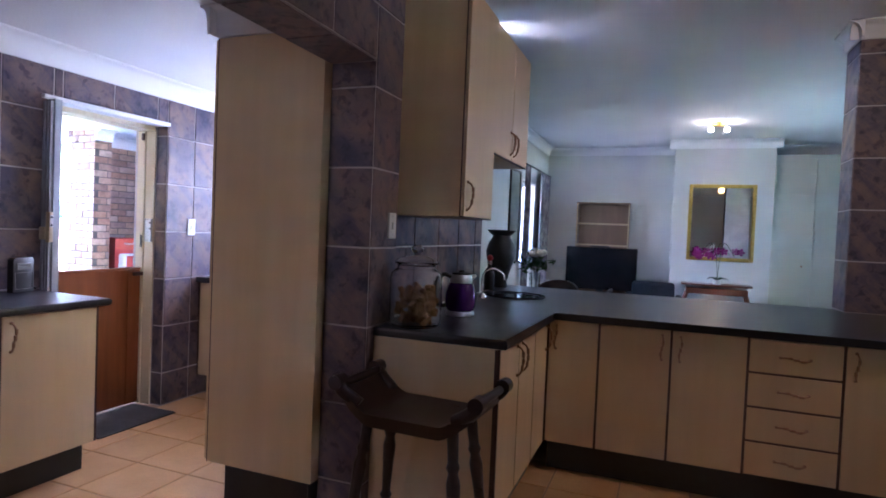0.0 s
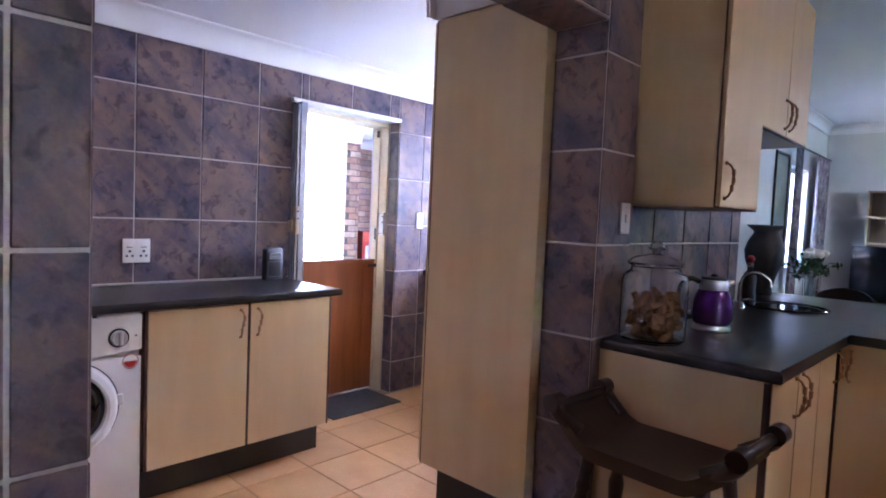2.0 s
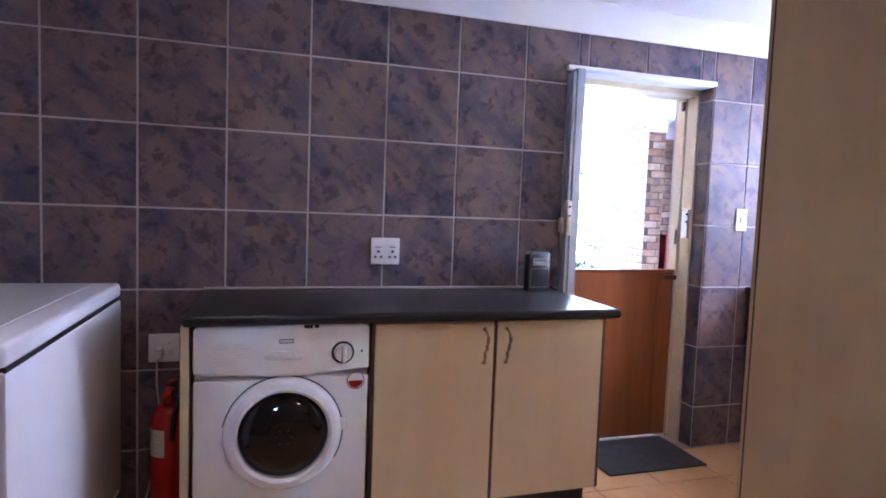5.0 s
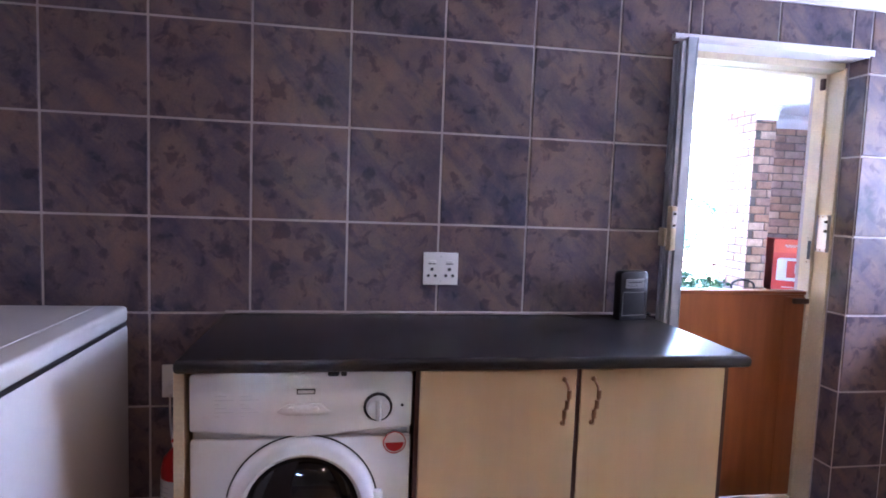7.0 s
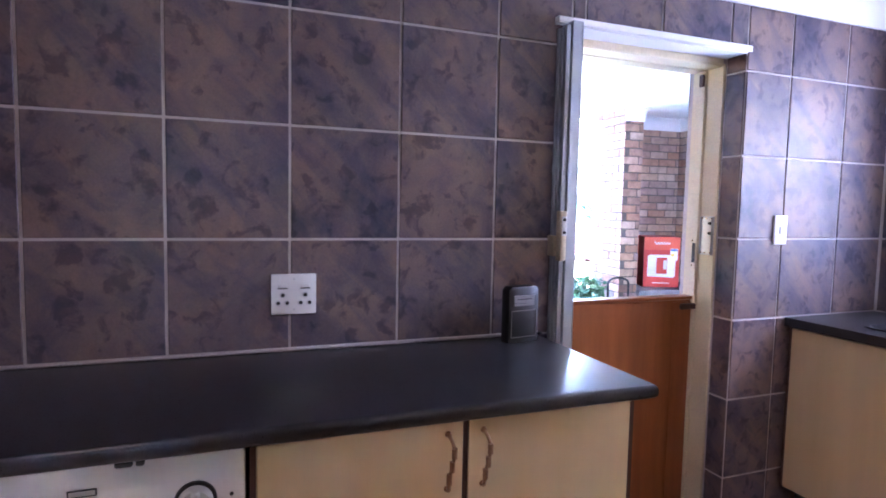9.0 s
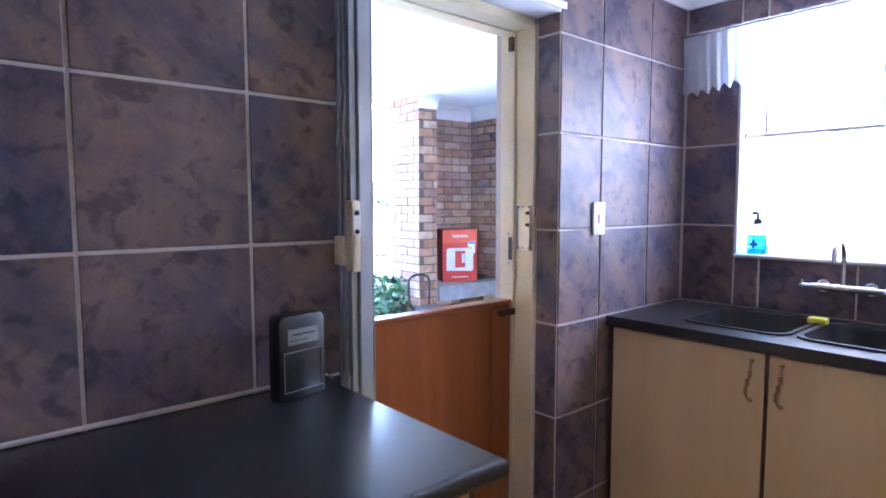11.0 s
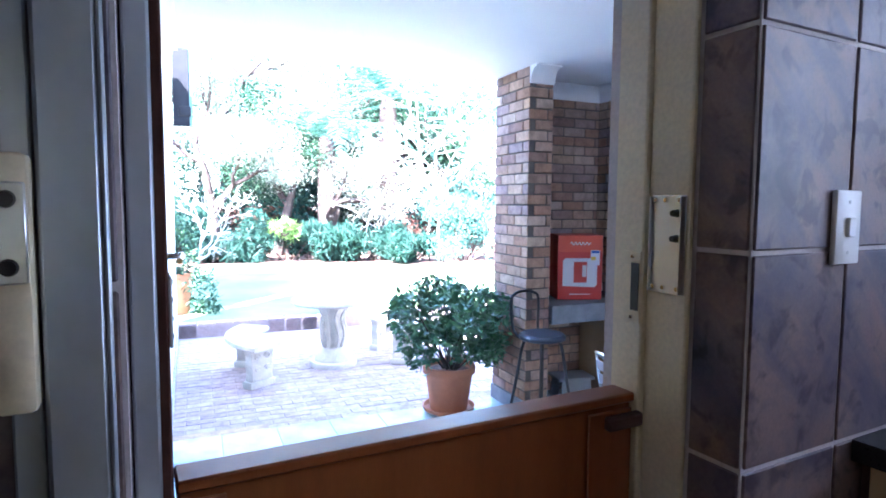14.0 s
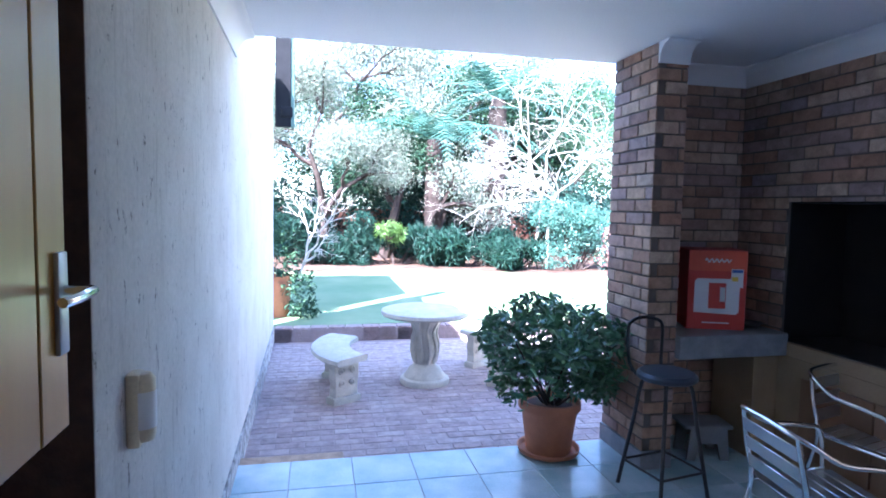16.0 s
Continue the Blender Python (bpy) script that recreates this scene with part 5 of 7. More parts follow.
kettle()
vase = thing("tall_vase", "dark grey urn-shaped vase on the worktop", "vase", (-1.20, 4.60, TOP + 0.001))
bm = bmesh.new()
lathe(bm, [(0, 0), (0.055, 0), (0.06, 0.01), (0.055, 0.05), (0.075, 0.12), (0.112, 0.23), (0.118, 0.29), (0.10, 0.35), (0.072, 0.395), (0.070, 0.41), (0.11, 0.445), (0.108, 0.452), (0.062, 0.415), (0.06, 0.39), (0, 0.385)], 36)
part("body", bm, pbr("dark_vase_glaze", (0.02, 0.022, 0.024), (0.045, 0.05, 0.05), 12, 0.4, relief=0.3), vase)
bot = thing("soap_bottle", "dark pump bottle with red top behind the sink", "bottle", (-1.1, 3.96, TOP + 0.001))
bm = bmesh.new()
lathe(bm, [(0, 0), (0.034, 0), (0.036, 0.01), (0.036, 0.15), (0.028, 0.175), (0.014, 0.19), (0.014, 0.21)], 20)
part("body", bm, BLACK_PLASTIC, bot)
bm = bmesh.new()
lathe(bm, [(0.016, 0.21), (0.018, 0.235), (0.0, 0.237)], 16)
part("collar", bm, CHROME, bot)
bm = bmesh.new()
bmesh.ops.create_icosphere(bm, subdivisions=2, radius=0.022, matrix=Matrix.Translation((0, 0, 0.255)))
part("cap", bm, pbr("dull_red_plastic", (0.35, 0.03, 0.04), (0.45, 0.05, 0.05), 9, 0.4), bot, "red cap")


def leaf_cards(bm, centres, size, rnd, flat=0.0, slim=0.45, base=None):
    """Small pointed leaves at the given places."""
    for c in centres:
        d = Vector((rnd.gauss(0, 1), rnd.gauss(0, 1), rnd.gauss(0, 1) * (1 - flat)))
        if base is not None:
            d = d * 0.6 + (Vector(c) - Vector(base)).normalized()
        d.normalize()
        s = d.cross(Vector((rnd.gauss(0, 1), rnd.gauss(0, 1), rnd.gauss(0, 1)))).normalized()
        n = d.cross(s)
        L = size * rnd.uniform(0.7, 1.25)
        c = Vector(c)
        v = [bm.verts.new(p) for p in (c - d * L / 2, c + s * L * slim / 2 + n * L * 0.06, c + d * L / 2, c - s * L * slim / 2 + n * L * 0.06)]
        bm.faces.new((v[0], v[1], v[2]))
        bm.faces.new((v[0], v[2], v[3]))
    return bm


# lounge
bunch = thing("flower_bunch", "white flowers with green leaves in a glass", "flowers", (-1.07, 5.3, 0.76))
rnd = random.Random(8)
bm = bmesh.new()
for i in range(9):
    a, r = i * 2.4, 0.075 * (i / 9) ** 0.5
    bmesh.ops.create_icosphere(bm, subdivisions=2, radius=0.034, matrix=Matrix.Translation((r * math.cos(a), r * math.sin(a), 0.40 + 0.03 * rnd.random())) @ Matrix.Diagonal((1, 1, 0.8, 1)))
part("blossoms", bm, pbr("white_petals", (0.72, 0.72, 0.62), (0.82, 0.82, 0.74), 40, 0.8, relief=0.9, fine=90), bunch)
part("leaves", leaf_cards(bmesh.new(), [(rnd.gauss(0, 0.06), rnd.gauss(0, 0.06), 0.33 + rnd.gauss(0, 0.04)) for _ in range(160)], 0.06, rnd), leafy("bouquet_leaf", [(0.02, 0.06, 0.015), (0.05, 0.11, 0.03)]), bunch)
bm = bmesh.new()
lathe(bm, [(0, 0), (0.04, 0), (0.045, 0.01), (0.05, 0.24), (0.047, 0.24), (0.04, 0.02), (0, 0.02)], 20)
part("glass", bm, glassy("tumbler", (0.9, 0.95, 0.95), 0.02, 1.3), bunch)


def dining_chair(at):
    c = thing("dining_chair", "dark wooden dining chair with curved back in the lounge", "chair", at, "chairs round the dining table")
    bm = bmesh.new()
    n = 14
    ring = []
    for i in range(n + 1):
        a = radians(-70 + 140 * i / n)
        ring.append((0.24 * math.sin(a), 0.24 * math.cos(a) - 0.05))
    for lo_, hi_ in ((0.60, 0.90),):
        vs = []
        for i, (x, y) in enumerate(ring):
            top = hi_ - 0.10 * (abs(i - n / 2) / (n / 2)) ** 2
            vs.append([bm.verts.new((x * k, y * k, z)) for k, z in ((1, lo_), (1, top), (0.9, top), (0.9, lo_))])
        for a, b in zip(vs, vs[1:]):
            for k in range(4):
                bm.faces.new((a[k], a[(k + 1) % 4], b[(k + 1) % 4], b[k]))
        bm.faces.new(vs[0])
        bm.faces.new(vs[-1][::-1])
    part("backrest", bm, DARK_WOOD, c)
    bm = bmesh.new()
    lathe(bm, [(0, 0.42), (0.21, 0.42), (0.225, 0.44), (0.215, 0.47), (0, 0.475)], 24)
    part("seat", bm, DARK_WOOD, c)
    for sx in (-1, 1):
        for sy in (-1, 1):
            bm = bmesh.new()
            rod(bm, (sx * 0.19, sy * 0.17, 0), (sx * 0.16, sy * 0.14, 0.43), 0.014, 0.02, 10)
            part("leg", bm, DARK_WOOD, c)
    for sx in (-1, 1):
        bm = bmesh.new()
        rod(bm, (sx * 0.17, 0.12, 0.44), (sx * 0.19, 0.14, 0.62), 0.015, 0.014, 8)
        part("post", bm, DARK_WOOD, c)
    return c


ch = dining_chair(pose(-0.95, 5.78, 0, 0, 0, 0))
copy_thing(ch, pose(-0.58, 5.30, 0, 0, 0, -90))
copy_thing(ch, pose(-1.42, 5.45, 0, 0, 0, 80))
tbl = thing("dining_table", "dark wooden dining table behind the peninsula", "table", (-0.98, 5.3, 0))
bm = bmesh.new()
lathe(bm, [(0, 0.72), (0.36, 0.72), (0.38, 0.735), (0.375, 0.757), (0, 0.759)], 32)
part("tabletop", bm, DARK_WOOD, tbl)
bm = bmesh.new()
lathe(bm, [(0, 0), (0.22, 0), (0.2, 0.03), (0.05, 0.07), (0.06, 0.4), (0.05, 0.7), (0.1, 0.72), (0, 0.72)], 20)
part("pedestal", bm, DARK_WOOD, tbl)

tv = thing("television", "black flat television on a low stand", "television", (-0.925, 9.55, 0))
part("screen", one((-0.54, -0.03, 0.52), (0.54, 0.03, 1.185), 0.008, 2), SCREEN, tv)
part("foot", boxes(((-0.2, -0.12, 0.45), (0.2, 0.12, 0.47)), ((-0.05, -0.02, 0.47), (0.05, 0.02, 0.53)), bevel=0.003), BLACK_PLASTIC, tv)
st = thing("tv_stand", "dark low television stand", "cabinet", (-0.925, 9.5, 0))
part("body", one((-0.6, -0.2, 0.04), (0.6, 0.16, 0.45), 0.004), DARK_WOOD, st)
for x in (-0.45, 0.45):
    part("foot", one((x - 0.03, -0.18, 0), (x + 0.03, 0.22, 0.04)), DARK_WOOD, st)
solid("decoder", one((-1.10, 9.53, 1.187), (-0.80, 9.575, 1.215), 0.003), BLACK_PLASTIC, "thin dark box lying on top of the television", "decoder")
bk = thing("bookcase", "open brown wooden bookcase with empty shelves behind the television", "bookcase", (-1.36, 9.71, 0))
part("side", one((0, 0, 0), (0.018, 0.235, 1.88)), BROWN_BOARD, bk)
part("side", one((0.802, 0, 0), (0.82, 0.235, 1.88)), BROWN_BOARD, bk)
part("top", one((-0.004, -0.004, 1.88), (0.824, 0.235, 1.90)), BROWN_BOARD, bk)
for z in (0.06, 0.42, 0.78, 1.21, 1.55):
    part("shelf", one((0.018, 0.004, z), (0.802, 0.215, z + 0.018)), BROWN_BOARD, bk)
part("back_board", one((0.018, 0.218, 0.0), (0.802, 0.233, 1.88)), BROWN_BOARD, bk)
for z in (0.06, 0.42, 0.78, 1.21, 1.55):
    part("shelf_edge", one((0.018, -0.002, z - 0.004), (0.802, 0.0035, z + 0.022), 0.001), MAPLE, bk, "paler shelf edging")
for x in (0.0, 0.802):
    part("side_edge", one((x, -0.004, 0.0), (x + 0.018, -0.0005, 1.879)), MAPLE, bk, "paler side edging")
arm = thing("armchair", "dark upholstered armchair beside the television", "armchair", (-0.12, 8.5, 0))
ARM = pbr("dark_upholstery", (0.012, 0.014, 0.02), (0.025, 0.028, 0.036), 20, 0.9, relief=0.5)
part("back", one((-0.28, 0.1, 0.2), (0.28, 0.28, 0.76), 0.05, 3), ARM, arm)
part("seat", one((-0.28, -0.35, 0.15), (0.28, 0.12, 0.44), 0.04, 3), ARM, arm)
for x in (-0.36, 0.29):
    part("arm", one((x, -0.35, 0.1), (x + 0.08, 0.26, 0.6), 0.03, 3), ARM, arm)
for sx in (-0.26, 0.26):
    for sy in (-0.3, 0.22):
        part("foot", one((sx - 0.02, sy - 0.02, 0), (sx + 0.02, sy + 0.02, 0.16)), DARK_WOOD, arm)
mir = thing("wall_mirror", "mirror with gilded frame on the chimney breast", "mirror", (0.732, 9.297, 1.62))
GILT = pbr("gilded_wood", (0.45, 0.30, 0.06), (0.60, 0.43, 0.12), 20, 0.35, metal=0.7, relief=0.3)
part("frame", boxes(((-0.436, -0.035, -0.545), (-0.386, 0, 0.545)), ((0.386, -0.035, -0.545), (0.436, 0, 0.545)), ((-0.386, -0.035, 0.495), (0.386, 0, 0.545)), ((-0.386, -0.035, -0.545), (0.386, 0, -0.495)), bevel=0.008, seg=2), GILT, mir)
MIRROR = shade("mirror_silver")[0]
MIRROR.node_tree.nodes["Principled BSDF"].inputs["Metallic"].default_value = 1.0
MIRROR.node_tree.nodes["Principled BSDF"].inputs["Roughness"].default_value = 0.01
MIRROR.node_tree.nodes["Principled BSDF"].inputs["Base Color"].default_value = (0.9, 0.92, 0.92, 1)
part("glass", one((-0.386, -0.012, -0.495), (0.386, -0.002, 0.495)), MIRROR, mir)
con = thing("console_table", "reddish wooden console table with curved front under the mirror", "table", (0.69, 9.0, 0))
RED_WOOD = pbr("red_mahogany", (0.16, 0.045, 0.018), (0.26, 0.085, 0.035), 5, 0.3, stretch=(0.7, 6, 6), relief=0.05)
bm = bmesh.new()
ol = [(-0.35, 0.17), (-0.35, -0.06), (-0.30, -0.12), (-0.20, -0.11), (-0.1, -0.16), (0.1, -0.16), (0.20, -0.11), (0.30, -0.12), (0.35, -0.06), (0.35, 0.17)]
prism(bm, ol, 0.028, Matrix.Diagonal((1.28, 1.28, 0.87, 1)) @ pose(0, 0, 0.845, 90, 0, 0) @ Matrix.Diagonal((1, 1, -1, 1)), 0.005)
part("tabletop", bm, RED_WOOD, con)
part("apron", one((-0.39, -0.13, 0.62), (0.39, 0.20, 0.708), 0.01), RED_WOOD, con)
for sx in (-1, 1):
    for y in (-0.09, 0.14):
        bm = bmesh.new()
        tube(bm, curve_pts([(sx * 0.36, y, 0.66), (sx * 0.40, y - 0.01, 0.5), (sx * 0.35, y, 0.25), (sx * 0.40, y - 0.02, 0.0)]), 0.028, 10, r_end=0.016)
        part("leg", bm, RED_WOOD, con)
orc = thing("orchid", "magenta orchid in a small pot on the console", "plant", (0.70, 9.0, 0.737))
bm = bmesh.new()
lathe(bm, [(0, 0), (0.045, 0), (0.058, 0.085), (0.052, 0.085), (0.045, 0.07), (0, 0.07)], 20)
part("pot", bm, GREY_PLASTIC, orc)
bm = bmesh.new()
for i in range(7):
    a = i * 0.9
    tube(bm, curve_pts([(0, 0, 0.07), (0.07 * math.cos(a), 0.05 * math.sin(a), 0.115), (0.14 * math.cos(a), 0.09 * math.sin(a), 0.09)]), 0.012, 6, r_end=0.004)
part("leaves", bm, leafy("orchid_leaf", [(0.015, 0.04, 0.02), (0.03, 0.06, 0.03)]), orc)
bm = bmesh.new()
for s in (-1, 1):
    tube(bm, curve_pts([(0, 0, 0.07), (0.01 * s, 0, 0.25), (0.06 * s, 0, 0.59), (0.2 * s, -0.02, 0.42)]), 0.004, 6)
part("stems", bm, leafy("orchid_stem", [(0.05, 0.09, 0.03), (0.07, 0.11, 0.04)]), orc)
rnd = random.Random(12)
for i in range(12):
    t = rnd.uniform(-1, 1)
    c = Vector((0.33 * t, rnd.uniform(-0.04, 0.02), 0.46 - 0.03 * abs(t) + rnd.uniform(-0.05, 0.06)))
    bm = bmesh.new()
    for k in range(5):
        a = k * 1.256 + i
        p = [c, c + Vector((0.042 * math.cos(a - 0.5), -0.006, 0.042 * math.sin(a - 0.5))), c + Vector((0.058 * math.cos(a), -0.010, 0.058 * math.sin(a))), c + Vector((0.042 * math.cos(a + 0.5), -0.006, 0.042 * math.sin(a + 0.5)))]
        bm.faces.new([bm.verts.new(q) for q in p])
    part("blossom", bm, leafy("orchid_petal", [(0.20, 0.006, 0.11), (0.32, 0.015, 0.19)]), orc)
# built-in cupboards, picture and curtain
bic = thing("built_in_cupboard", "cream built-in wardrobe doors to the ceiling", "wardrobe", (1.40, 9.55, 0), kind="structure")
CREAM = pbr("cream_cupboard_paint", (0.55, 0.55, 0.46), (0.62, 0.62, 0.53), 2, 0.5, relief=0.05)
part("body", one((0.0, 0.02, 0), (1.58, 0.40, 2.62)), CREAM, bic)
for x in (0.0, 0.525, 1.05):
    for z0, z1 in ((0.06, 2.05), (2.07, 2.56)):
        dr = part("door", one((x + 0.003, 0, z0), (x + 0.522, 0.0185, z1), 0.002), CREAM, bic)
        bm = bmesh.new()
        rod(bm, (x + 0.40, 0, min(z1 - 0.06, 1.05)), (x + 0.40, -0.02, min(z1 - 0.06, 1.05)), 0.012, 0.014, 10)
        part("knob", bm, BRASS, dr)
pic = thing("framed_picture", "tall framed dark picture on the lounge wall", "picture", (-1.899, 7.7, 1.58))
part("frame", boxes(((0, -0.27, -0.62), (0.022, -0.24, 0.62)), ((0, 0.24, -0.62), (0.022, 0.27, 0.62)), ((0, -0.24, 0.59), (0.022, 0.24, 0.62)), ((0, -0.24, -0.62), (0.022, 0.24, -0.59)), bevel=0.003), DARK_WOOD, pic)
part("print", one((0.002, -0.24, -0.59), (0.010, 0.24, 0.59)), pbr("picture_print", (0.10, 0.12, 0.12), (0.30, 0.33, 0.30), 4, 0.3, relief=0), pic)


def drape(x, y0, y1, z0, z1, seed):
    rnd = random.Random(seed)
    bm = bmesh.new()
    n, g = 70, []
    for i in range(n + 1):
        u = i / n
        g.append([bm.verts.new((x + 0.03 * math.sin(u * 38) * (0.5 + 0.5 * v) + 0.01 * math.sin(u * 90), y0 + (y1 - y0) * u, z1 + (z0 - z1) * v)) for v in (0, 0.05, 0.3, 0.6, 1.0)])
    for a, b in zip(g, g[1:]):
        for j in range(4):
            bm.faces.new((a[j], a[j + 1], b[j + 1], b[j]))
    return bm


cur = thing("lounge_curtain", "patterned mauve and grey curtain hanging by the lounge window", "curtain", (-1.8, 9.1, 0.2))
scene.view_layers[0].update()
CURT = pbr("patterned_curtain", (0.10, 0.08, 0.13), (0.46, 0.43, 0.42), 22, 0.9, relief=0.4, stretch=(1, 1, 0.5))
wpart("cloth", drape(-1.80, 8.95, 9.6, 0.25, 2.28, 1), CURT, cur)
wpart("cloth", drape(-1.80, 7.95, 8.12, 0.25, 2.28, 2), CURT, cur)
bm = bmesh.new()
rod(bm, (-1.80, 7.9, 2.30), (-1.80, 9.7, 2.30), 0.012, 0.012, 10)
for y in (8.0, 9.6):
    rod(bm, (-1.9, y, 2.30), (-1.80, y, 2.30), 0.008, 0.008, 8)
wpart("curtain_rail", bm, DARK_WOOD, cur)
# lamps
lamp = thing("ceiling_spots", "brass ceiling lamp with two small spotlights", "ceiling lamp", (0.55, 7.98, KCEIL))
bm = bmesh.new()
lathe(bm, [(0, 0), (0.085, 0), (0.085, -0.02), (0.06, -0.04), (0, -0.045)], 28)
part("base", bm, GILT, lamp)
HOT = glow("lamp_glass", (1.0, 0.9, 0.72), 0.8)
for sx in (-1, 1):
    bm = bmesh.new()
    rod(bm, (sx * 0.06, -0.03, -0.04), (sx * 0.085, -0.04, -0.075), 0.008, 0.008, 8)
    part("arm", bm, GILT, lamp)
    bm = bmesh.new()
    bmesh.ops.create_icosphere(bm, subdivisions=3, radius=0.03, matrix=Matrix.Translation((sx * 0.09, -0.045, -0.095)))
    part("bulb", bm, HOT, lamp)
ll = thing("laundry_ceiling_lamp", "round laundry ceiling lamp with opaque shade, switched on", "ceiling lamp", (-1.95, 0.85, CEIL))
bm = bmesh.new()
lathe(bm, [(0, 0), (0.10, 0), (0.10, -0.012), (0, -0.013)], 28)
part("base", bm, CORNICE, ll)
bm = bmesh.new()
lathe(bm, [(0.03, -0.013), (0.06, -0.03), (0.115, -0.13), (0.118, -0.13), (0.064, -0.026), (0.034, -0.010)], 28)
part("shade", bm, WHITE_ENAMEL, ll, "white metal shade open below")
kl = thing("kitchen_ceiling_lamp", "round glass kitchen ceiling lamp, switched on", "ceiling lamp", (1.20, 2.98, KCEIL))
bm = bmesh.new()
lathe(bm, [(0, 0), (0.10, 0), (0.10, -0.015), (0, -0.016)], 28)
part("base", bm, CORNICE, kl)
bm = bmesh.new()
lathe(bm, [(0.09, -0.016), (0.092, -0.03), (0.07, -0.06), (0.03, -0.078), (0, -0.08)], 28)
part("shade", bm, HOT, kl)


# ---- patio and garden ----
# in the patio's own frame x runs back to the house, y away from the plastered wall
def psolid(name, bm, material, label, category="", kind="structure", group=""):
    return solid(name, bm, material, label, category, group, kind, at=PATIO)


patio_floor = psolid("patio_floor", one((-3.67, -0.3, -0.62), (0.3, 6.0, PF - 0.004)), PATIO_GROUT, "pale blue-grey tiled patio floor")
psolid("patio_ceiling", one((-3.72, -0.3, 2.40), (0.3, 4.1, 2.55)), PATIO_PAINT, "white painted patio ceiling")
WALLP = pose(-4.75, 2.455, 0, 0, 0, -4.0)
solid("wall_plaster", one((-6.5, -0.24, -0.62), (0.0, 0.0, 3.1), 0.012, 2), PLASTER, "stained white plastered boundary wall", kind="structure", at=WALLP)
# brown paint and brick, darkened in the colour for the shade there
BROWN = pbr("shaded_brown_brick", (0.05, 0.028, 0.02), (0.10, 0.055, 0.038), 16, 0.9, relief=0.8, fine=50)
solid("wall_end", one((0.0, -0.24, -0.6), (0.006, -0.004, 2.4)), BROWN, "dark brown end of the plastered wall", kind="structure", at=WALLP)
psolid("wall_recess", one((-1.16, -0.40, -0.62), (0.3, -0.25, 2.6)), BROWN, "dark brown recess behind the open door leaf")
solid("wall_pebble_base", one((-6.45, 0.0, PF - 0.12), (-1.4, 0.012, PF + 0.12)), pbr("pebble_dash", (0.10, 0.09, 0.085), (0.62, 0.60, 0.57), 16, 0.9, relief=0.9, fine=80), "pebble-dashed strip at the wall's foot", kind="structure", at=WALLP)
cornice((-2.58, 0.0), (0.0, 0.0), (0, 1), 2.399, 0.14, 0.12, parent_at=WALLP)
STONE = pbr("cast_stone", (0.50, 0.47, 0.40), (0.66, 0.62, 0.54), 9, 0.85, relief=0.6, fine=70)
# brick pillar, nook and side wall: cores, with bricks laid on them further down
pillar = psolid("brick_pillar", one((-3.69, 2.692, PF), (-3.152, 2.90, 2.40)), MORTAR, "face-brick pillar at the patio edge")
nook = psolid("wall_nook", one((-3.85, 2.90, PF), (-3.662, 3.75, 2.40)), MORTAR, "face-brick wall behind the shelf")
side = psolid("wall_braai", wall_with_holes(bmesh.new(), -3.85, 0.3, PF, 2.40, [(-3.18, -1.85, 0.445, 1.41)], along_x(3.762, 1), 0.5), MORTAR, "face-brick wall with a built-in fireplace")
psolid("fireplace_lining", boxes(((-3.20, 4.24, 0.40), (-1.83, 4.30, 1.40))), pbr("soot", (0.006, 0.006, 0.006), (0.016, 0.015, 0.014), 8, 0.95), "sooty black fireplace back")
SOOT = bpy.data.materials["soot"]
for lo, hi in (((-3.181, 3.775, 0.442), (-3.17, 4.24, 1.413)), ((-1.86, 3.775, 0.442), (-1.849, 4.24, 1.413)), ((-3.17, 3.775, 1.40), (-1.86, 4.24, 1.413)), ((-3.17, 3.775, 0.442), (-1.86, 4.24, 0.454))):
    psolid("fireplace_lining", one(lo, hi), SOOT, "sooty black fireplace lining")
cornice((-3.14, 2.68), (-3.14, 2.90), (1, 0), 2.399, 0.13, 0.11, parent_at=PATIO)
cornice((-3.65, 2.90), (-3.65, 3.75), (1, 0), 2.399, 0.13, 0.11, parent_at=PATIO)
cornice((-3.65, 3.75), (0.2, 3.75), (0, -1), 2.399, 0.13, 0.11, parent_at=PATIO)
SLATE_TOP = pbr("grey_slab", (0.17, 0.19, 0.21), (0.28, 0.30, 0.32), 9, 0.5, relief=0.3)
psolid("shelf_slab", one((-3.645, 2.905, 0.35), (-3.10, 3.745, 0.505), 0.006), SLATE_TOP, "grey slab shelf in the brick nook", "shelf", "")
psolid("shelf_support", boxes(((-3.6, 3.55, PF), (-3.18, 3.745, 0.349))), pbr("tan_plaster", (0.30, 0.22, 0.13), (0.38, 0.28, 0.17), 4, 0.9, relief=0.4), "tan plastered support below the shelf")
psolid("fireplace_sill", one((-3.22, 3.735, 0.35), (-1.8, 3.765, 0.442), 0.004), bpy.data.materials["tan_plaster"], "tan plastered sill below the fireplace")

psolid("fireplace_base", one((-3.175, 3.738, PF), (-1.8, 3.7485, 0.349), 0.003), bpy.data.materials["tan_plaster"], "tan plastered base under the fireplace")
wood_store = thing("wood_store_doors", "brown wooden doors of the wood store under the fireplace", "cupboard doors", PATIO @ pose(-2.95, 3.738, PF + 0.12))
for x in (0.0, 0.53):
    dr = part("door", one((x, -0.022, 0.0), (x + 0.52, -0.001, 0.52), 0.004), BROWN_BOARD, wood_store)
    part("knob", rod(bmesh.new(), (x + (0.46 if x < 0.1 else 0.06), -0.022, 0.3), (x + (0.46 if x < 0.1 else 0.06), -0.045, 0.3), 0.010, 0.014, 12), BRASS, dr)
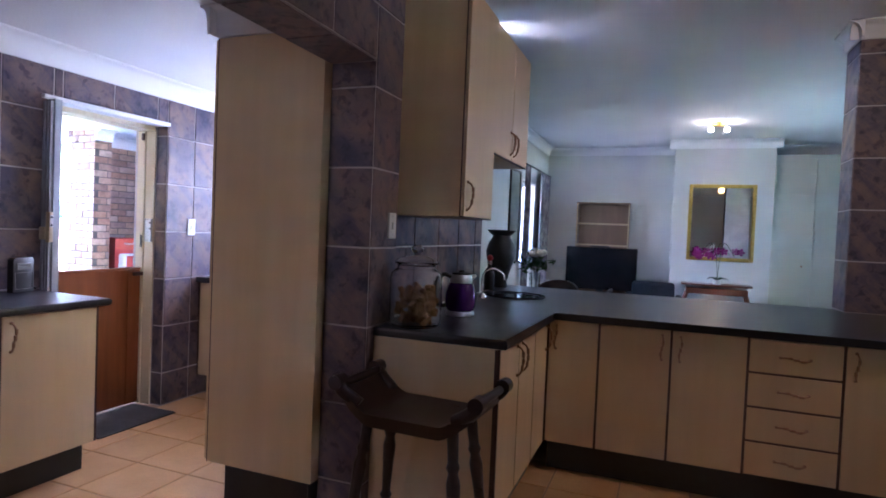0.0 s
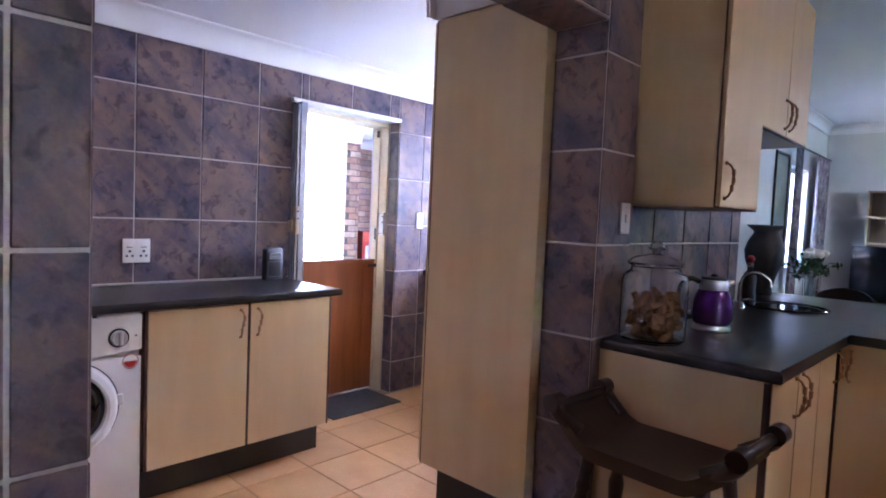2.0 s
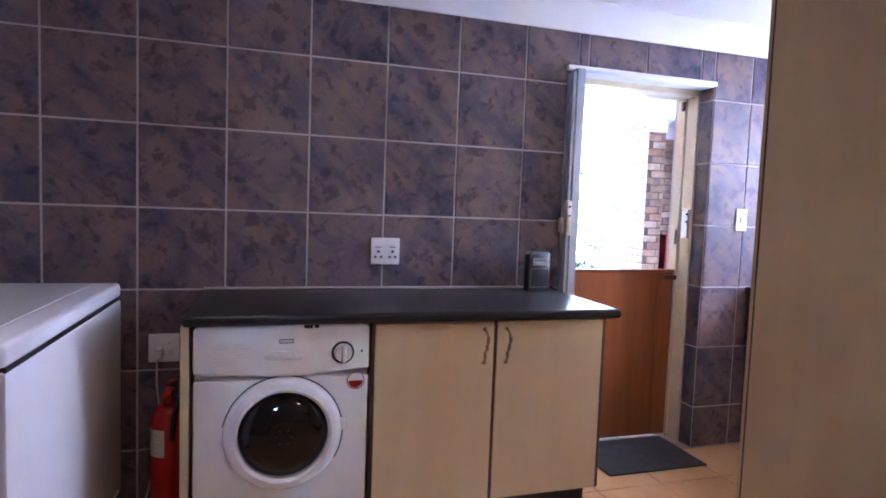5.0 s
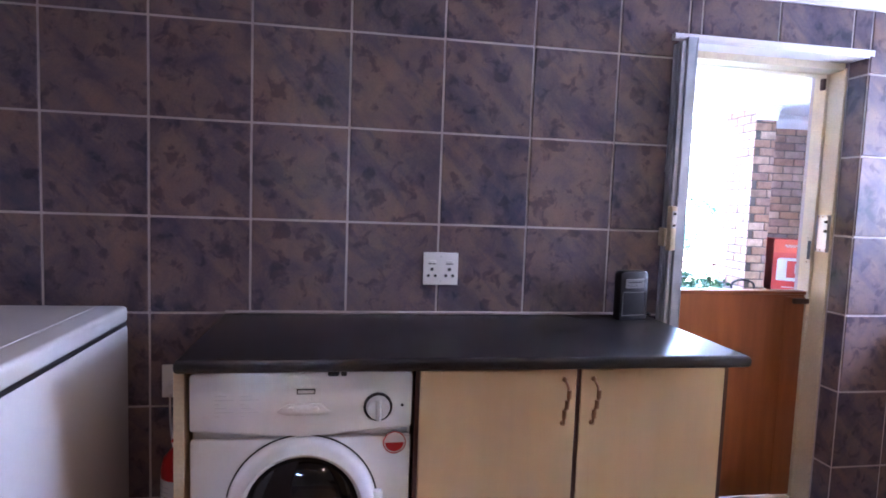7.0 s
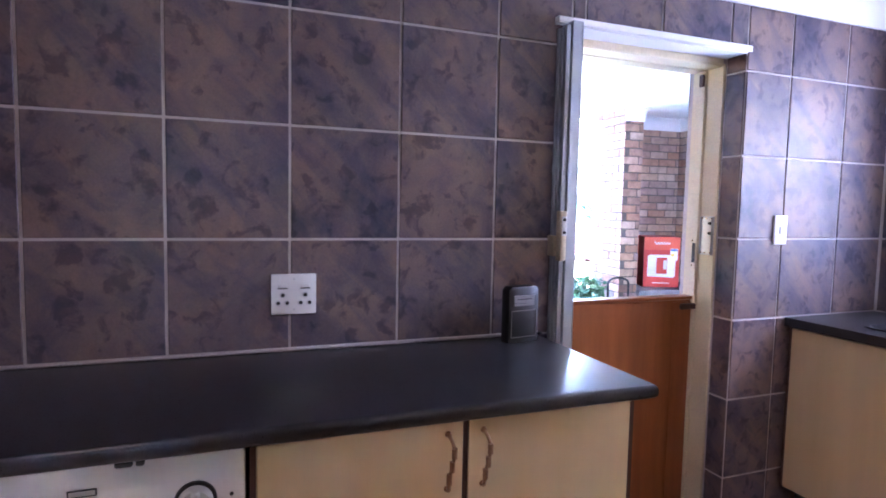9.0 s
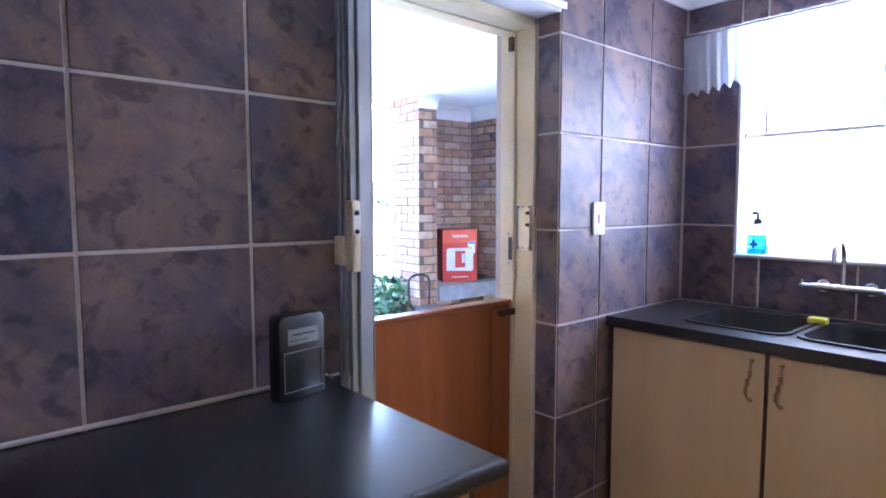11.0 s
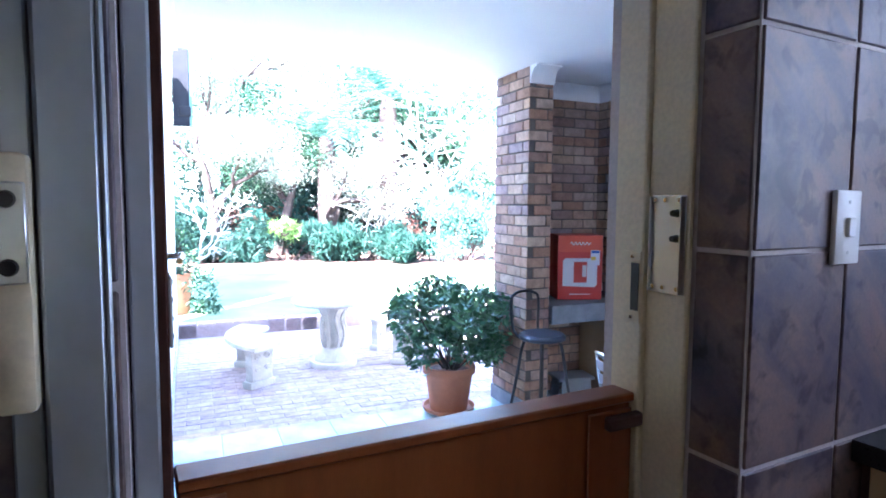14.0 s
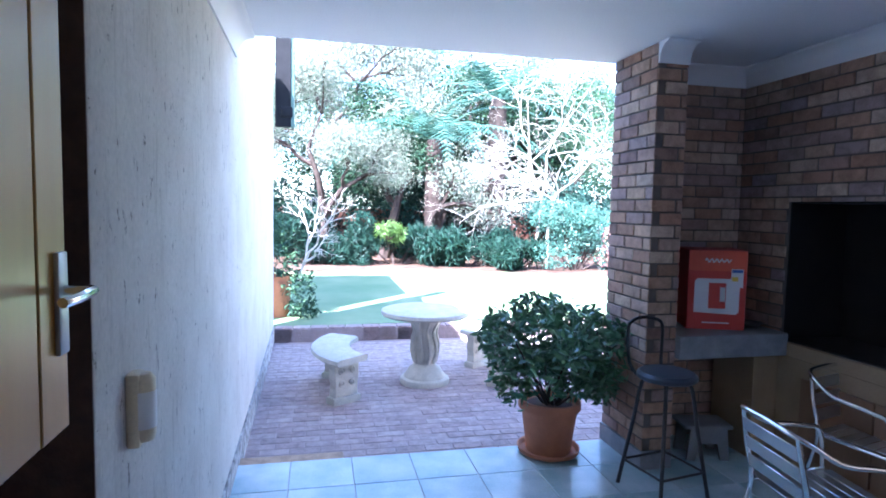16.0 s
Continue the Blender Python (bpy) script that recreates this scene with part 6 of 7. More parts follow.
# block added out of view behind the wall to throw shade on the lawn
psolid("neighbour_shade_block", one((-10.8, -4.0, -0.6), (-7.85, -0.38, 3.4)), PLASTER, "unseen block for the neighbouring house, added to shade the lawn")
# house side behind the gate of the patio and the far roof eave
psolid("patio_end_wall", one((0.02, 4.0, PF), (0.3, 6.0, 2.4)), PLASTER, "plastered house wall beside the patio")
eave = thing("roof_eave", "dark gutter and fascia at the end of the neighbouring roof", "roof", PATIO @ Matrix.Translation((-7.75, 0.02, 2.35)), kind="structure")
part("fascia", one((-0.10, 0.0, 0.0), (0.0, 0.20, 1.3), 0.004), pbr("black_fascia", (0.010, 0.010, 0.012), (0.018, 0.018, 0.02), 7, 0.8, spec=0.15), eave)
part("gutter_end", one((-0.12, 0.06, 0.12), (0.02, 0.22, 0.26), 0.02, 2), bpy.data.materials["black_fascia"], eave)
part("gutter", one((-0.2, 0.19, 0.0), (-0.02, 0.24, 1.3), 0.004), pbr("green_gutter", (0.06, 0.12, 0.10), (0.09, 0.17, 0.14), 7, 0.5), eave)

# wall light / detector
det = thing("wall_detector", "cream plastic detector box on the plastered wall", "alarm detector", WALLP @ pose(-0.24, 0.0, 0.775))
part("back_box", one((-0.03, 0.001, -0.10), (0.035, 0.035, 0.10), 0.008, 2), FRAME_CREAM, det)
bm = bmesh.new()
lathe(bm, [(0, -0.085), (0.028, -0.085), (0.032, -0.07), (0.032, 0.08), (0.022, 0.095), (0, 0.098)], 20, pose(-0.0, 0.035, 0))
part("hood", bm, FRAME_CREAM, det)
bm = bmesh.new()
lathe(bm, [(0.0335, -0.05), (0.034, -0.045), (0.034, 0.045), (0.0335, 0.05)], 20, pose(0, 0.035, 0))
part("lens", bm, WHITE_PLASTIC, det, "milky lens")

# ground: one sheet of lawn to the horizon, sunk under the paving
GRASS = pbr("lawn", (0.13, 0.22, 0.10), (0.25, 0.31, 0.17), 0.9, 0.95, relief=0.9, fine=140)
bm = wall_with_holes(bmesh.new(), -400, 400, -400, 400, [(-11.25, 3.2, -12, 12)], lambda u, w, z: (u, z, LAWN - w), 0.3)
ground = solid("ground", bm, GRASS, "lawn and open ground", kind="structure")
yard = psolid("paving", one((-7.58, -0.25, -0.9), (-3.66, 10.0, YARD + 0.0005)), PAVER_JOINT, "reddish brick paving laid in rows")
kerb = psolid("kerb", one((-7.75, 0.0, -0.7), (-7.585, 10.0, LAWN - 0.02)), PAVER_JOINT, "brick kerb at the lawn's edge")
psolid("side_house", boxes(((-7.6, 9.9, -0.6), (0.3, 10.1, 2.6))), PLASTER, "plastered wall closing the yard")
SOIL = pbr("soil_bed", (0.07, 0.035, 0.022), (0.14, 0.075, 0.05), 3, 0.95, relief=0.9, fine=60)
bm = bmesh.new()
ol = [(-24, -6), (-24, 22), (-14.5, 22), (-15.6, 11.5), (-17.0, 9.0), (-18.2, 6.5), (-17.7, 3.0), (-15.0, 1.5), (-12.5, 0.6), (-12.5, -6)]
f = bm.faces.new([bm.verts.new((x + 0.0, y, LAWN + 0.012)) for x, y in ol])
solid("garden_bed", bm, SOIL, "bare soil flower bed along the garden's edge", kind="structure")
GW = brickstuff("garden_brick", [(0.16, 0.07, 0.05), (0.20, 0.09, 0.065), (0.14, 0.065, 0.05)])
garden_wall = solid("garden_wall", one((-23.9, -8, LAWN), (-23.6, 26, 1.25)), GW, "brown brick garden wall", kind="structure")
solid("garden_wall_side", one((-23.6, -8.0, LAWN), (-11.5, -7.7, 1.6)), GW, "brown brick garden wall", kind="structure")
solid("garden_wall_side", one((-23.6, 25.7, LAWN), (2.0, 26.0, 1.6)), GW, "brown brick garden wall", kind="structure")


# concrete table and bench
def stone_table():
    t = thing("garden_table", "round cast-stone garden table with carved pedestal", "garden table", (-9.05, 4.40, YARD))
    bm = bmesh.new()
    lathe(bm, [(0, 0.70), (0.36, 0.70), (0.44, 0.715), (0.46, 0.735), (0.455, 0.765), (0.43, 0.775), (0, 0.778)], 48)
    part("tabletop", bm, STONE, t)
    bm = bmesh.new()
    lathe(bm, [(0, 0), (0.255, 0), (0.262, 0.03), (0.25, 0.06), (0.215, 0.07), (0.205, 0.10), (0.18, 0.125), (0.165, 0.16), (0.12, 0.19), (0.105, 0.24), (0.13, 0.33), (0.135, 0.42), (0.11, 0.50), (0.12, 0.58), (0.165, 0.65), (0.18, 0.70), (0, 0.70)], 36)
    ped = part("pedestal", bm, STONE, t)
    for k in range(10):
        a = k * math.pi / 5
        bm = bmesh.new()
        tube(bm, curve_pts([(0.108 * math.cos(a), 0.108 * math.sin(a), 0.22), (0.137 * math.cos(a + 0.12), 0.137 * math.sin(a + 0.12), 0.34), (0.137 * math.cos(a), 0.137 * math.sin(a), 0.44), (0.12 * math.cos(a - 0.1), 0.12 * math.sin(a - 0.1), 0.56), (0.165 * math.cos(a), 0.165 * math.sin(a), 0.66)]), 0.022, 6, r_end=0.014)
        part("carved_leaf", bm, STONE, ped)


stone_table()


def stone_bench(at):
    b = thing("garden_bench", "curved cast-stone bench with scrolled legs on the paving", "garden bench", at, "stone benches round the table")
    bm = bmesh.new()
    n = 18
    sec = []
    for i in range(n + 1):
        a = radians(-38 + 76 * i / n)
        row = []
        for r, z in ((0.62, 0.385), (0.60, 0.40), (0.605, 0.435), (0.64, 0.447), (0.94, 0.447), (0.975, 0.435), (0.98, 0.40), (0.96, 0.385)):
            row.append(bm.verts.new((r * math.cos(a), r * math.sin(a), z)))
        sec.append(row)
    for p, q in zip(sec, sec[1:]):
        for k in range(8):
            bm.faces.new((p[k], p[(k + 1) % 8], q[(k + 1) % 8], q[k]))
    bm.faces.new(sec[0])
    bm.faces.new(sec[-1][::-1])
    part("seat", bm, STONE, b)
    for s in (-1, 1):
        m = Matrix.Rotation(radians(29 * s), 4, "Z")
        bm = bmesh.new()
        outline = [(0.66, 0.07), (0.93, 0.07), (0.90, 0.14), (0.93, 0.24), (0.91, 0.32), (0.945, 0.386), (0.64, 0.386), (0.68, 0.32), (0.655, 0.24), (0.69, 0.14)]
        prism(bm, outline, 0.10, m @ Matrix.Translation((0, -0.05, 0)), 0.012)
        box(bm, (0.645, -0.07, 0.0), (0.945, 0.07, 0.07), 0.012, 2, m)
        leg = part("leg", bm, STONE, b)
        for yy in (-0.053, 0.053):
            for cx, cz, r in ((0.735, 0.31, 0.038), (0.855, 0.31, 0.038), (0.735, 0.19, 0.032), (0.855, 0.19, 0.032)):
                bm = bmesh.new()
                d = 1 if cx < 0.8 else -1
                pts = [m @ Vector((cx + d * r * (1 - t / 22) * math.cos(t * 0.5), yy, cz + r * (1 - t / 22) * math.sin(t * 0.5))) for t in range(20)]
                tube(bm, pts, 0.009, 6)
                part("scroll", bm, STONE, leg)
    return b


bn = stone_bench(pose(-8.985, 4.215, YARD, 0, 0, 268))
copy_thing(bn, pose(-9.15, 4.45, YARD, 0, 0, 88))


# plants
def leaves_mesh(name, rnd, centres, size, slim, lean=0.0, up=0.0):
    """Many small leaves made in one go; centres is an array of places."""
    c = np.asarray(centres, dtype=float)
    n = len(c)
    r = np.random.RandomState(rnd)
    d = r.normal(size=(n, 3))
    d[:, 2] = d[:, 2] * (1 - lean) + up
    d /= np.linalg.norm(d, axis=1)[:, None]
    o = r.normal(size=(n, 3))
    s = np.cross(d, o)
    s /= np.linalg.norm(s, axis=1)[:, None]
    k = np.cross(d, s)
    L = (size * r.uniform(0.65, 1.3, n))[:, None]
    v = np.stack([c - d * L / 2, c + s * L * slim / 2 + k * L * 0.08, c + d * L / 2, c - s * L * slim / 2 + k * L * 0.08], 1).reshape(-1, 3)
    i = np.arange(n)[:, None] * 4
    f = np.concatenate([i + np.array([[0, 1, 2]]), i + np.array([[0, 2, 3]])], 1).reshape(-1, 3)
    me = bpy.data.meshes.new(name)
    me.from_pydata(v.tolist(), [], f.tolist())
    return me


def clumps(seed, lumps, n):
    """Places spread through lumps (x, y, z, rx, ry, rz), denser at their skin."""
    r = np.random.RandomState(seed)
    w = np.array([l[3] * l[4] * l[5] for l in lumps]) ** 0.67
    out = []
    for l, m in zip(lumps, (w / w.sum() * n).astype(int)):
        d = r.normal(size=(m, 3))
        d /= np.linalg.norm(d, axis=1)[:, None]
        q = r.uniform(0.35, 1.0, m) ** 0.5 * (1 + 0.18 * r.normal(size=m))
        out.append(np.array(l[:3]) + d * q[:, None] * np.array(l[3:]))
    return np.concatenate(out)


def leaf_part(name, seed, centres, size, slim, material, parent, lean=0.0, up=0.0, label=""):
    me = leaves_mesh(name, seed, centres, size, slim, lean, up)
    me.materials.append(material)
    ob = new(name, me)
    ob.parent = parent
    if label:
        ob["label"] = label
    return ob


# leaf colours lowered to hold the shade that falls under the trees
LEAF_SHADED = leafy("shaded_leaf", [(0.006, 0.024, 0.017), (0.013, 0.040, 0.029), (0.026, 0.064, 0.044), (0.010, 0.032, 0.024)], 0.5, 0.2)
LEAF_MID = leafy("garden_leaf", [(0.015, 0.045, 0.028), (0.035, 0.08, 0.042), (0.06, 0.115, 0.06)], 0.55, 0.25)
LEAF_TEAL = leafy("blue_green_leaf", [(0.02, 0.07, 0.055), (0.05, 0.13, 0.10), (0.10, 0.20, 0.15)], 0.5)
LEAF_PALE = leafy("silver_leaf", [(0.09, 0.115, 0.08), (0.17, 0.195, 0.145), (0.28, 0.29, 0.23), (0.06, 0.09, 0.06)], 0.6)
LEAF_POT = leafy("pot_plant_leaf", [(0.04, 0.12, 0.06), (0.08, 0.19, 0.085), (0.14, 0.28, 0.13), (0.05, 0.14, 0.07)], 0.3)
LEAF_LIME = leafy("lime_leaf", [(0.07, 0.14, 0.03), (0.15, 0.24, 0.06)], 0.5)
LEAF_PINK = leafy("pink_flower", [(0.40, 0.16, 0.18), (0.55, 0.28, 0.28), (0.2, 0.2, 0.1)], 0.6)
BARK = pbr("dark_bark", (0.035, 0.022, 0.018), (0.075, 0.05, 0.04), 8, 0.95, relief=1.0, fine=40)
PALE_BARK = pbr("pale_twig", (0.36, 0.31, 0.27), (0.55, 0.50, 0.44), 8, 0.9, relief=0.6, fine=60)
TERRACOTTA = pbr("terracotta", (0.36, 0.13, 0.065), (0.46, 0.19, 0.10), 6, 0.75, relief=0.25)


def pot_profile(r, h):
    return [(0, 0), (r * 0.72, 0), (r * 0.74, 0.01), (r * 0.93, h * 0.8), (r * 0.95, h * 0.83), (r * 1.04, h * 0.84), (r * 1.05, h * 0.99), (r * 1.02, h), (r * 0.95, h), (r * 0.92, h * 0.88), (0, h * 0.87)]


def pot_plant():
    p = thing("pot_plant", "glossy green bush in a terracotta pot on the patio tiles", "pot plant", pose(-6.93, 4.74, PF) @ Matrix.Diagonal((1.03, 1.03, 1.03, 1)))
    bm = bmesh.new()
    lathe(bm, [(0, 0.002), (0.17, 0.002), (0.205, 0.02), (0.215, 0.05), (0.205, 0.05), (0.19, 0.022), (0, 0.02)], 36)
    part("saucer", bm, TERRACOTTA, p, "terracotta saucer")
    bm = bmesh.new()
    lathe(bm, pot_profile(0.205, 0.36), 40, Matrix.Translation((0, 0, 0.022)))
    part("pot", bm, TERRACOTTA, p)
    bm = bmesh.new()
    lathe(bm, [(0.19, 0.335), (0.10, 0.345), (0, 0.35)], 24)
    part("soil", bm, SOIL, p)
    r = random.Random(21)
    tips = []
    for i in range(15):
        a, rr = i * 2.4, 0.08 + 0.36 * (i / 15) ** 0.6
        top = Vector((rr * 1.15 * math.cos(a), rr * 1.25 * math.sin(a), 0.66 + 0.34 * r.random()))
        mid = Vector((top.x * 0.4 + r.gauss(0, 0.02), top.y * 0.4 + r.gauss(0, 0.02), 0.48))
        part("stem", tube(bmesh.new(), curve_pts([(r.gauss(0, 0.02), r.gauss(0, 0.02), 0.30), mid, top], 4), 0.010, 6, r_end=0.004), BARK, p)
        tips.append(top)
    lumps = [(t.x, t.y, t.z, 0.13, 0.13, 0.12) for t in tips] + [(0.08, -0.30, 0.50, 0.10, 0.12, 0.12), (0.10, 0.34, 0.46, 0.12, 0.12, 0.12), (0.22, 0.06, 0.52, 0.12, 0.2, 0.10), (0, 0, 0.78, 0.24, 0.27, 0.20), (0.05, -0.34, 0.60, 0.12, 0.14, 0.12), (0.02, 0.40, 0.55, 0.14, 0.14, 0.14), (0.1, 0.15, 0.60, 0.25, 0.3, 0.1)]
    leaf_part("leaves", 5, clumps(5, lumps, 3500), 0.074, 0.48, LEAF_POT, p, 0.2, 0.25)


pot_plant()
urn = thing("striped_pot", "ribbed terracotta pot with trailing plant beside the wall", "pot plant", (-12.1, 2.96, LAWN))
bm = bmesh.new()
prof = [(0, 0), (0.17, 0)] + [(0.17 + 0.05 * i / 16 + (0.008 if i % 2 else 0), 0.03 + 0.035 * i) for i in range(16)] + [(0.24, 0.6), (0.20, 0.6), (0.19, 0.5), (0, 0.5)]
lathe(bm, prof, 32)
part("pot", bm, TERRACOTTA, urn)
leaf_part("leaves", 6, clumps(6, [(0, 0, 0.85, 0.35, 0.32, 0.40), (0.1, 0.30, 0.35, 0.28, 0.26, 0.38), (0.2, 0.38, 0.08, 0.26, 0.22, 0.16), (0, -0.05, 1.25, 0.25, 0.25, 0.2)], 1500), 0.075, 0.5, LEAF_MID, urn)


def bush(name, label, at, lumps, n, size, slim, material, seed, up=0.0):
    b = thing(name, label, "shrub", at)
    r = random.Random(seed)
    for l in lumps:
        part("stem", tube(bmesh.new(), curve_pts([(l[0] * 0.2, l[1] * 0.2, 0), (l[0] * 0.6 + r.gauss(0, 0.1), l[1] * 0.6, l[2] * 0.5), (l[0], l[1], l[2])], 3), 0.03, 5, r_end=0.008), BARK, b)
    leaf_part("leaves", seed, clumps(seed, lumps, n), size, slim, material, b, 0.0, up)
    return b


def blobs(seed, w, h, n, r0, r1, wide=0.6):
    r = random.Random(seed)
    return [(r.uniform(-wide, wide) * 0.7, r.uniform(-w, w), r.uniform(0.15, 1.0) * h, r.uniform(r0, r1), r.uniform(r0, r1), r.uniform(r0, r1) * 0.8) for _ in range(n)]


# tree: tapered trunk, limbs, twigs and leaves
def branchy(bm, r, p, d, length, rad, depth, tips, spread=0.6, droop=0.0):
    q = p + d * length
    mid = p + d * length * 0.5 + Vector((r.gauss(0, 1), r.gauss(0, 1), r.gauss(0, 1))) * length * 0.06
    tube(bm, curve_pts([p, mid, q], 3), rad, 7 if depth > 2 else 4, r_end=rad * 0.68)
    if depth == 0:
        tips.append(q)
        return
    for _ in range(r.choice((2, 3)) if depth > 1 else 3):
        e = (d + Vector((r.gauss(0, spread), r.gauss(0, spread), r.gauss(0, spread * 0.7) - droop))).normalized()
        branchy(bm, r, q if r.random() < 0.7 else p.lerp(q, 0.7), e, length * r.uniform(0.6, 0.85), rad * 0.62, depth - 1, tips, spread, droop)


def tree(name, label, at, lean, height, rad, depth, material, bark, n, size, slim, seed, spread=0.55, droop=0.0, leafr=0.55):
    t = thing(name, label, "tree", at)
    r = random.Random(seed)
    bm, tips = bmesh.new(), []
    d = Vector(lean).normalized()
    branchy(bm, r, Vector((0, 0, -0.05)), d, height, rad, depth, tips, spread, droop)
    part("trunk", bm, bark, t)
    if n:
        lumps = [(p.x, p.y, p.z, leafr, leafr, leafr * 0.7) for p in tips]
        leaf_part("crown", seed, clumps(seed, lumps, n), size, slim, material, t)
    return t


tree("feathery_tree", "pale silvery feathery tree at the lawn's far corner", (-21.3, 4.6, LAWN), (0.1, -0.1, 1), 1.9, 0.17, 4, LEAF_PALE, BARK, 24000, 0.085, 0.3, 31, 0.5, 0, 0.75)
tree("feathery_tree", "silvery tree with thin trunk behind the bed", (-22.2, 2.6, LAWN), (0.1, 0.15, 1), 2.1, 0.14, 4, LEAF_PALE, BARK, 21000, 0.085, 0.3, 35, 0.5, 0, 0.8)
tree("shade_tree", "dark-trunked tree with grey-green crown", (-21.2, 6.3, LAWN), (0.0, 0.25, 1), 1.7, 0.20, 4, LEAF_MID, BARK, 12000, 0.12, 0.4, 37, 0.6, 0, 0.65)
tree("shade_tree", "dark forked tree leaning over the bed", (-20.7, 7.6, LAWN), (0.05, 0.3, 1), 1.6, 0.22, 4, LEAF_PALE, BARK, 5000, 0.12, 0.4, 41, 0.7, 0, 0.7)
tree("bare_tree", "leafless pale-twigged tree spreading over the lawn", (-19.0, 11.6, LAWN), (0.1, -0.25, 1), 1.9, 0.060, 7, LEAF_PALE, PALE_BARK, 0, 0.1, 0.4, 43, 0.75, 0.06)
tree("bare_tree", "leafless pale-twigged tree beside the pillar", (-18.2, 9.9, LAWN), (0.15, 0.1, 1), 2.0, 0.048, 7, LEAF_PALE, PALE_BARK, 0, 0.1, 0.4, 47, 0.8, 0.05)
tree("bare_tree", "leafless pale-twigged tree arching over the bed", (-18.8, 10.8, LAWN), (0.2, 0.0, 1), 2.2, 0.05, 7, LEAF_PALE, PALE_BARK, 0, 0.1, 0.4, 83, 0.85, 0.08)
tree("bare_shrub", "pale leafless shrub beside the wall", (-16.2, 3.5, LAWN), (0.1, 0.3, 1), 0.7, 0.045, 5, LEAF_PALE, PALE_BARK, 0, 0.1, 0.4, 53, 0.6)
tree("shade_tree", "dense dark tree closing the garden", (-22.6, 10.0, LAWN), (0.0, 0.1, 1), 2.2, 0.22, 4, LEAF_MID, BARK, 15000, 0.14, 0.45, 57, 0.6, 0, 0.9)
tree("shade_tree", "dense tree beyond the bare twigs", (-21.9, 13.4, LAWN), (0.0, -0.1, 1), 2.2, 0.22, 4, LEAF_MID, BARK, 15000, 0.14, 0.45, 59, 0.6, 0, 0.9)
tree("shade_tree", "tall tree behind the garden wall", (-26.5, 5.5, LAWN), (0.0, 0.0, 1), 3.0, 0.25, 4, LEAF_PALE, BARK, 24000, 0.13, 0.4, 61, 0.6, 0, 1.2)
tree("shade_tree", "tall tree behind the garden wall", (-27.0, 10.5, LAWN), (0.0, 0.0, 1), 3.0, 0.25, 4, LEAF_PALE, BARK, 24000, 0.13, 0.4, 67, 0.6, 0, 1.2)


def palm(at, tall, seed, reach):
    p = thing("palm_tree", "feather palm with long arching fronds and rough trunk", "palm", at)
    bm = bmesh.new()
    lathe(bm, [(0, 0), (0.32, 0)] + [(0.26 + (0.03 if i % 2 else 0), 0.1 + 0.09 * i) for i in range(int((tall - 0.2) / 0.09))] + [(0.2, tall), (0, tall)], 16)
    part("trunk", bm, BARK, p)
    r = random.Random(seed)
    V, F = [], []
    for k in range(26):
        a = k * 2.4 + r.random()
        up = r.uniform(0.2, 1.35)
        L = r.uniform(0.75, 1.1) * reach
        pts = []
        pos, ang = Vector((0, 0, tall - 0.05)), up
        for i in range(26):
            pts.append(pos.copy())
            pos = pos + Vector((math.cos(a) * math.cos(ang), math.sin(a) * math.cos(ang), math.sin(ang))) * L / 26
            ang -= 0.062
        for i in range(2, 26):
            d = (pts[i] - pts[i - 1]).normalized()
            s = d.cross(Vector((0, 0, 1))).normalized()
            ll = 0.55 * math.sin(math.pi * min(1, (i + 3) / 28)) + 0.08
            for sg in (-1, 1):
                tip = pts[i] + (s * sg * 0.85 + d * 0.5 - Vector((0, 0, 0.28))).normalized() * ll
                n = len(V)
                V += [tuple(pts[i] - d * 0.025), tuple(pts[i] + d * 0.025), tuple(tip)]
                F.append((n, n + 1, n + 2))
        for i in range(25):
            n = len(V)
            s = Vector((0, 0, 0.018))
            V += [tuple(pts[i] + s), tuple(pts[i] - s), tuple(pts[i + 1] - s * 0.7), tuple(pts[i + 1] + s * 0.7)]
            F.append((n, n + 1, n + 2, n + 3))
    me = bpy.data.meshes.new("fronds")
    me.from_pydata(V, [], F)
    me.materials.append(LEAF_TEAL)
    ob = new("fronds", me)
    ob.parent = p


palm((-20.3, 9.7, LAWN), 5.0, 77, 3.8)
palm((-20.6, 7.75, LAWN), 3.7, 79, 4.2)


def backwoods(name, label, x, y0, y1, z1, n, size, material, seed):
    r = random.Random(seed)
    lumps = [(r.uniform(-0.8, 0.8), r.uniform(y0, y1), r.uniform(0.4, z1), r.uniform(0.6, 1.3), r.uniform(0.7, 1.5), r.uniform(0.6, 1.2)) for _ in range(60)]
    ob = thing(name, label, "trees", (x, 0, LAWN))
    leaf_part("leaves", seed, clumps(seed, lumps, n), size, 0.45, material, ob)
    for l in lumps[::3]:
        part("trunk", tube(bmesh.new(), curve_pts([(l[0], l[1] + r.gauss(0, 0.3), 0), (l[0] + r.gauss(0, 0.2), l[1] + r.gauss(0, 0.2), l[2] * 0.6), (l[0], l[1], l[2])], 4), 0.10, 6, r_end=0.02), BARK, ob)


backwoods("far_trees", "dense mixed trees standing beyond the garden wall", -25.6, -4, 19, 6.6, 64000, 0.15, LEAF_MID, 71)
backwoods("far_trees", "undergrowth and trunks inside the garden wall, leaves darkened for shade", -22.7, 0, 16, 2.2, 15000, 0.16, LEAF_SHADED, 72)
backwoods("far_trees", "pale tall treetops behind the garden", -28.5, -6, 24, 10.5, 70000, 0.18, LEAF_PALE, 73)
bush("big_bush", "large blue-green bush at the bed's front", (-17.4, 10.9, LAWN), blobs(3, 0.9, 1.7, 14, 0.4, 0.65), 7000, 0.10, 0.4, LEAF_TEAL, 3)
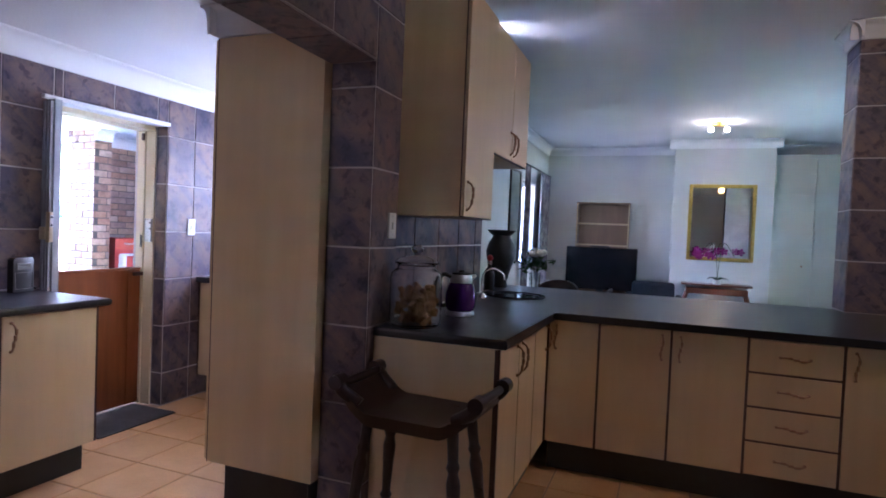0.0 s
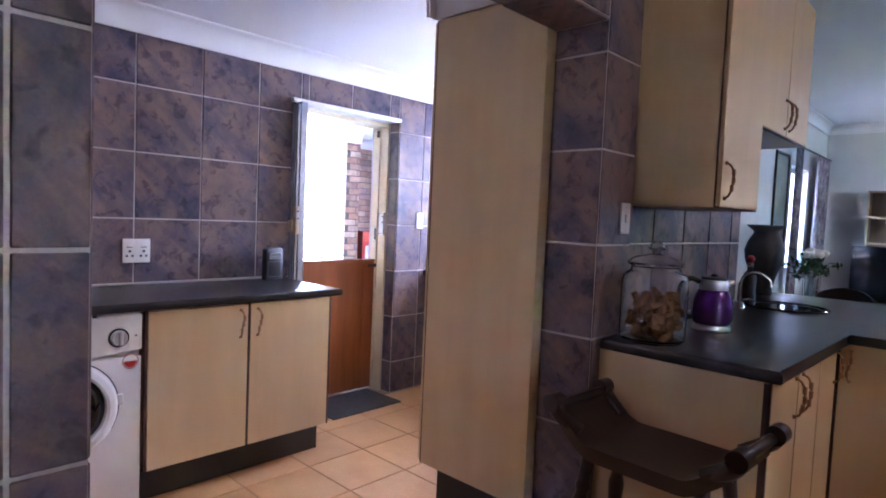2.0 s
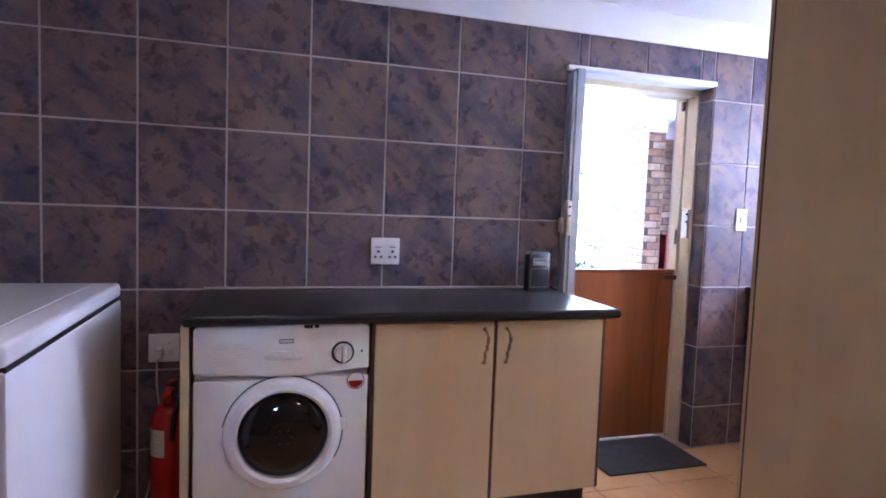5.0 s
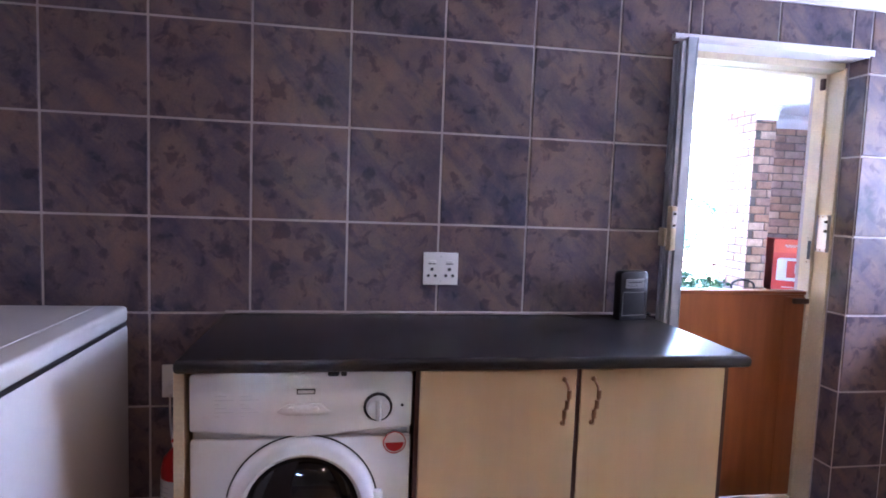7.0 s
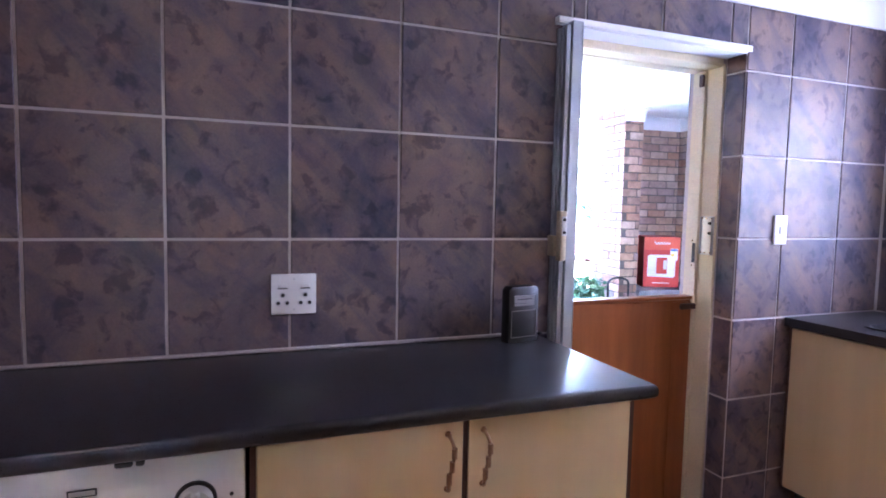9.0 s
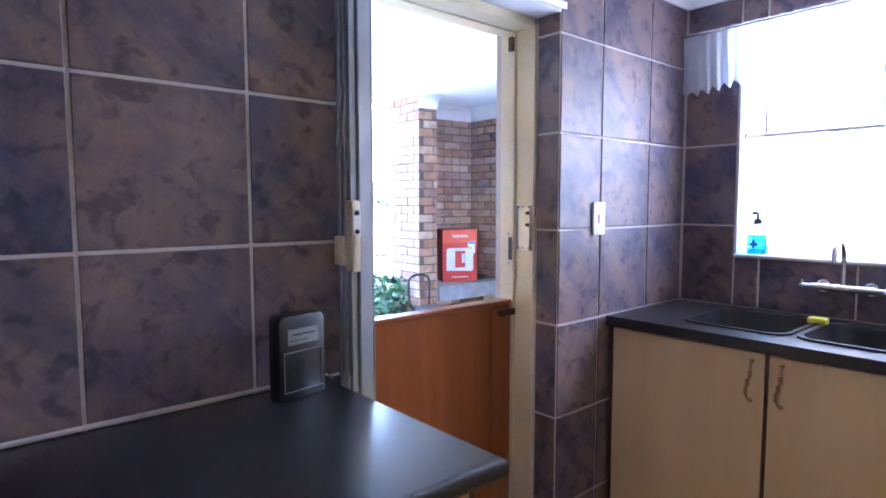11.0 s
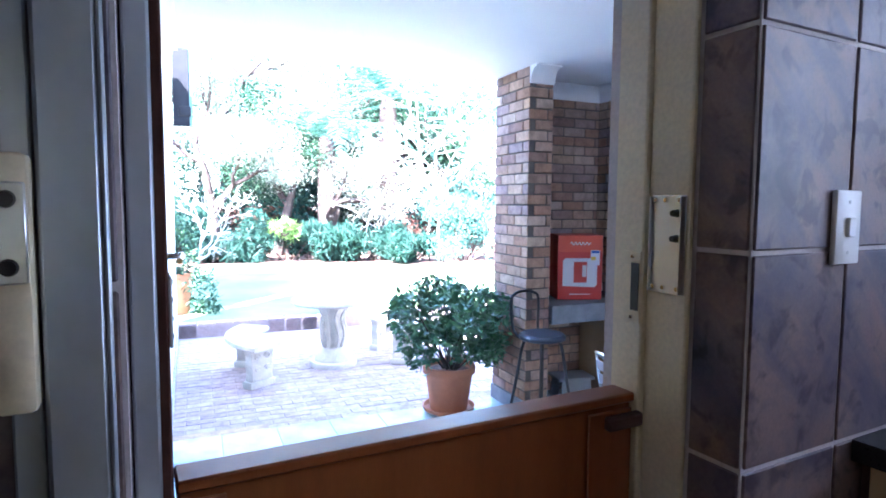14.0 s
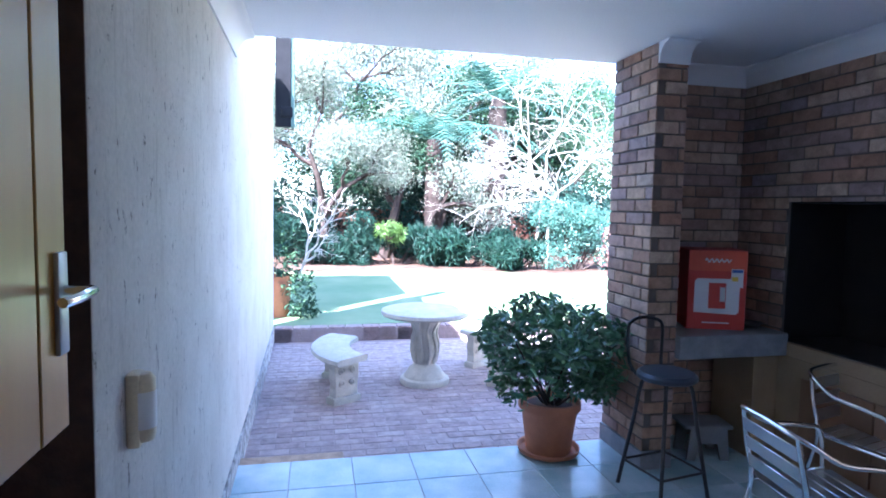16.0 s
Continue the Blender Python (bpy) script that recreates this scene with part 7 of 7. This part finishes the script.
bush("flower_bush", "pink-flowering bush beside the big bush", (-16.9, 12.2, LAWN), blobs(4, 0.5, 1.1, 7, 0.25, 0.45), 2500, 0.08, 0.5, LEAF_PINK, 4)
bush("low_shrub", "low shrubs along the lawn, leaves darkened for shade", (-19.4, 6.3, LAWN), blobs(5, 1.4, 0.9, 14, 0.3, 0.5), 3400, 0.30, 0.10, LEAF_SHADED, 5, 0.9)
bush("low_shrub", "low strap-leaved plants along the lawn", (-18.6, 8.2, LAWN), blobs(6, 1.2, 0.8, 12, 0.3, 0.5), 3000, 0.36, 0.08, LEAF_SHADED, 6, 0.9)
bush("low_shrub", "shrubs under the silvery tree, leaves darkened for shade", (-19.6, 4.1, LAWN), blobs(7, 1.3, 1.3, 14, 0.3, 0.6), 3600, 0.26, 0.13, LEAF_SHADED, 7, 0.5)
bush("lime_fern", "bright lime fern in front of the trunks", (-18.9, 6.0, LAWN + 0.75), blobs(8, 0.32, 0.35, 6, 0.18, 0.3, 0.3), 520, 0.30, 0.10, LEAF_LIME, 8, -0.1)
bush("low_shrub", "strap-leaved clump beside the big bush", (-17.6, 9.3, LAWN), blobs(9, 0.6, 0.8, 8, 0.25, 0.4), 1900, 0.40, 0.08, LEAF_SHADED, 9, 1.0)
bush("hedge_bush", "dark shrubs against the garden wall", (-22.4, 4.5, LAWN), blobs(10, 2.6, 1.9, 18, 0.5, 0.8), 7000, 0.14, 0.4, LEAF_SHADED, 10)
bush("hedge_bush", "dark shrubs against the garden wall", (-21.5, 13.8, LAWN), blobs(11, 2.0, 2.2, 16, 0.5, 0.9), 6500, 0.14, 0.4, LEAF_TEAL, 11)
bush("hedge_bush", "small-leaved shrub in front of the bare tree", (-16.4, 13.6, LAWN), blobs(12, 0.8, 0.7, 8, 0.3, 0.4), 2500, 0.10, 0.4, LEAF_PALE, 12)


# patio furniture
def bar_stool(at):
    s = thing("bar_stool", "black steel bar stool with padded seat and low back", "bar stool", at)
    BLACK_STEEL = pbr("black_tube", (0.012, 0.012, 0.014), (0.02, 0.02, 0.022), 9, 0.35, relief=0.02)
    bm = bmesh.new()
    lathe(bm, [(0, 0.705), (0.165, 0.705), (0.178, 0.715), (0.178, 0.735), (0.16, 0.752), (0, 0.756)], 36)
    part("seat", bm, pbr("blue_black_vinyl", (0.03, 0.04, 0.055), (0.05, 0.06, 0.075), 9, 0.35, relief=0.15), s)
    feet = []
    for k in range(4):
        a = radians(45 + 90 * k)
        foot = Vector((0.262 * math.cos(a), 0.262 * math.sin(a), 0))
        bm = bmesh.new()
        tube(bm, curve_pts([foot, foot * 0.72 + Vector((0, 0, 0.40)), foot * 0.55 + Vector((0, 0, 0.66)), foot * 0.35 + Vector((0, 0, 0.70))], 5), 0.012, 8)
        part("leg", bm, BLACK_STEEL, s)
        feet.append(foot * 0.90 + Vector((0, 0, 0.16)))
    for k in range(4):
        bm = bmesh.new()
        rod(bm, feet[k], feet[(k + 1) % 4], 0.008, 0.008, 8)
        part("foot_rail", bm, BLACK_STEEL, s)
    bm = bmesh.new()
    tube(bm, curve_pts([(-0.15, 0.10, 0.70), (-0.19, 0.13, 0.78), (-0.20, 0.14, 0.98), (-0.21, 0.10, 1.03), (-0.23, 0, 1.045), (-0.21, -0.10, 1.03), (-0.20, -0.14, 0.98), (-0.19, -0.13, 0.78), (-0.15, -0.10, 0.70)], 5), 0.011, 8)
    part("backrest", bm, BLACK_STEEL, s)


bar_stool(pose(-6.235, 5.165, PF, 0, 0, 6))


def alu_chair(at):
    c = thing("aluminium_chair", "polished aluminium cafe chair with slatted seat", "chair", at, "chairs round the patio table")
    for s in (-1, 1):
        bm = bmesh.new()
        tube(bm, curve_pts([(0.24 * s, 0.22, 0.0), (0.255 * s, 0.22, 0.35), (0.265 * s, 0.20, 0.62), (0.26 * s, 0.10, 0.665), (0.25 * s, -0.10, 0.69), (0.235 * s, -0.22, 0.76), (0.17 * s, -0.275, 0.79), (0.0, -0.285, 0.80)], 6), 0.0125, 10)
        part("arm_frame", bm, CHROME, c)
        bm = bmesh.new()
        tube(bm, curve_pts([(0.22 * s, -0.30, 0.0), (0.20 * s, -0.22, 0.30), (0.20 * s, -0.20, 0.44), (0.20 * s, -0.235, 0.62), (0.19 * s, -0.265, 0.785)], 5), 0.0125, 10)
        part("rear_leg", bm, CHROME, c)
        bm = bmesh.new()
        rod(bm, (0.20 * s, -0.20, 0.43), (0.25 * s, 0.21, 0.44), 0.011, 0.011, 8)
        part("seat_rail", bm, CHROME, c)
    for i in range(7):
        y = -0.17 + 0.062 * i
        part("seat_slat", box(bmesh.new(), (-0.215, y - 0.027, 0.446), (0.215, y + 0.027, 0.452), 0.002), STEEL, c)
    for z in (0.53, 0.62, 0.71):
        part("back_slat", box(bmesh.new(), (-0.19, -0.004, -0.033), (0.19, 0.004, 0.033), 0.003, 1, pose(0, -0.225 - (z - 0.53) * 0.2, z, 10, 0, 0)), STEEL, c)
    return c


ac = alu_chair(pose(-5.27, 5.26, PF, 0, 0, -12))
copy_thing(ac, pose(-5.70, 6.18, PF, 0, 0, -80))
tab = thing("patio_table", "round aluminium patio table", "table", (-4.95, 6.12, PF))
bm = bmesh.new()
lathe(bm, [(0, 0.70), (0.345, 0.70), (0.352, 0.71), (0.352, 0.725), (0.34, 0.73), (0, 0.73)], 40)
part("tabletop", bm, STEEL, tab)
bm = bmesh.new()
rod(bm, (0, 0, 0.05), (0, 0, 0.70), 0.03, 0.03, 16)
part("column", bm, CHROME, tab)
for k in range(4):
    a = radians(45 + 90 * k)
    bm = bmesh.new()
    tube(bm, [(0, 0, 0.06), (0.28 * math.cos(a), 0.28 * math.sin(a), 0.015)], 0.018, 8)
    part("foot", bm, CHROME, tab)


def red_box(at):
    b = thing("red_carton", "red cardboard carton with a white printed panel on the shelf", "carton", at)
    w, h, d = 0.39, 0.56, 0.33
    CARD = pbr("red_card", (0.46, 0.03, 0.02), (0.56, 0.05, 0.035), 3, 0.5, relief=0.04)
    WHITE = pbr("white_print", (0.66, 0.67, 0.70), (0.74, 0.75, 0.77), 5, 0.5, relief=0.02)
    part("carton", one((-w / 2, 0, 0), (w / 2, d, h), 0.004), CARD, b)
    part("top_band", one((-w / 2 + 0.002, -0.0015, h * 0.74), (w / 2 - 0.002, 0.0, h - 0.004)), pbr("orange_red_print", (0.60, 0.08, 0.035), (0.68, 0.11, 0.05), 5, 0.5, relief=0.02), b)
    bm = bmesh.new()
    pts = [(-0.085 + 0.17 * i / 24, 0.016 * math.sin(i * 1.35) * (1 - 0.3 * i / 24)) for i in range(25)]
    tube(bm, [(x, -0.003, h * 0.87 + z) for x, z in pts], 0.005, 6)
    part("emblem", bm, WHITE, b, "white flowing emblem")
    bm = bmesh.new()
    prism(bm, [(-0.15, 0.12), (0.13, 0.11), (0.15, 0.13), (0.15, 0.34), (0.13, 0.36), (-0.13, 0.36), (-0.15, 0.34)], 0.002, Matrix.Translation((0, -0.002, 0)))
    pn = part("panel", bm, WHITE, b, "white panel with printed fridge picture")
    part("picture", boxes(((-0.055, -0.0035, 0.15), (0.06, -0.002, 0.33)), bevel=0.0006), CARD, pn)
    part("picture", boxes(((0.02, -0.0045, 0.20), (0.055, -0.0035, 0.30))), GREY_PLASTIC, pn)
    part("energy_label", one((0.09, -0.0035, 0.30), (0.17, -0.002, 0.43)), WHITE, b)
    part("energy_bars", boxes(((0.095, -0.0045, 0.405), (0.165, -0.0035, 0.425))), pbr("blue_print", (0.03, 0.10, 0.4), (0.04, 0.13, 0.46), 5, 0.5), b)
    part("energy_bars", boxes(((0.095, -0.0045, 0.345), (0.135, -0.0035, 0.375))), pbr("yellow_print", (0.7, 0.5, 0.05), (0.75, 0.55, 0.08), 5, 0.5), b)
    part("print_line", boxes(((-0.09, -0.0025, 0.045), (0.09, -0.001, 0.053))), WHITE, b)


red_box(PATIO @ pose(-3.28, 3.30, 0.506, 0, 0, 70))
solid("black_dish", lathe(bmesh.new(), [(0, 0), (0.06, 0), (0.10, 0.03), (0.10, 0.036), (0.05, 0.012), (0, 0.01)], 24), BLACK_PLASTIC, "small black dish beside the carton on the shelf", "dish", at=PATIO @ pose(-3.35, 3.62, 0.506))
solid("black_dish", lathe(bmesh.new(), [(0, 0), (0.05, 0), (0.085, 0.03), (0.085, 0.036), (0.04, 0.012), (0, 0.01)], 24), BLACK_PLASTIC, "small black dish at the shelf's end", "dish", at=PATIO @ pose(-3.42, 2.99, 0.506))
step = thing("step_stool", "grey plastic step stool under the shelf", "step stool", PATIO @ pose(-3.30, 3.25, PF, 0, 0, 80))
DULL = pbr("dull_grey_plastic", (0.16, 0.17, 0.18), (0.22, 0.23, 0.24), 5, 0.5)
part("top", one((-0.17, -0.12, 0.22), (0.17, 0.12, 0.25), 0.012, 2), DULL, step)
for s in (-1, 1):
    bm = bmesh.new()
    prism(bm, [(-0.15, 0), (-0.09, 0), (-0.06, 0.12), (0.06, 0.12), (0.09, 0), (0.15, 0), (0.13, 0.225), (-0.13, 0.225)], 0.02, Matrix.Translation((0, s * 0.10 - 0.01, 0)))
    part("side", bm, DULL, step)
psolid("doorstep_brick", one((-3.80, 0.05, YARD), (-3.672, 0.75, PF - 0.01), 0.006), BRICKS, "brick edge strip at the patio's end")


# ---- tiles, bricks and paving, piece by piece ----
scene.view_layers[0].update()
lay_tiles(wall_laundry, pose(-3.30, 0, 0, 0, 0, 90), -0.5, 4.157, 0, 2.20, 1.5, [DOOR])
lay_tiles(wall_laundry, pose(-3.3, 3.2765, 0, 0, 0, 0), -0.102, -0.003, 0, 2.0, 0.0)
lay_tiles(wall_sink, pose(0, 4.16, 0, 0, 0, 0), -3.297, -1.38, 0, 2.20, -2.97, [WINDOW])
lay_tiles(wall_divider, pose(-1.139, 0, 0, 0, 0, 90), -0.6, 2.562, 0, 2.70, 2.308, [(0.727, 2.306, 0, 2.034)])
lay_tiles(wall_divider, pose(0, 2.306, 0, 0, 0, 0), -1.36, -1.141, 0, 2.031, -1.479)
lay_tiles(wall_divider, pose(0, 0.728, 0, 0, 0, 180), 1.141, 1.36, 0, 2.031, 1.14)
lay_tiles(wall_divider, pose(0, 0, 2.030, -90, 0, 90) @ pose(0, 0, 0), 0.72, 2.30, 1.141, 1.357, 2.308, row0=1.141)
lay_tiles(wall_kitchen, pose(-1.20, 0, 0, 0, 0, 90), 2.566, 4.07, TOP, 1.80, 2.9)
lay_tiles(column, pose(0, 4.660, 0, 0, 0, 0), 1.134, 1.60, TOP, 2.7, 1.134, row0=0.908)
lay_tiles(column, pose(1.134, 0, 0, 0, 0, -90), -4.966, -4.662, TOP, 2.7, -4.966, row0=0.908)

# floor
FP = 0.352
for i in range(-1, 11):
    for j in range(-1, 13):
        x, y = -3.32 + FP * i, 0.02 + FP * j
        if x > 1.4 or (x > -1.2 and not (-1.2 < x < 1.2 and 0.5 < y < 3.6)):
            continue
        a, b = max(x, -3.297), max(y, -0.69)
        c, d = x + FP, min(y + FP, 4.157)
        if c - a > 0.02 and d - b > 0.02:
            piece("floor_tile", (c - a - 0.008, 0.006, d - b - 0.008), FLOOR_TILE, Matrix(((1, 0, 0, a + 0.004), (0, 0, 1, b + 0.004), (0, -1, 0, 0.0), (0, 0, 0, 1))), floor)


def lay_bricks(parent, base, u0, u1, z0, z1, holes=(), bl=0.222, bh=0.073, j=0.011, off=0.0, limit=300, deep=0.012):
    """Running bond on a face; base as for tiles."""
    rows, k, n = int((z1 - z0) / (bh + j)) + 1, 0, 0
    r = random.Random(7)
    rest = bmesh.new()
    for i in range(rows):
        z = z0 + i * (bh + j)
        u = u0 - (bl + j) * (0.5 if i % 2 else 0.0) + off
        while u < u1:
            lo = (max(u, u0), min(u + bl, u1), z, min(z + bh, z1))
            if lo[1] - lo[0] > 0.02 and lo[3] - lo[2] > 0.02:
                for p, q, s, t in cut_rect(lo, holes):
                    if q - p > 0.02 and t - s > 0.015:
                        m = base @ Matrix.Translation((p, -r.uniform(0.0, 0.003), s))
                        if n < limit:
                            piece("brick", (q - p, deep, t - s), BRICKS, m, parent, 0.004)
                        else:
                            box(rest, (p, 0, s), (q, deep, t))
                        n += 1
            u += bl + j
    if n > limit:
        ob = solid("brick_rest", rest, BRICKS, kind="stuff")
        ob.matrix_world = base
        w = ob.matrix_world.copy()
        ob.parent = parent
        ob.matrix_world = w
    else:
        rest.free()


scene.view_layers[0].update()
lay_bricks(pillar, PATIO @ pose(0, 2.68, 0, 0, 0, 0), -3.69, -3.142, PF + 0.13, 2.40)
lay_bricks(pillar, PATIO @ pose(-3.14, 0, 0, 0, 0, 90), 2.682, 2.90, PF + 0.13, 2.40, off=0.06)
lay_bricks(nook, PATIO @ pose(-3.65, 0, 0, 0, 0, 90), 2.90, 3.75, PF, 2.40)
lay_bricks(side, PATIO @ pose(0, 3.75, 0, 0, 0, 0), -3.65, -1.3, PF, 2.40, [(-3.18, -1.85, 0.35, 1.41)])
for base, w in ((PATIO @ Matrix.Translation((-3.70, 2.67, PF)), (0.57, 0.02, 0.125)), (PATIO @ Matrix.Translation((-3.135, 2.67, PF)) @ pose(0, 0, 0, 0, 0, 90), (0.235, 0.02, 0.125))):
    piece("plinth_tile", w, SLATE_TOP, base, pillar)

# patio tiles
PT = 0.40
for i in range(10):
    for k in range(11):
        x0, y0 = -3.665 + PT * i, 0.0 + PT * k
        y1 = min(y0 + PT, 3.75)
        if y1 - y0 > 0.03 and x0 < 0.0:
            piece("patio_tile", (PT - 0.006, 0.006, y1 - y0 - 0.006), PATIO_TILE, PATIO @ Matrix(((1, 0, 0, x0), (0, 0, 1, y0), (0, -1, 0, PF), (0, 0, 0, 1))), patio_floor)

# paving bricks, rows across the yard; the nearest as parts
rest, n, r = [], 0, random.Random(3)
for i in range(36):
    for k in range(46):
        x0 = -3.79 - 0.108 * i
        y0 = 0.04 + 0.222 * k - (0.111 if i % 2 else 0.0)
        if x0 < -7.55 or y0 > 9.8:
            continue
        y1 = y0 + 0.214
        y0 = max(y0, 0.02)
        dz = r.uniform(-0.003, 0.002)
        if n < 300 and y0 < 3.2:
            piece("paver", (0.100, 0.012, round(y1 - y0, 3)), PAVER, PATIO @ Matrix(((1, 0, 0, x0), (0, 0, 1, y0), (0, -1, 0, YARD + 0.004 + dz), (0, 0, 0, 1))), yard, 0.003)
            n += 1
        else:
            rest.append((x0, y0, y1, YARD + 0.004 + dz))
V, F = [], []
for x0, y0, y1, z in rest:
    b = len(V)
    V += [(x0, y0, z - 0.012), (x0 + 0.1, y0, z - 0.012), (x0 + 0.1, y1, z - 0.012), (x0, y1, z - 0.012), (x0 + 0.003, y0 + 0.003, z), (x0 + 0.097, y0 + 0.003, z), (x0 + 0.097, y1 - 0.003, z), (x0 + 0.003, y1 - 0.003, z)]
    F += [(b + 4, b + 5, b + 6, b + 7), (b, b + 1, b + 5, b + 4), (b + 1, b + 2, b + 6, b + 5), (b + 2, b + 3, b + 7, b + 6), (b + 3, b, b + 4, b + 7)]
me = bpy.data.meshes.new("paver_rest")
me.from_pydata(V, [], F)
me.materials.append(PAVER)
ob = tagged(new("paver_rest", me), kind="stuff")
ob.parent = yard
for k in range(42):
    piece("kerb_brick", (0.222, 0.165, 0.20), PAVER, PATIO @ Matrix(((0, -1, 0, -7.585), (1, 0, 0, 0.02 + 0.232 * k), (0, 0, 1, YARD - 0.005), (0, 0, 0, 1))), kerb, 0.006)
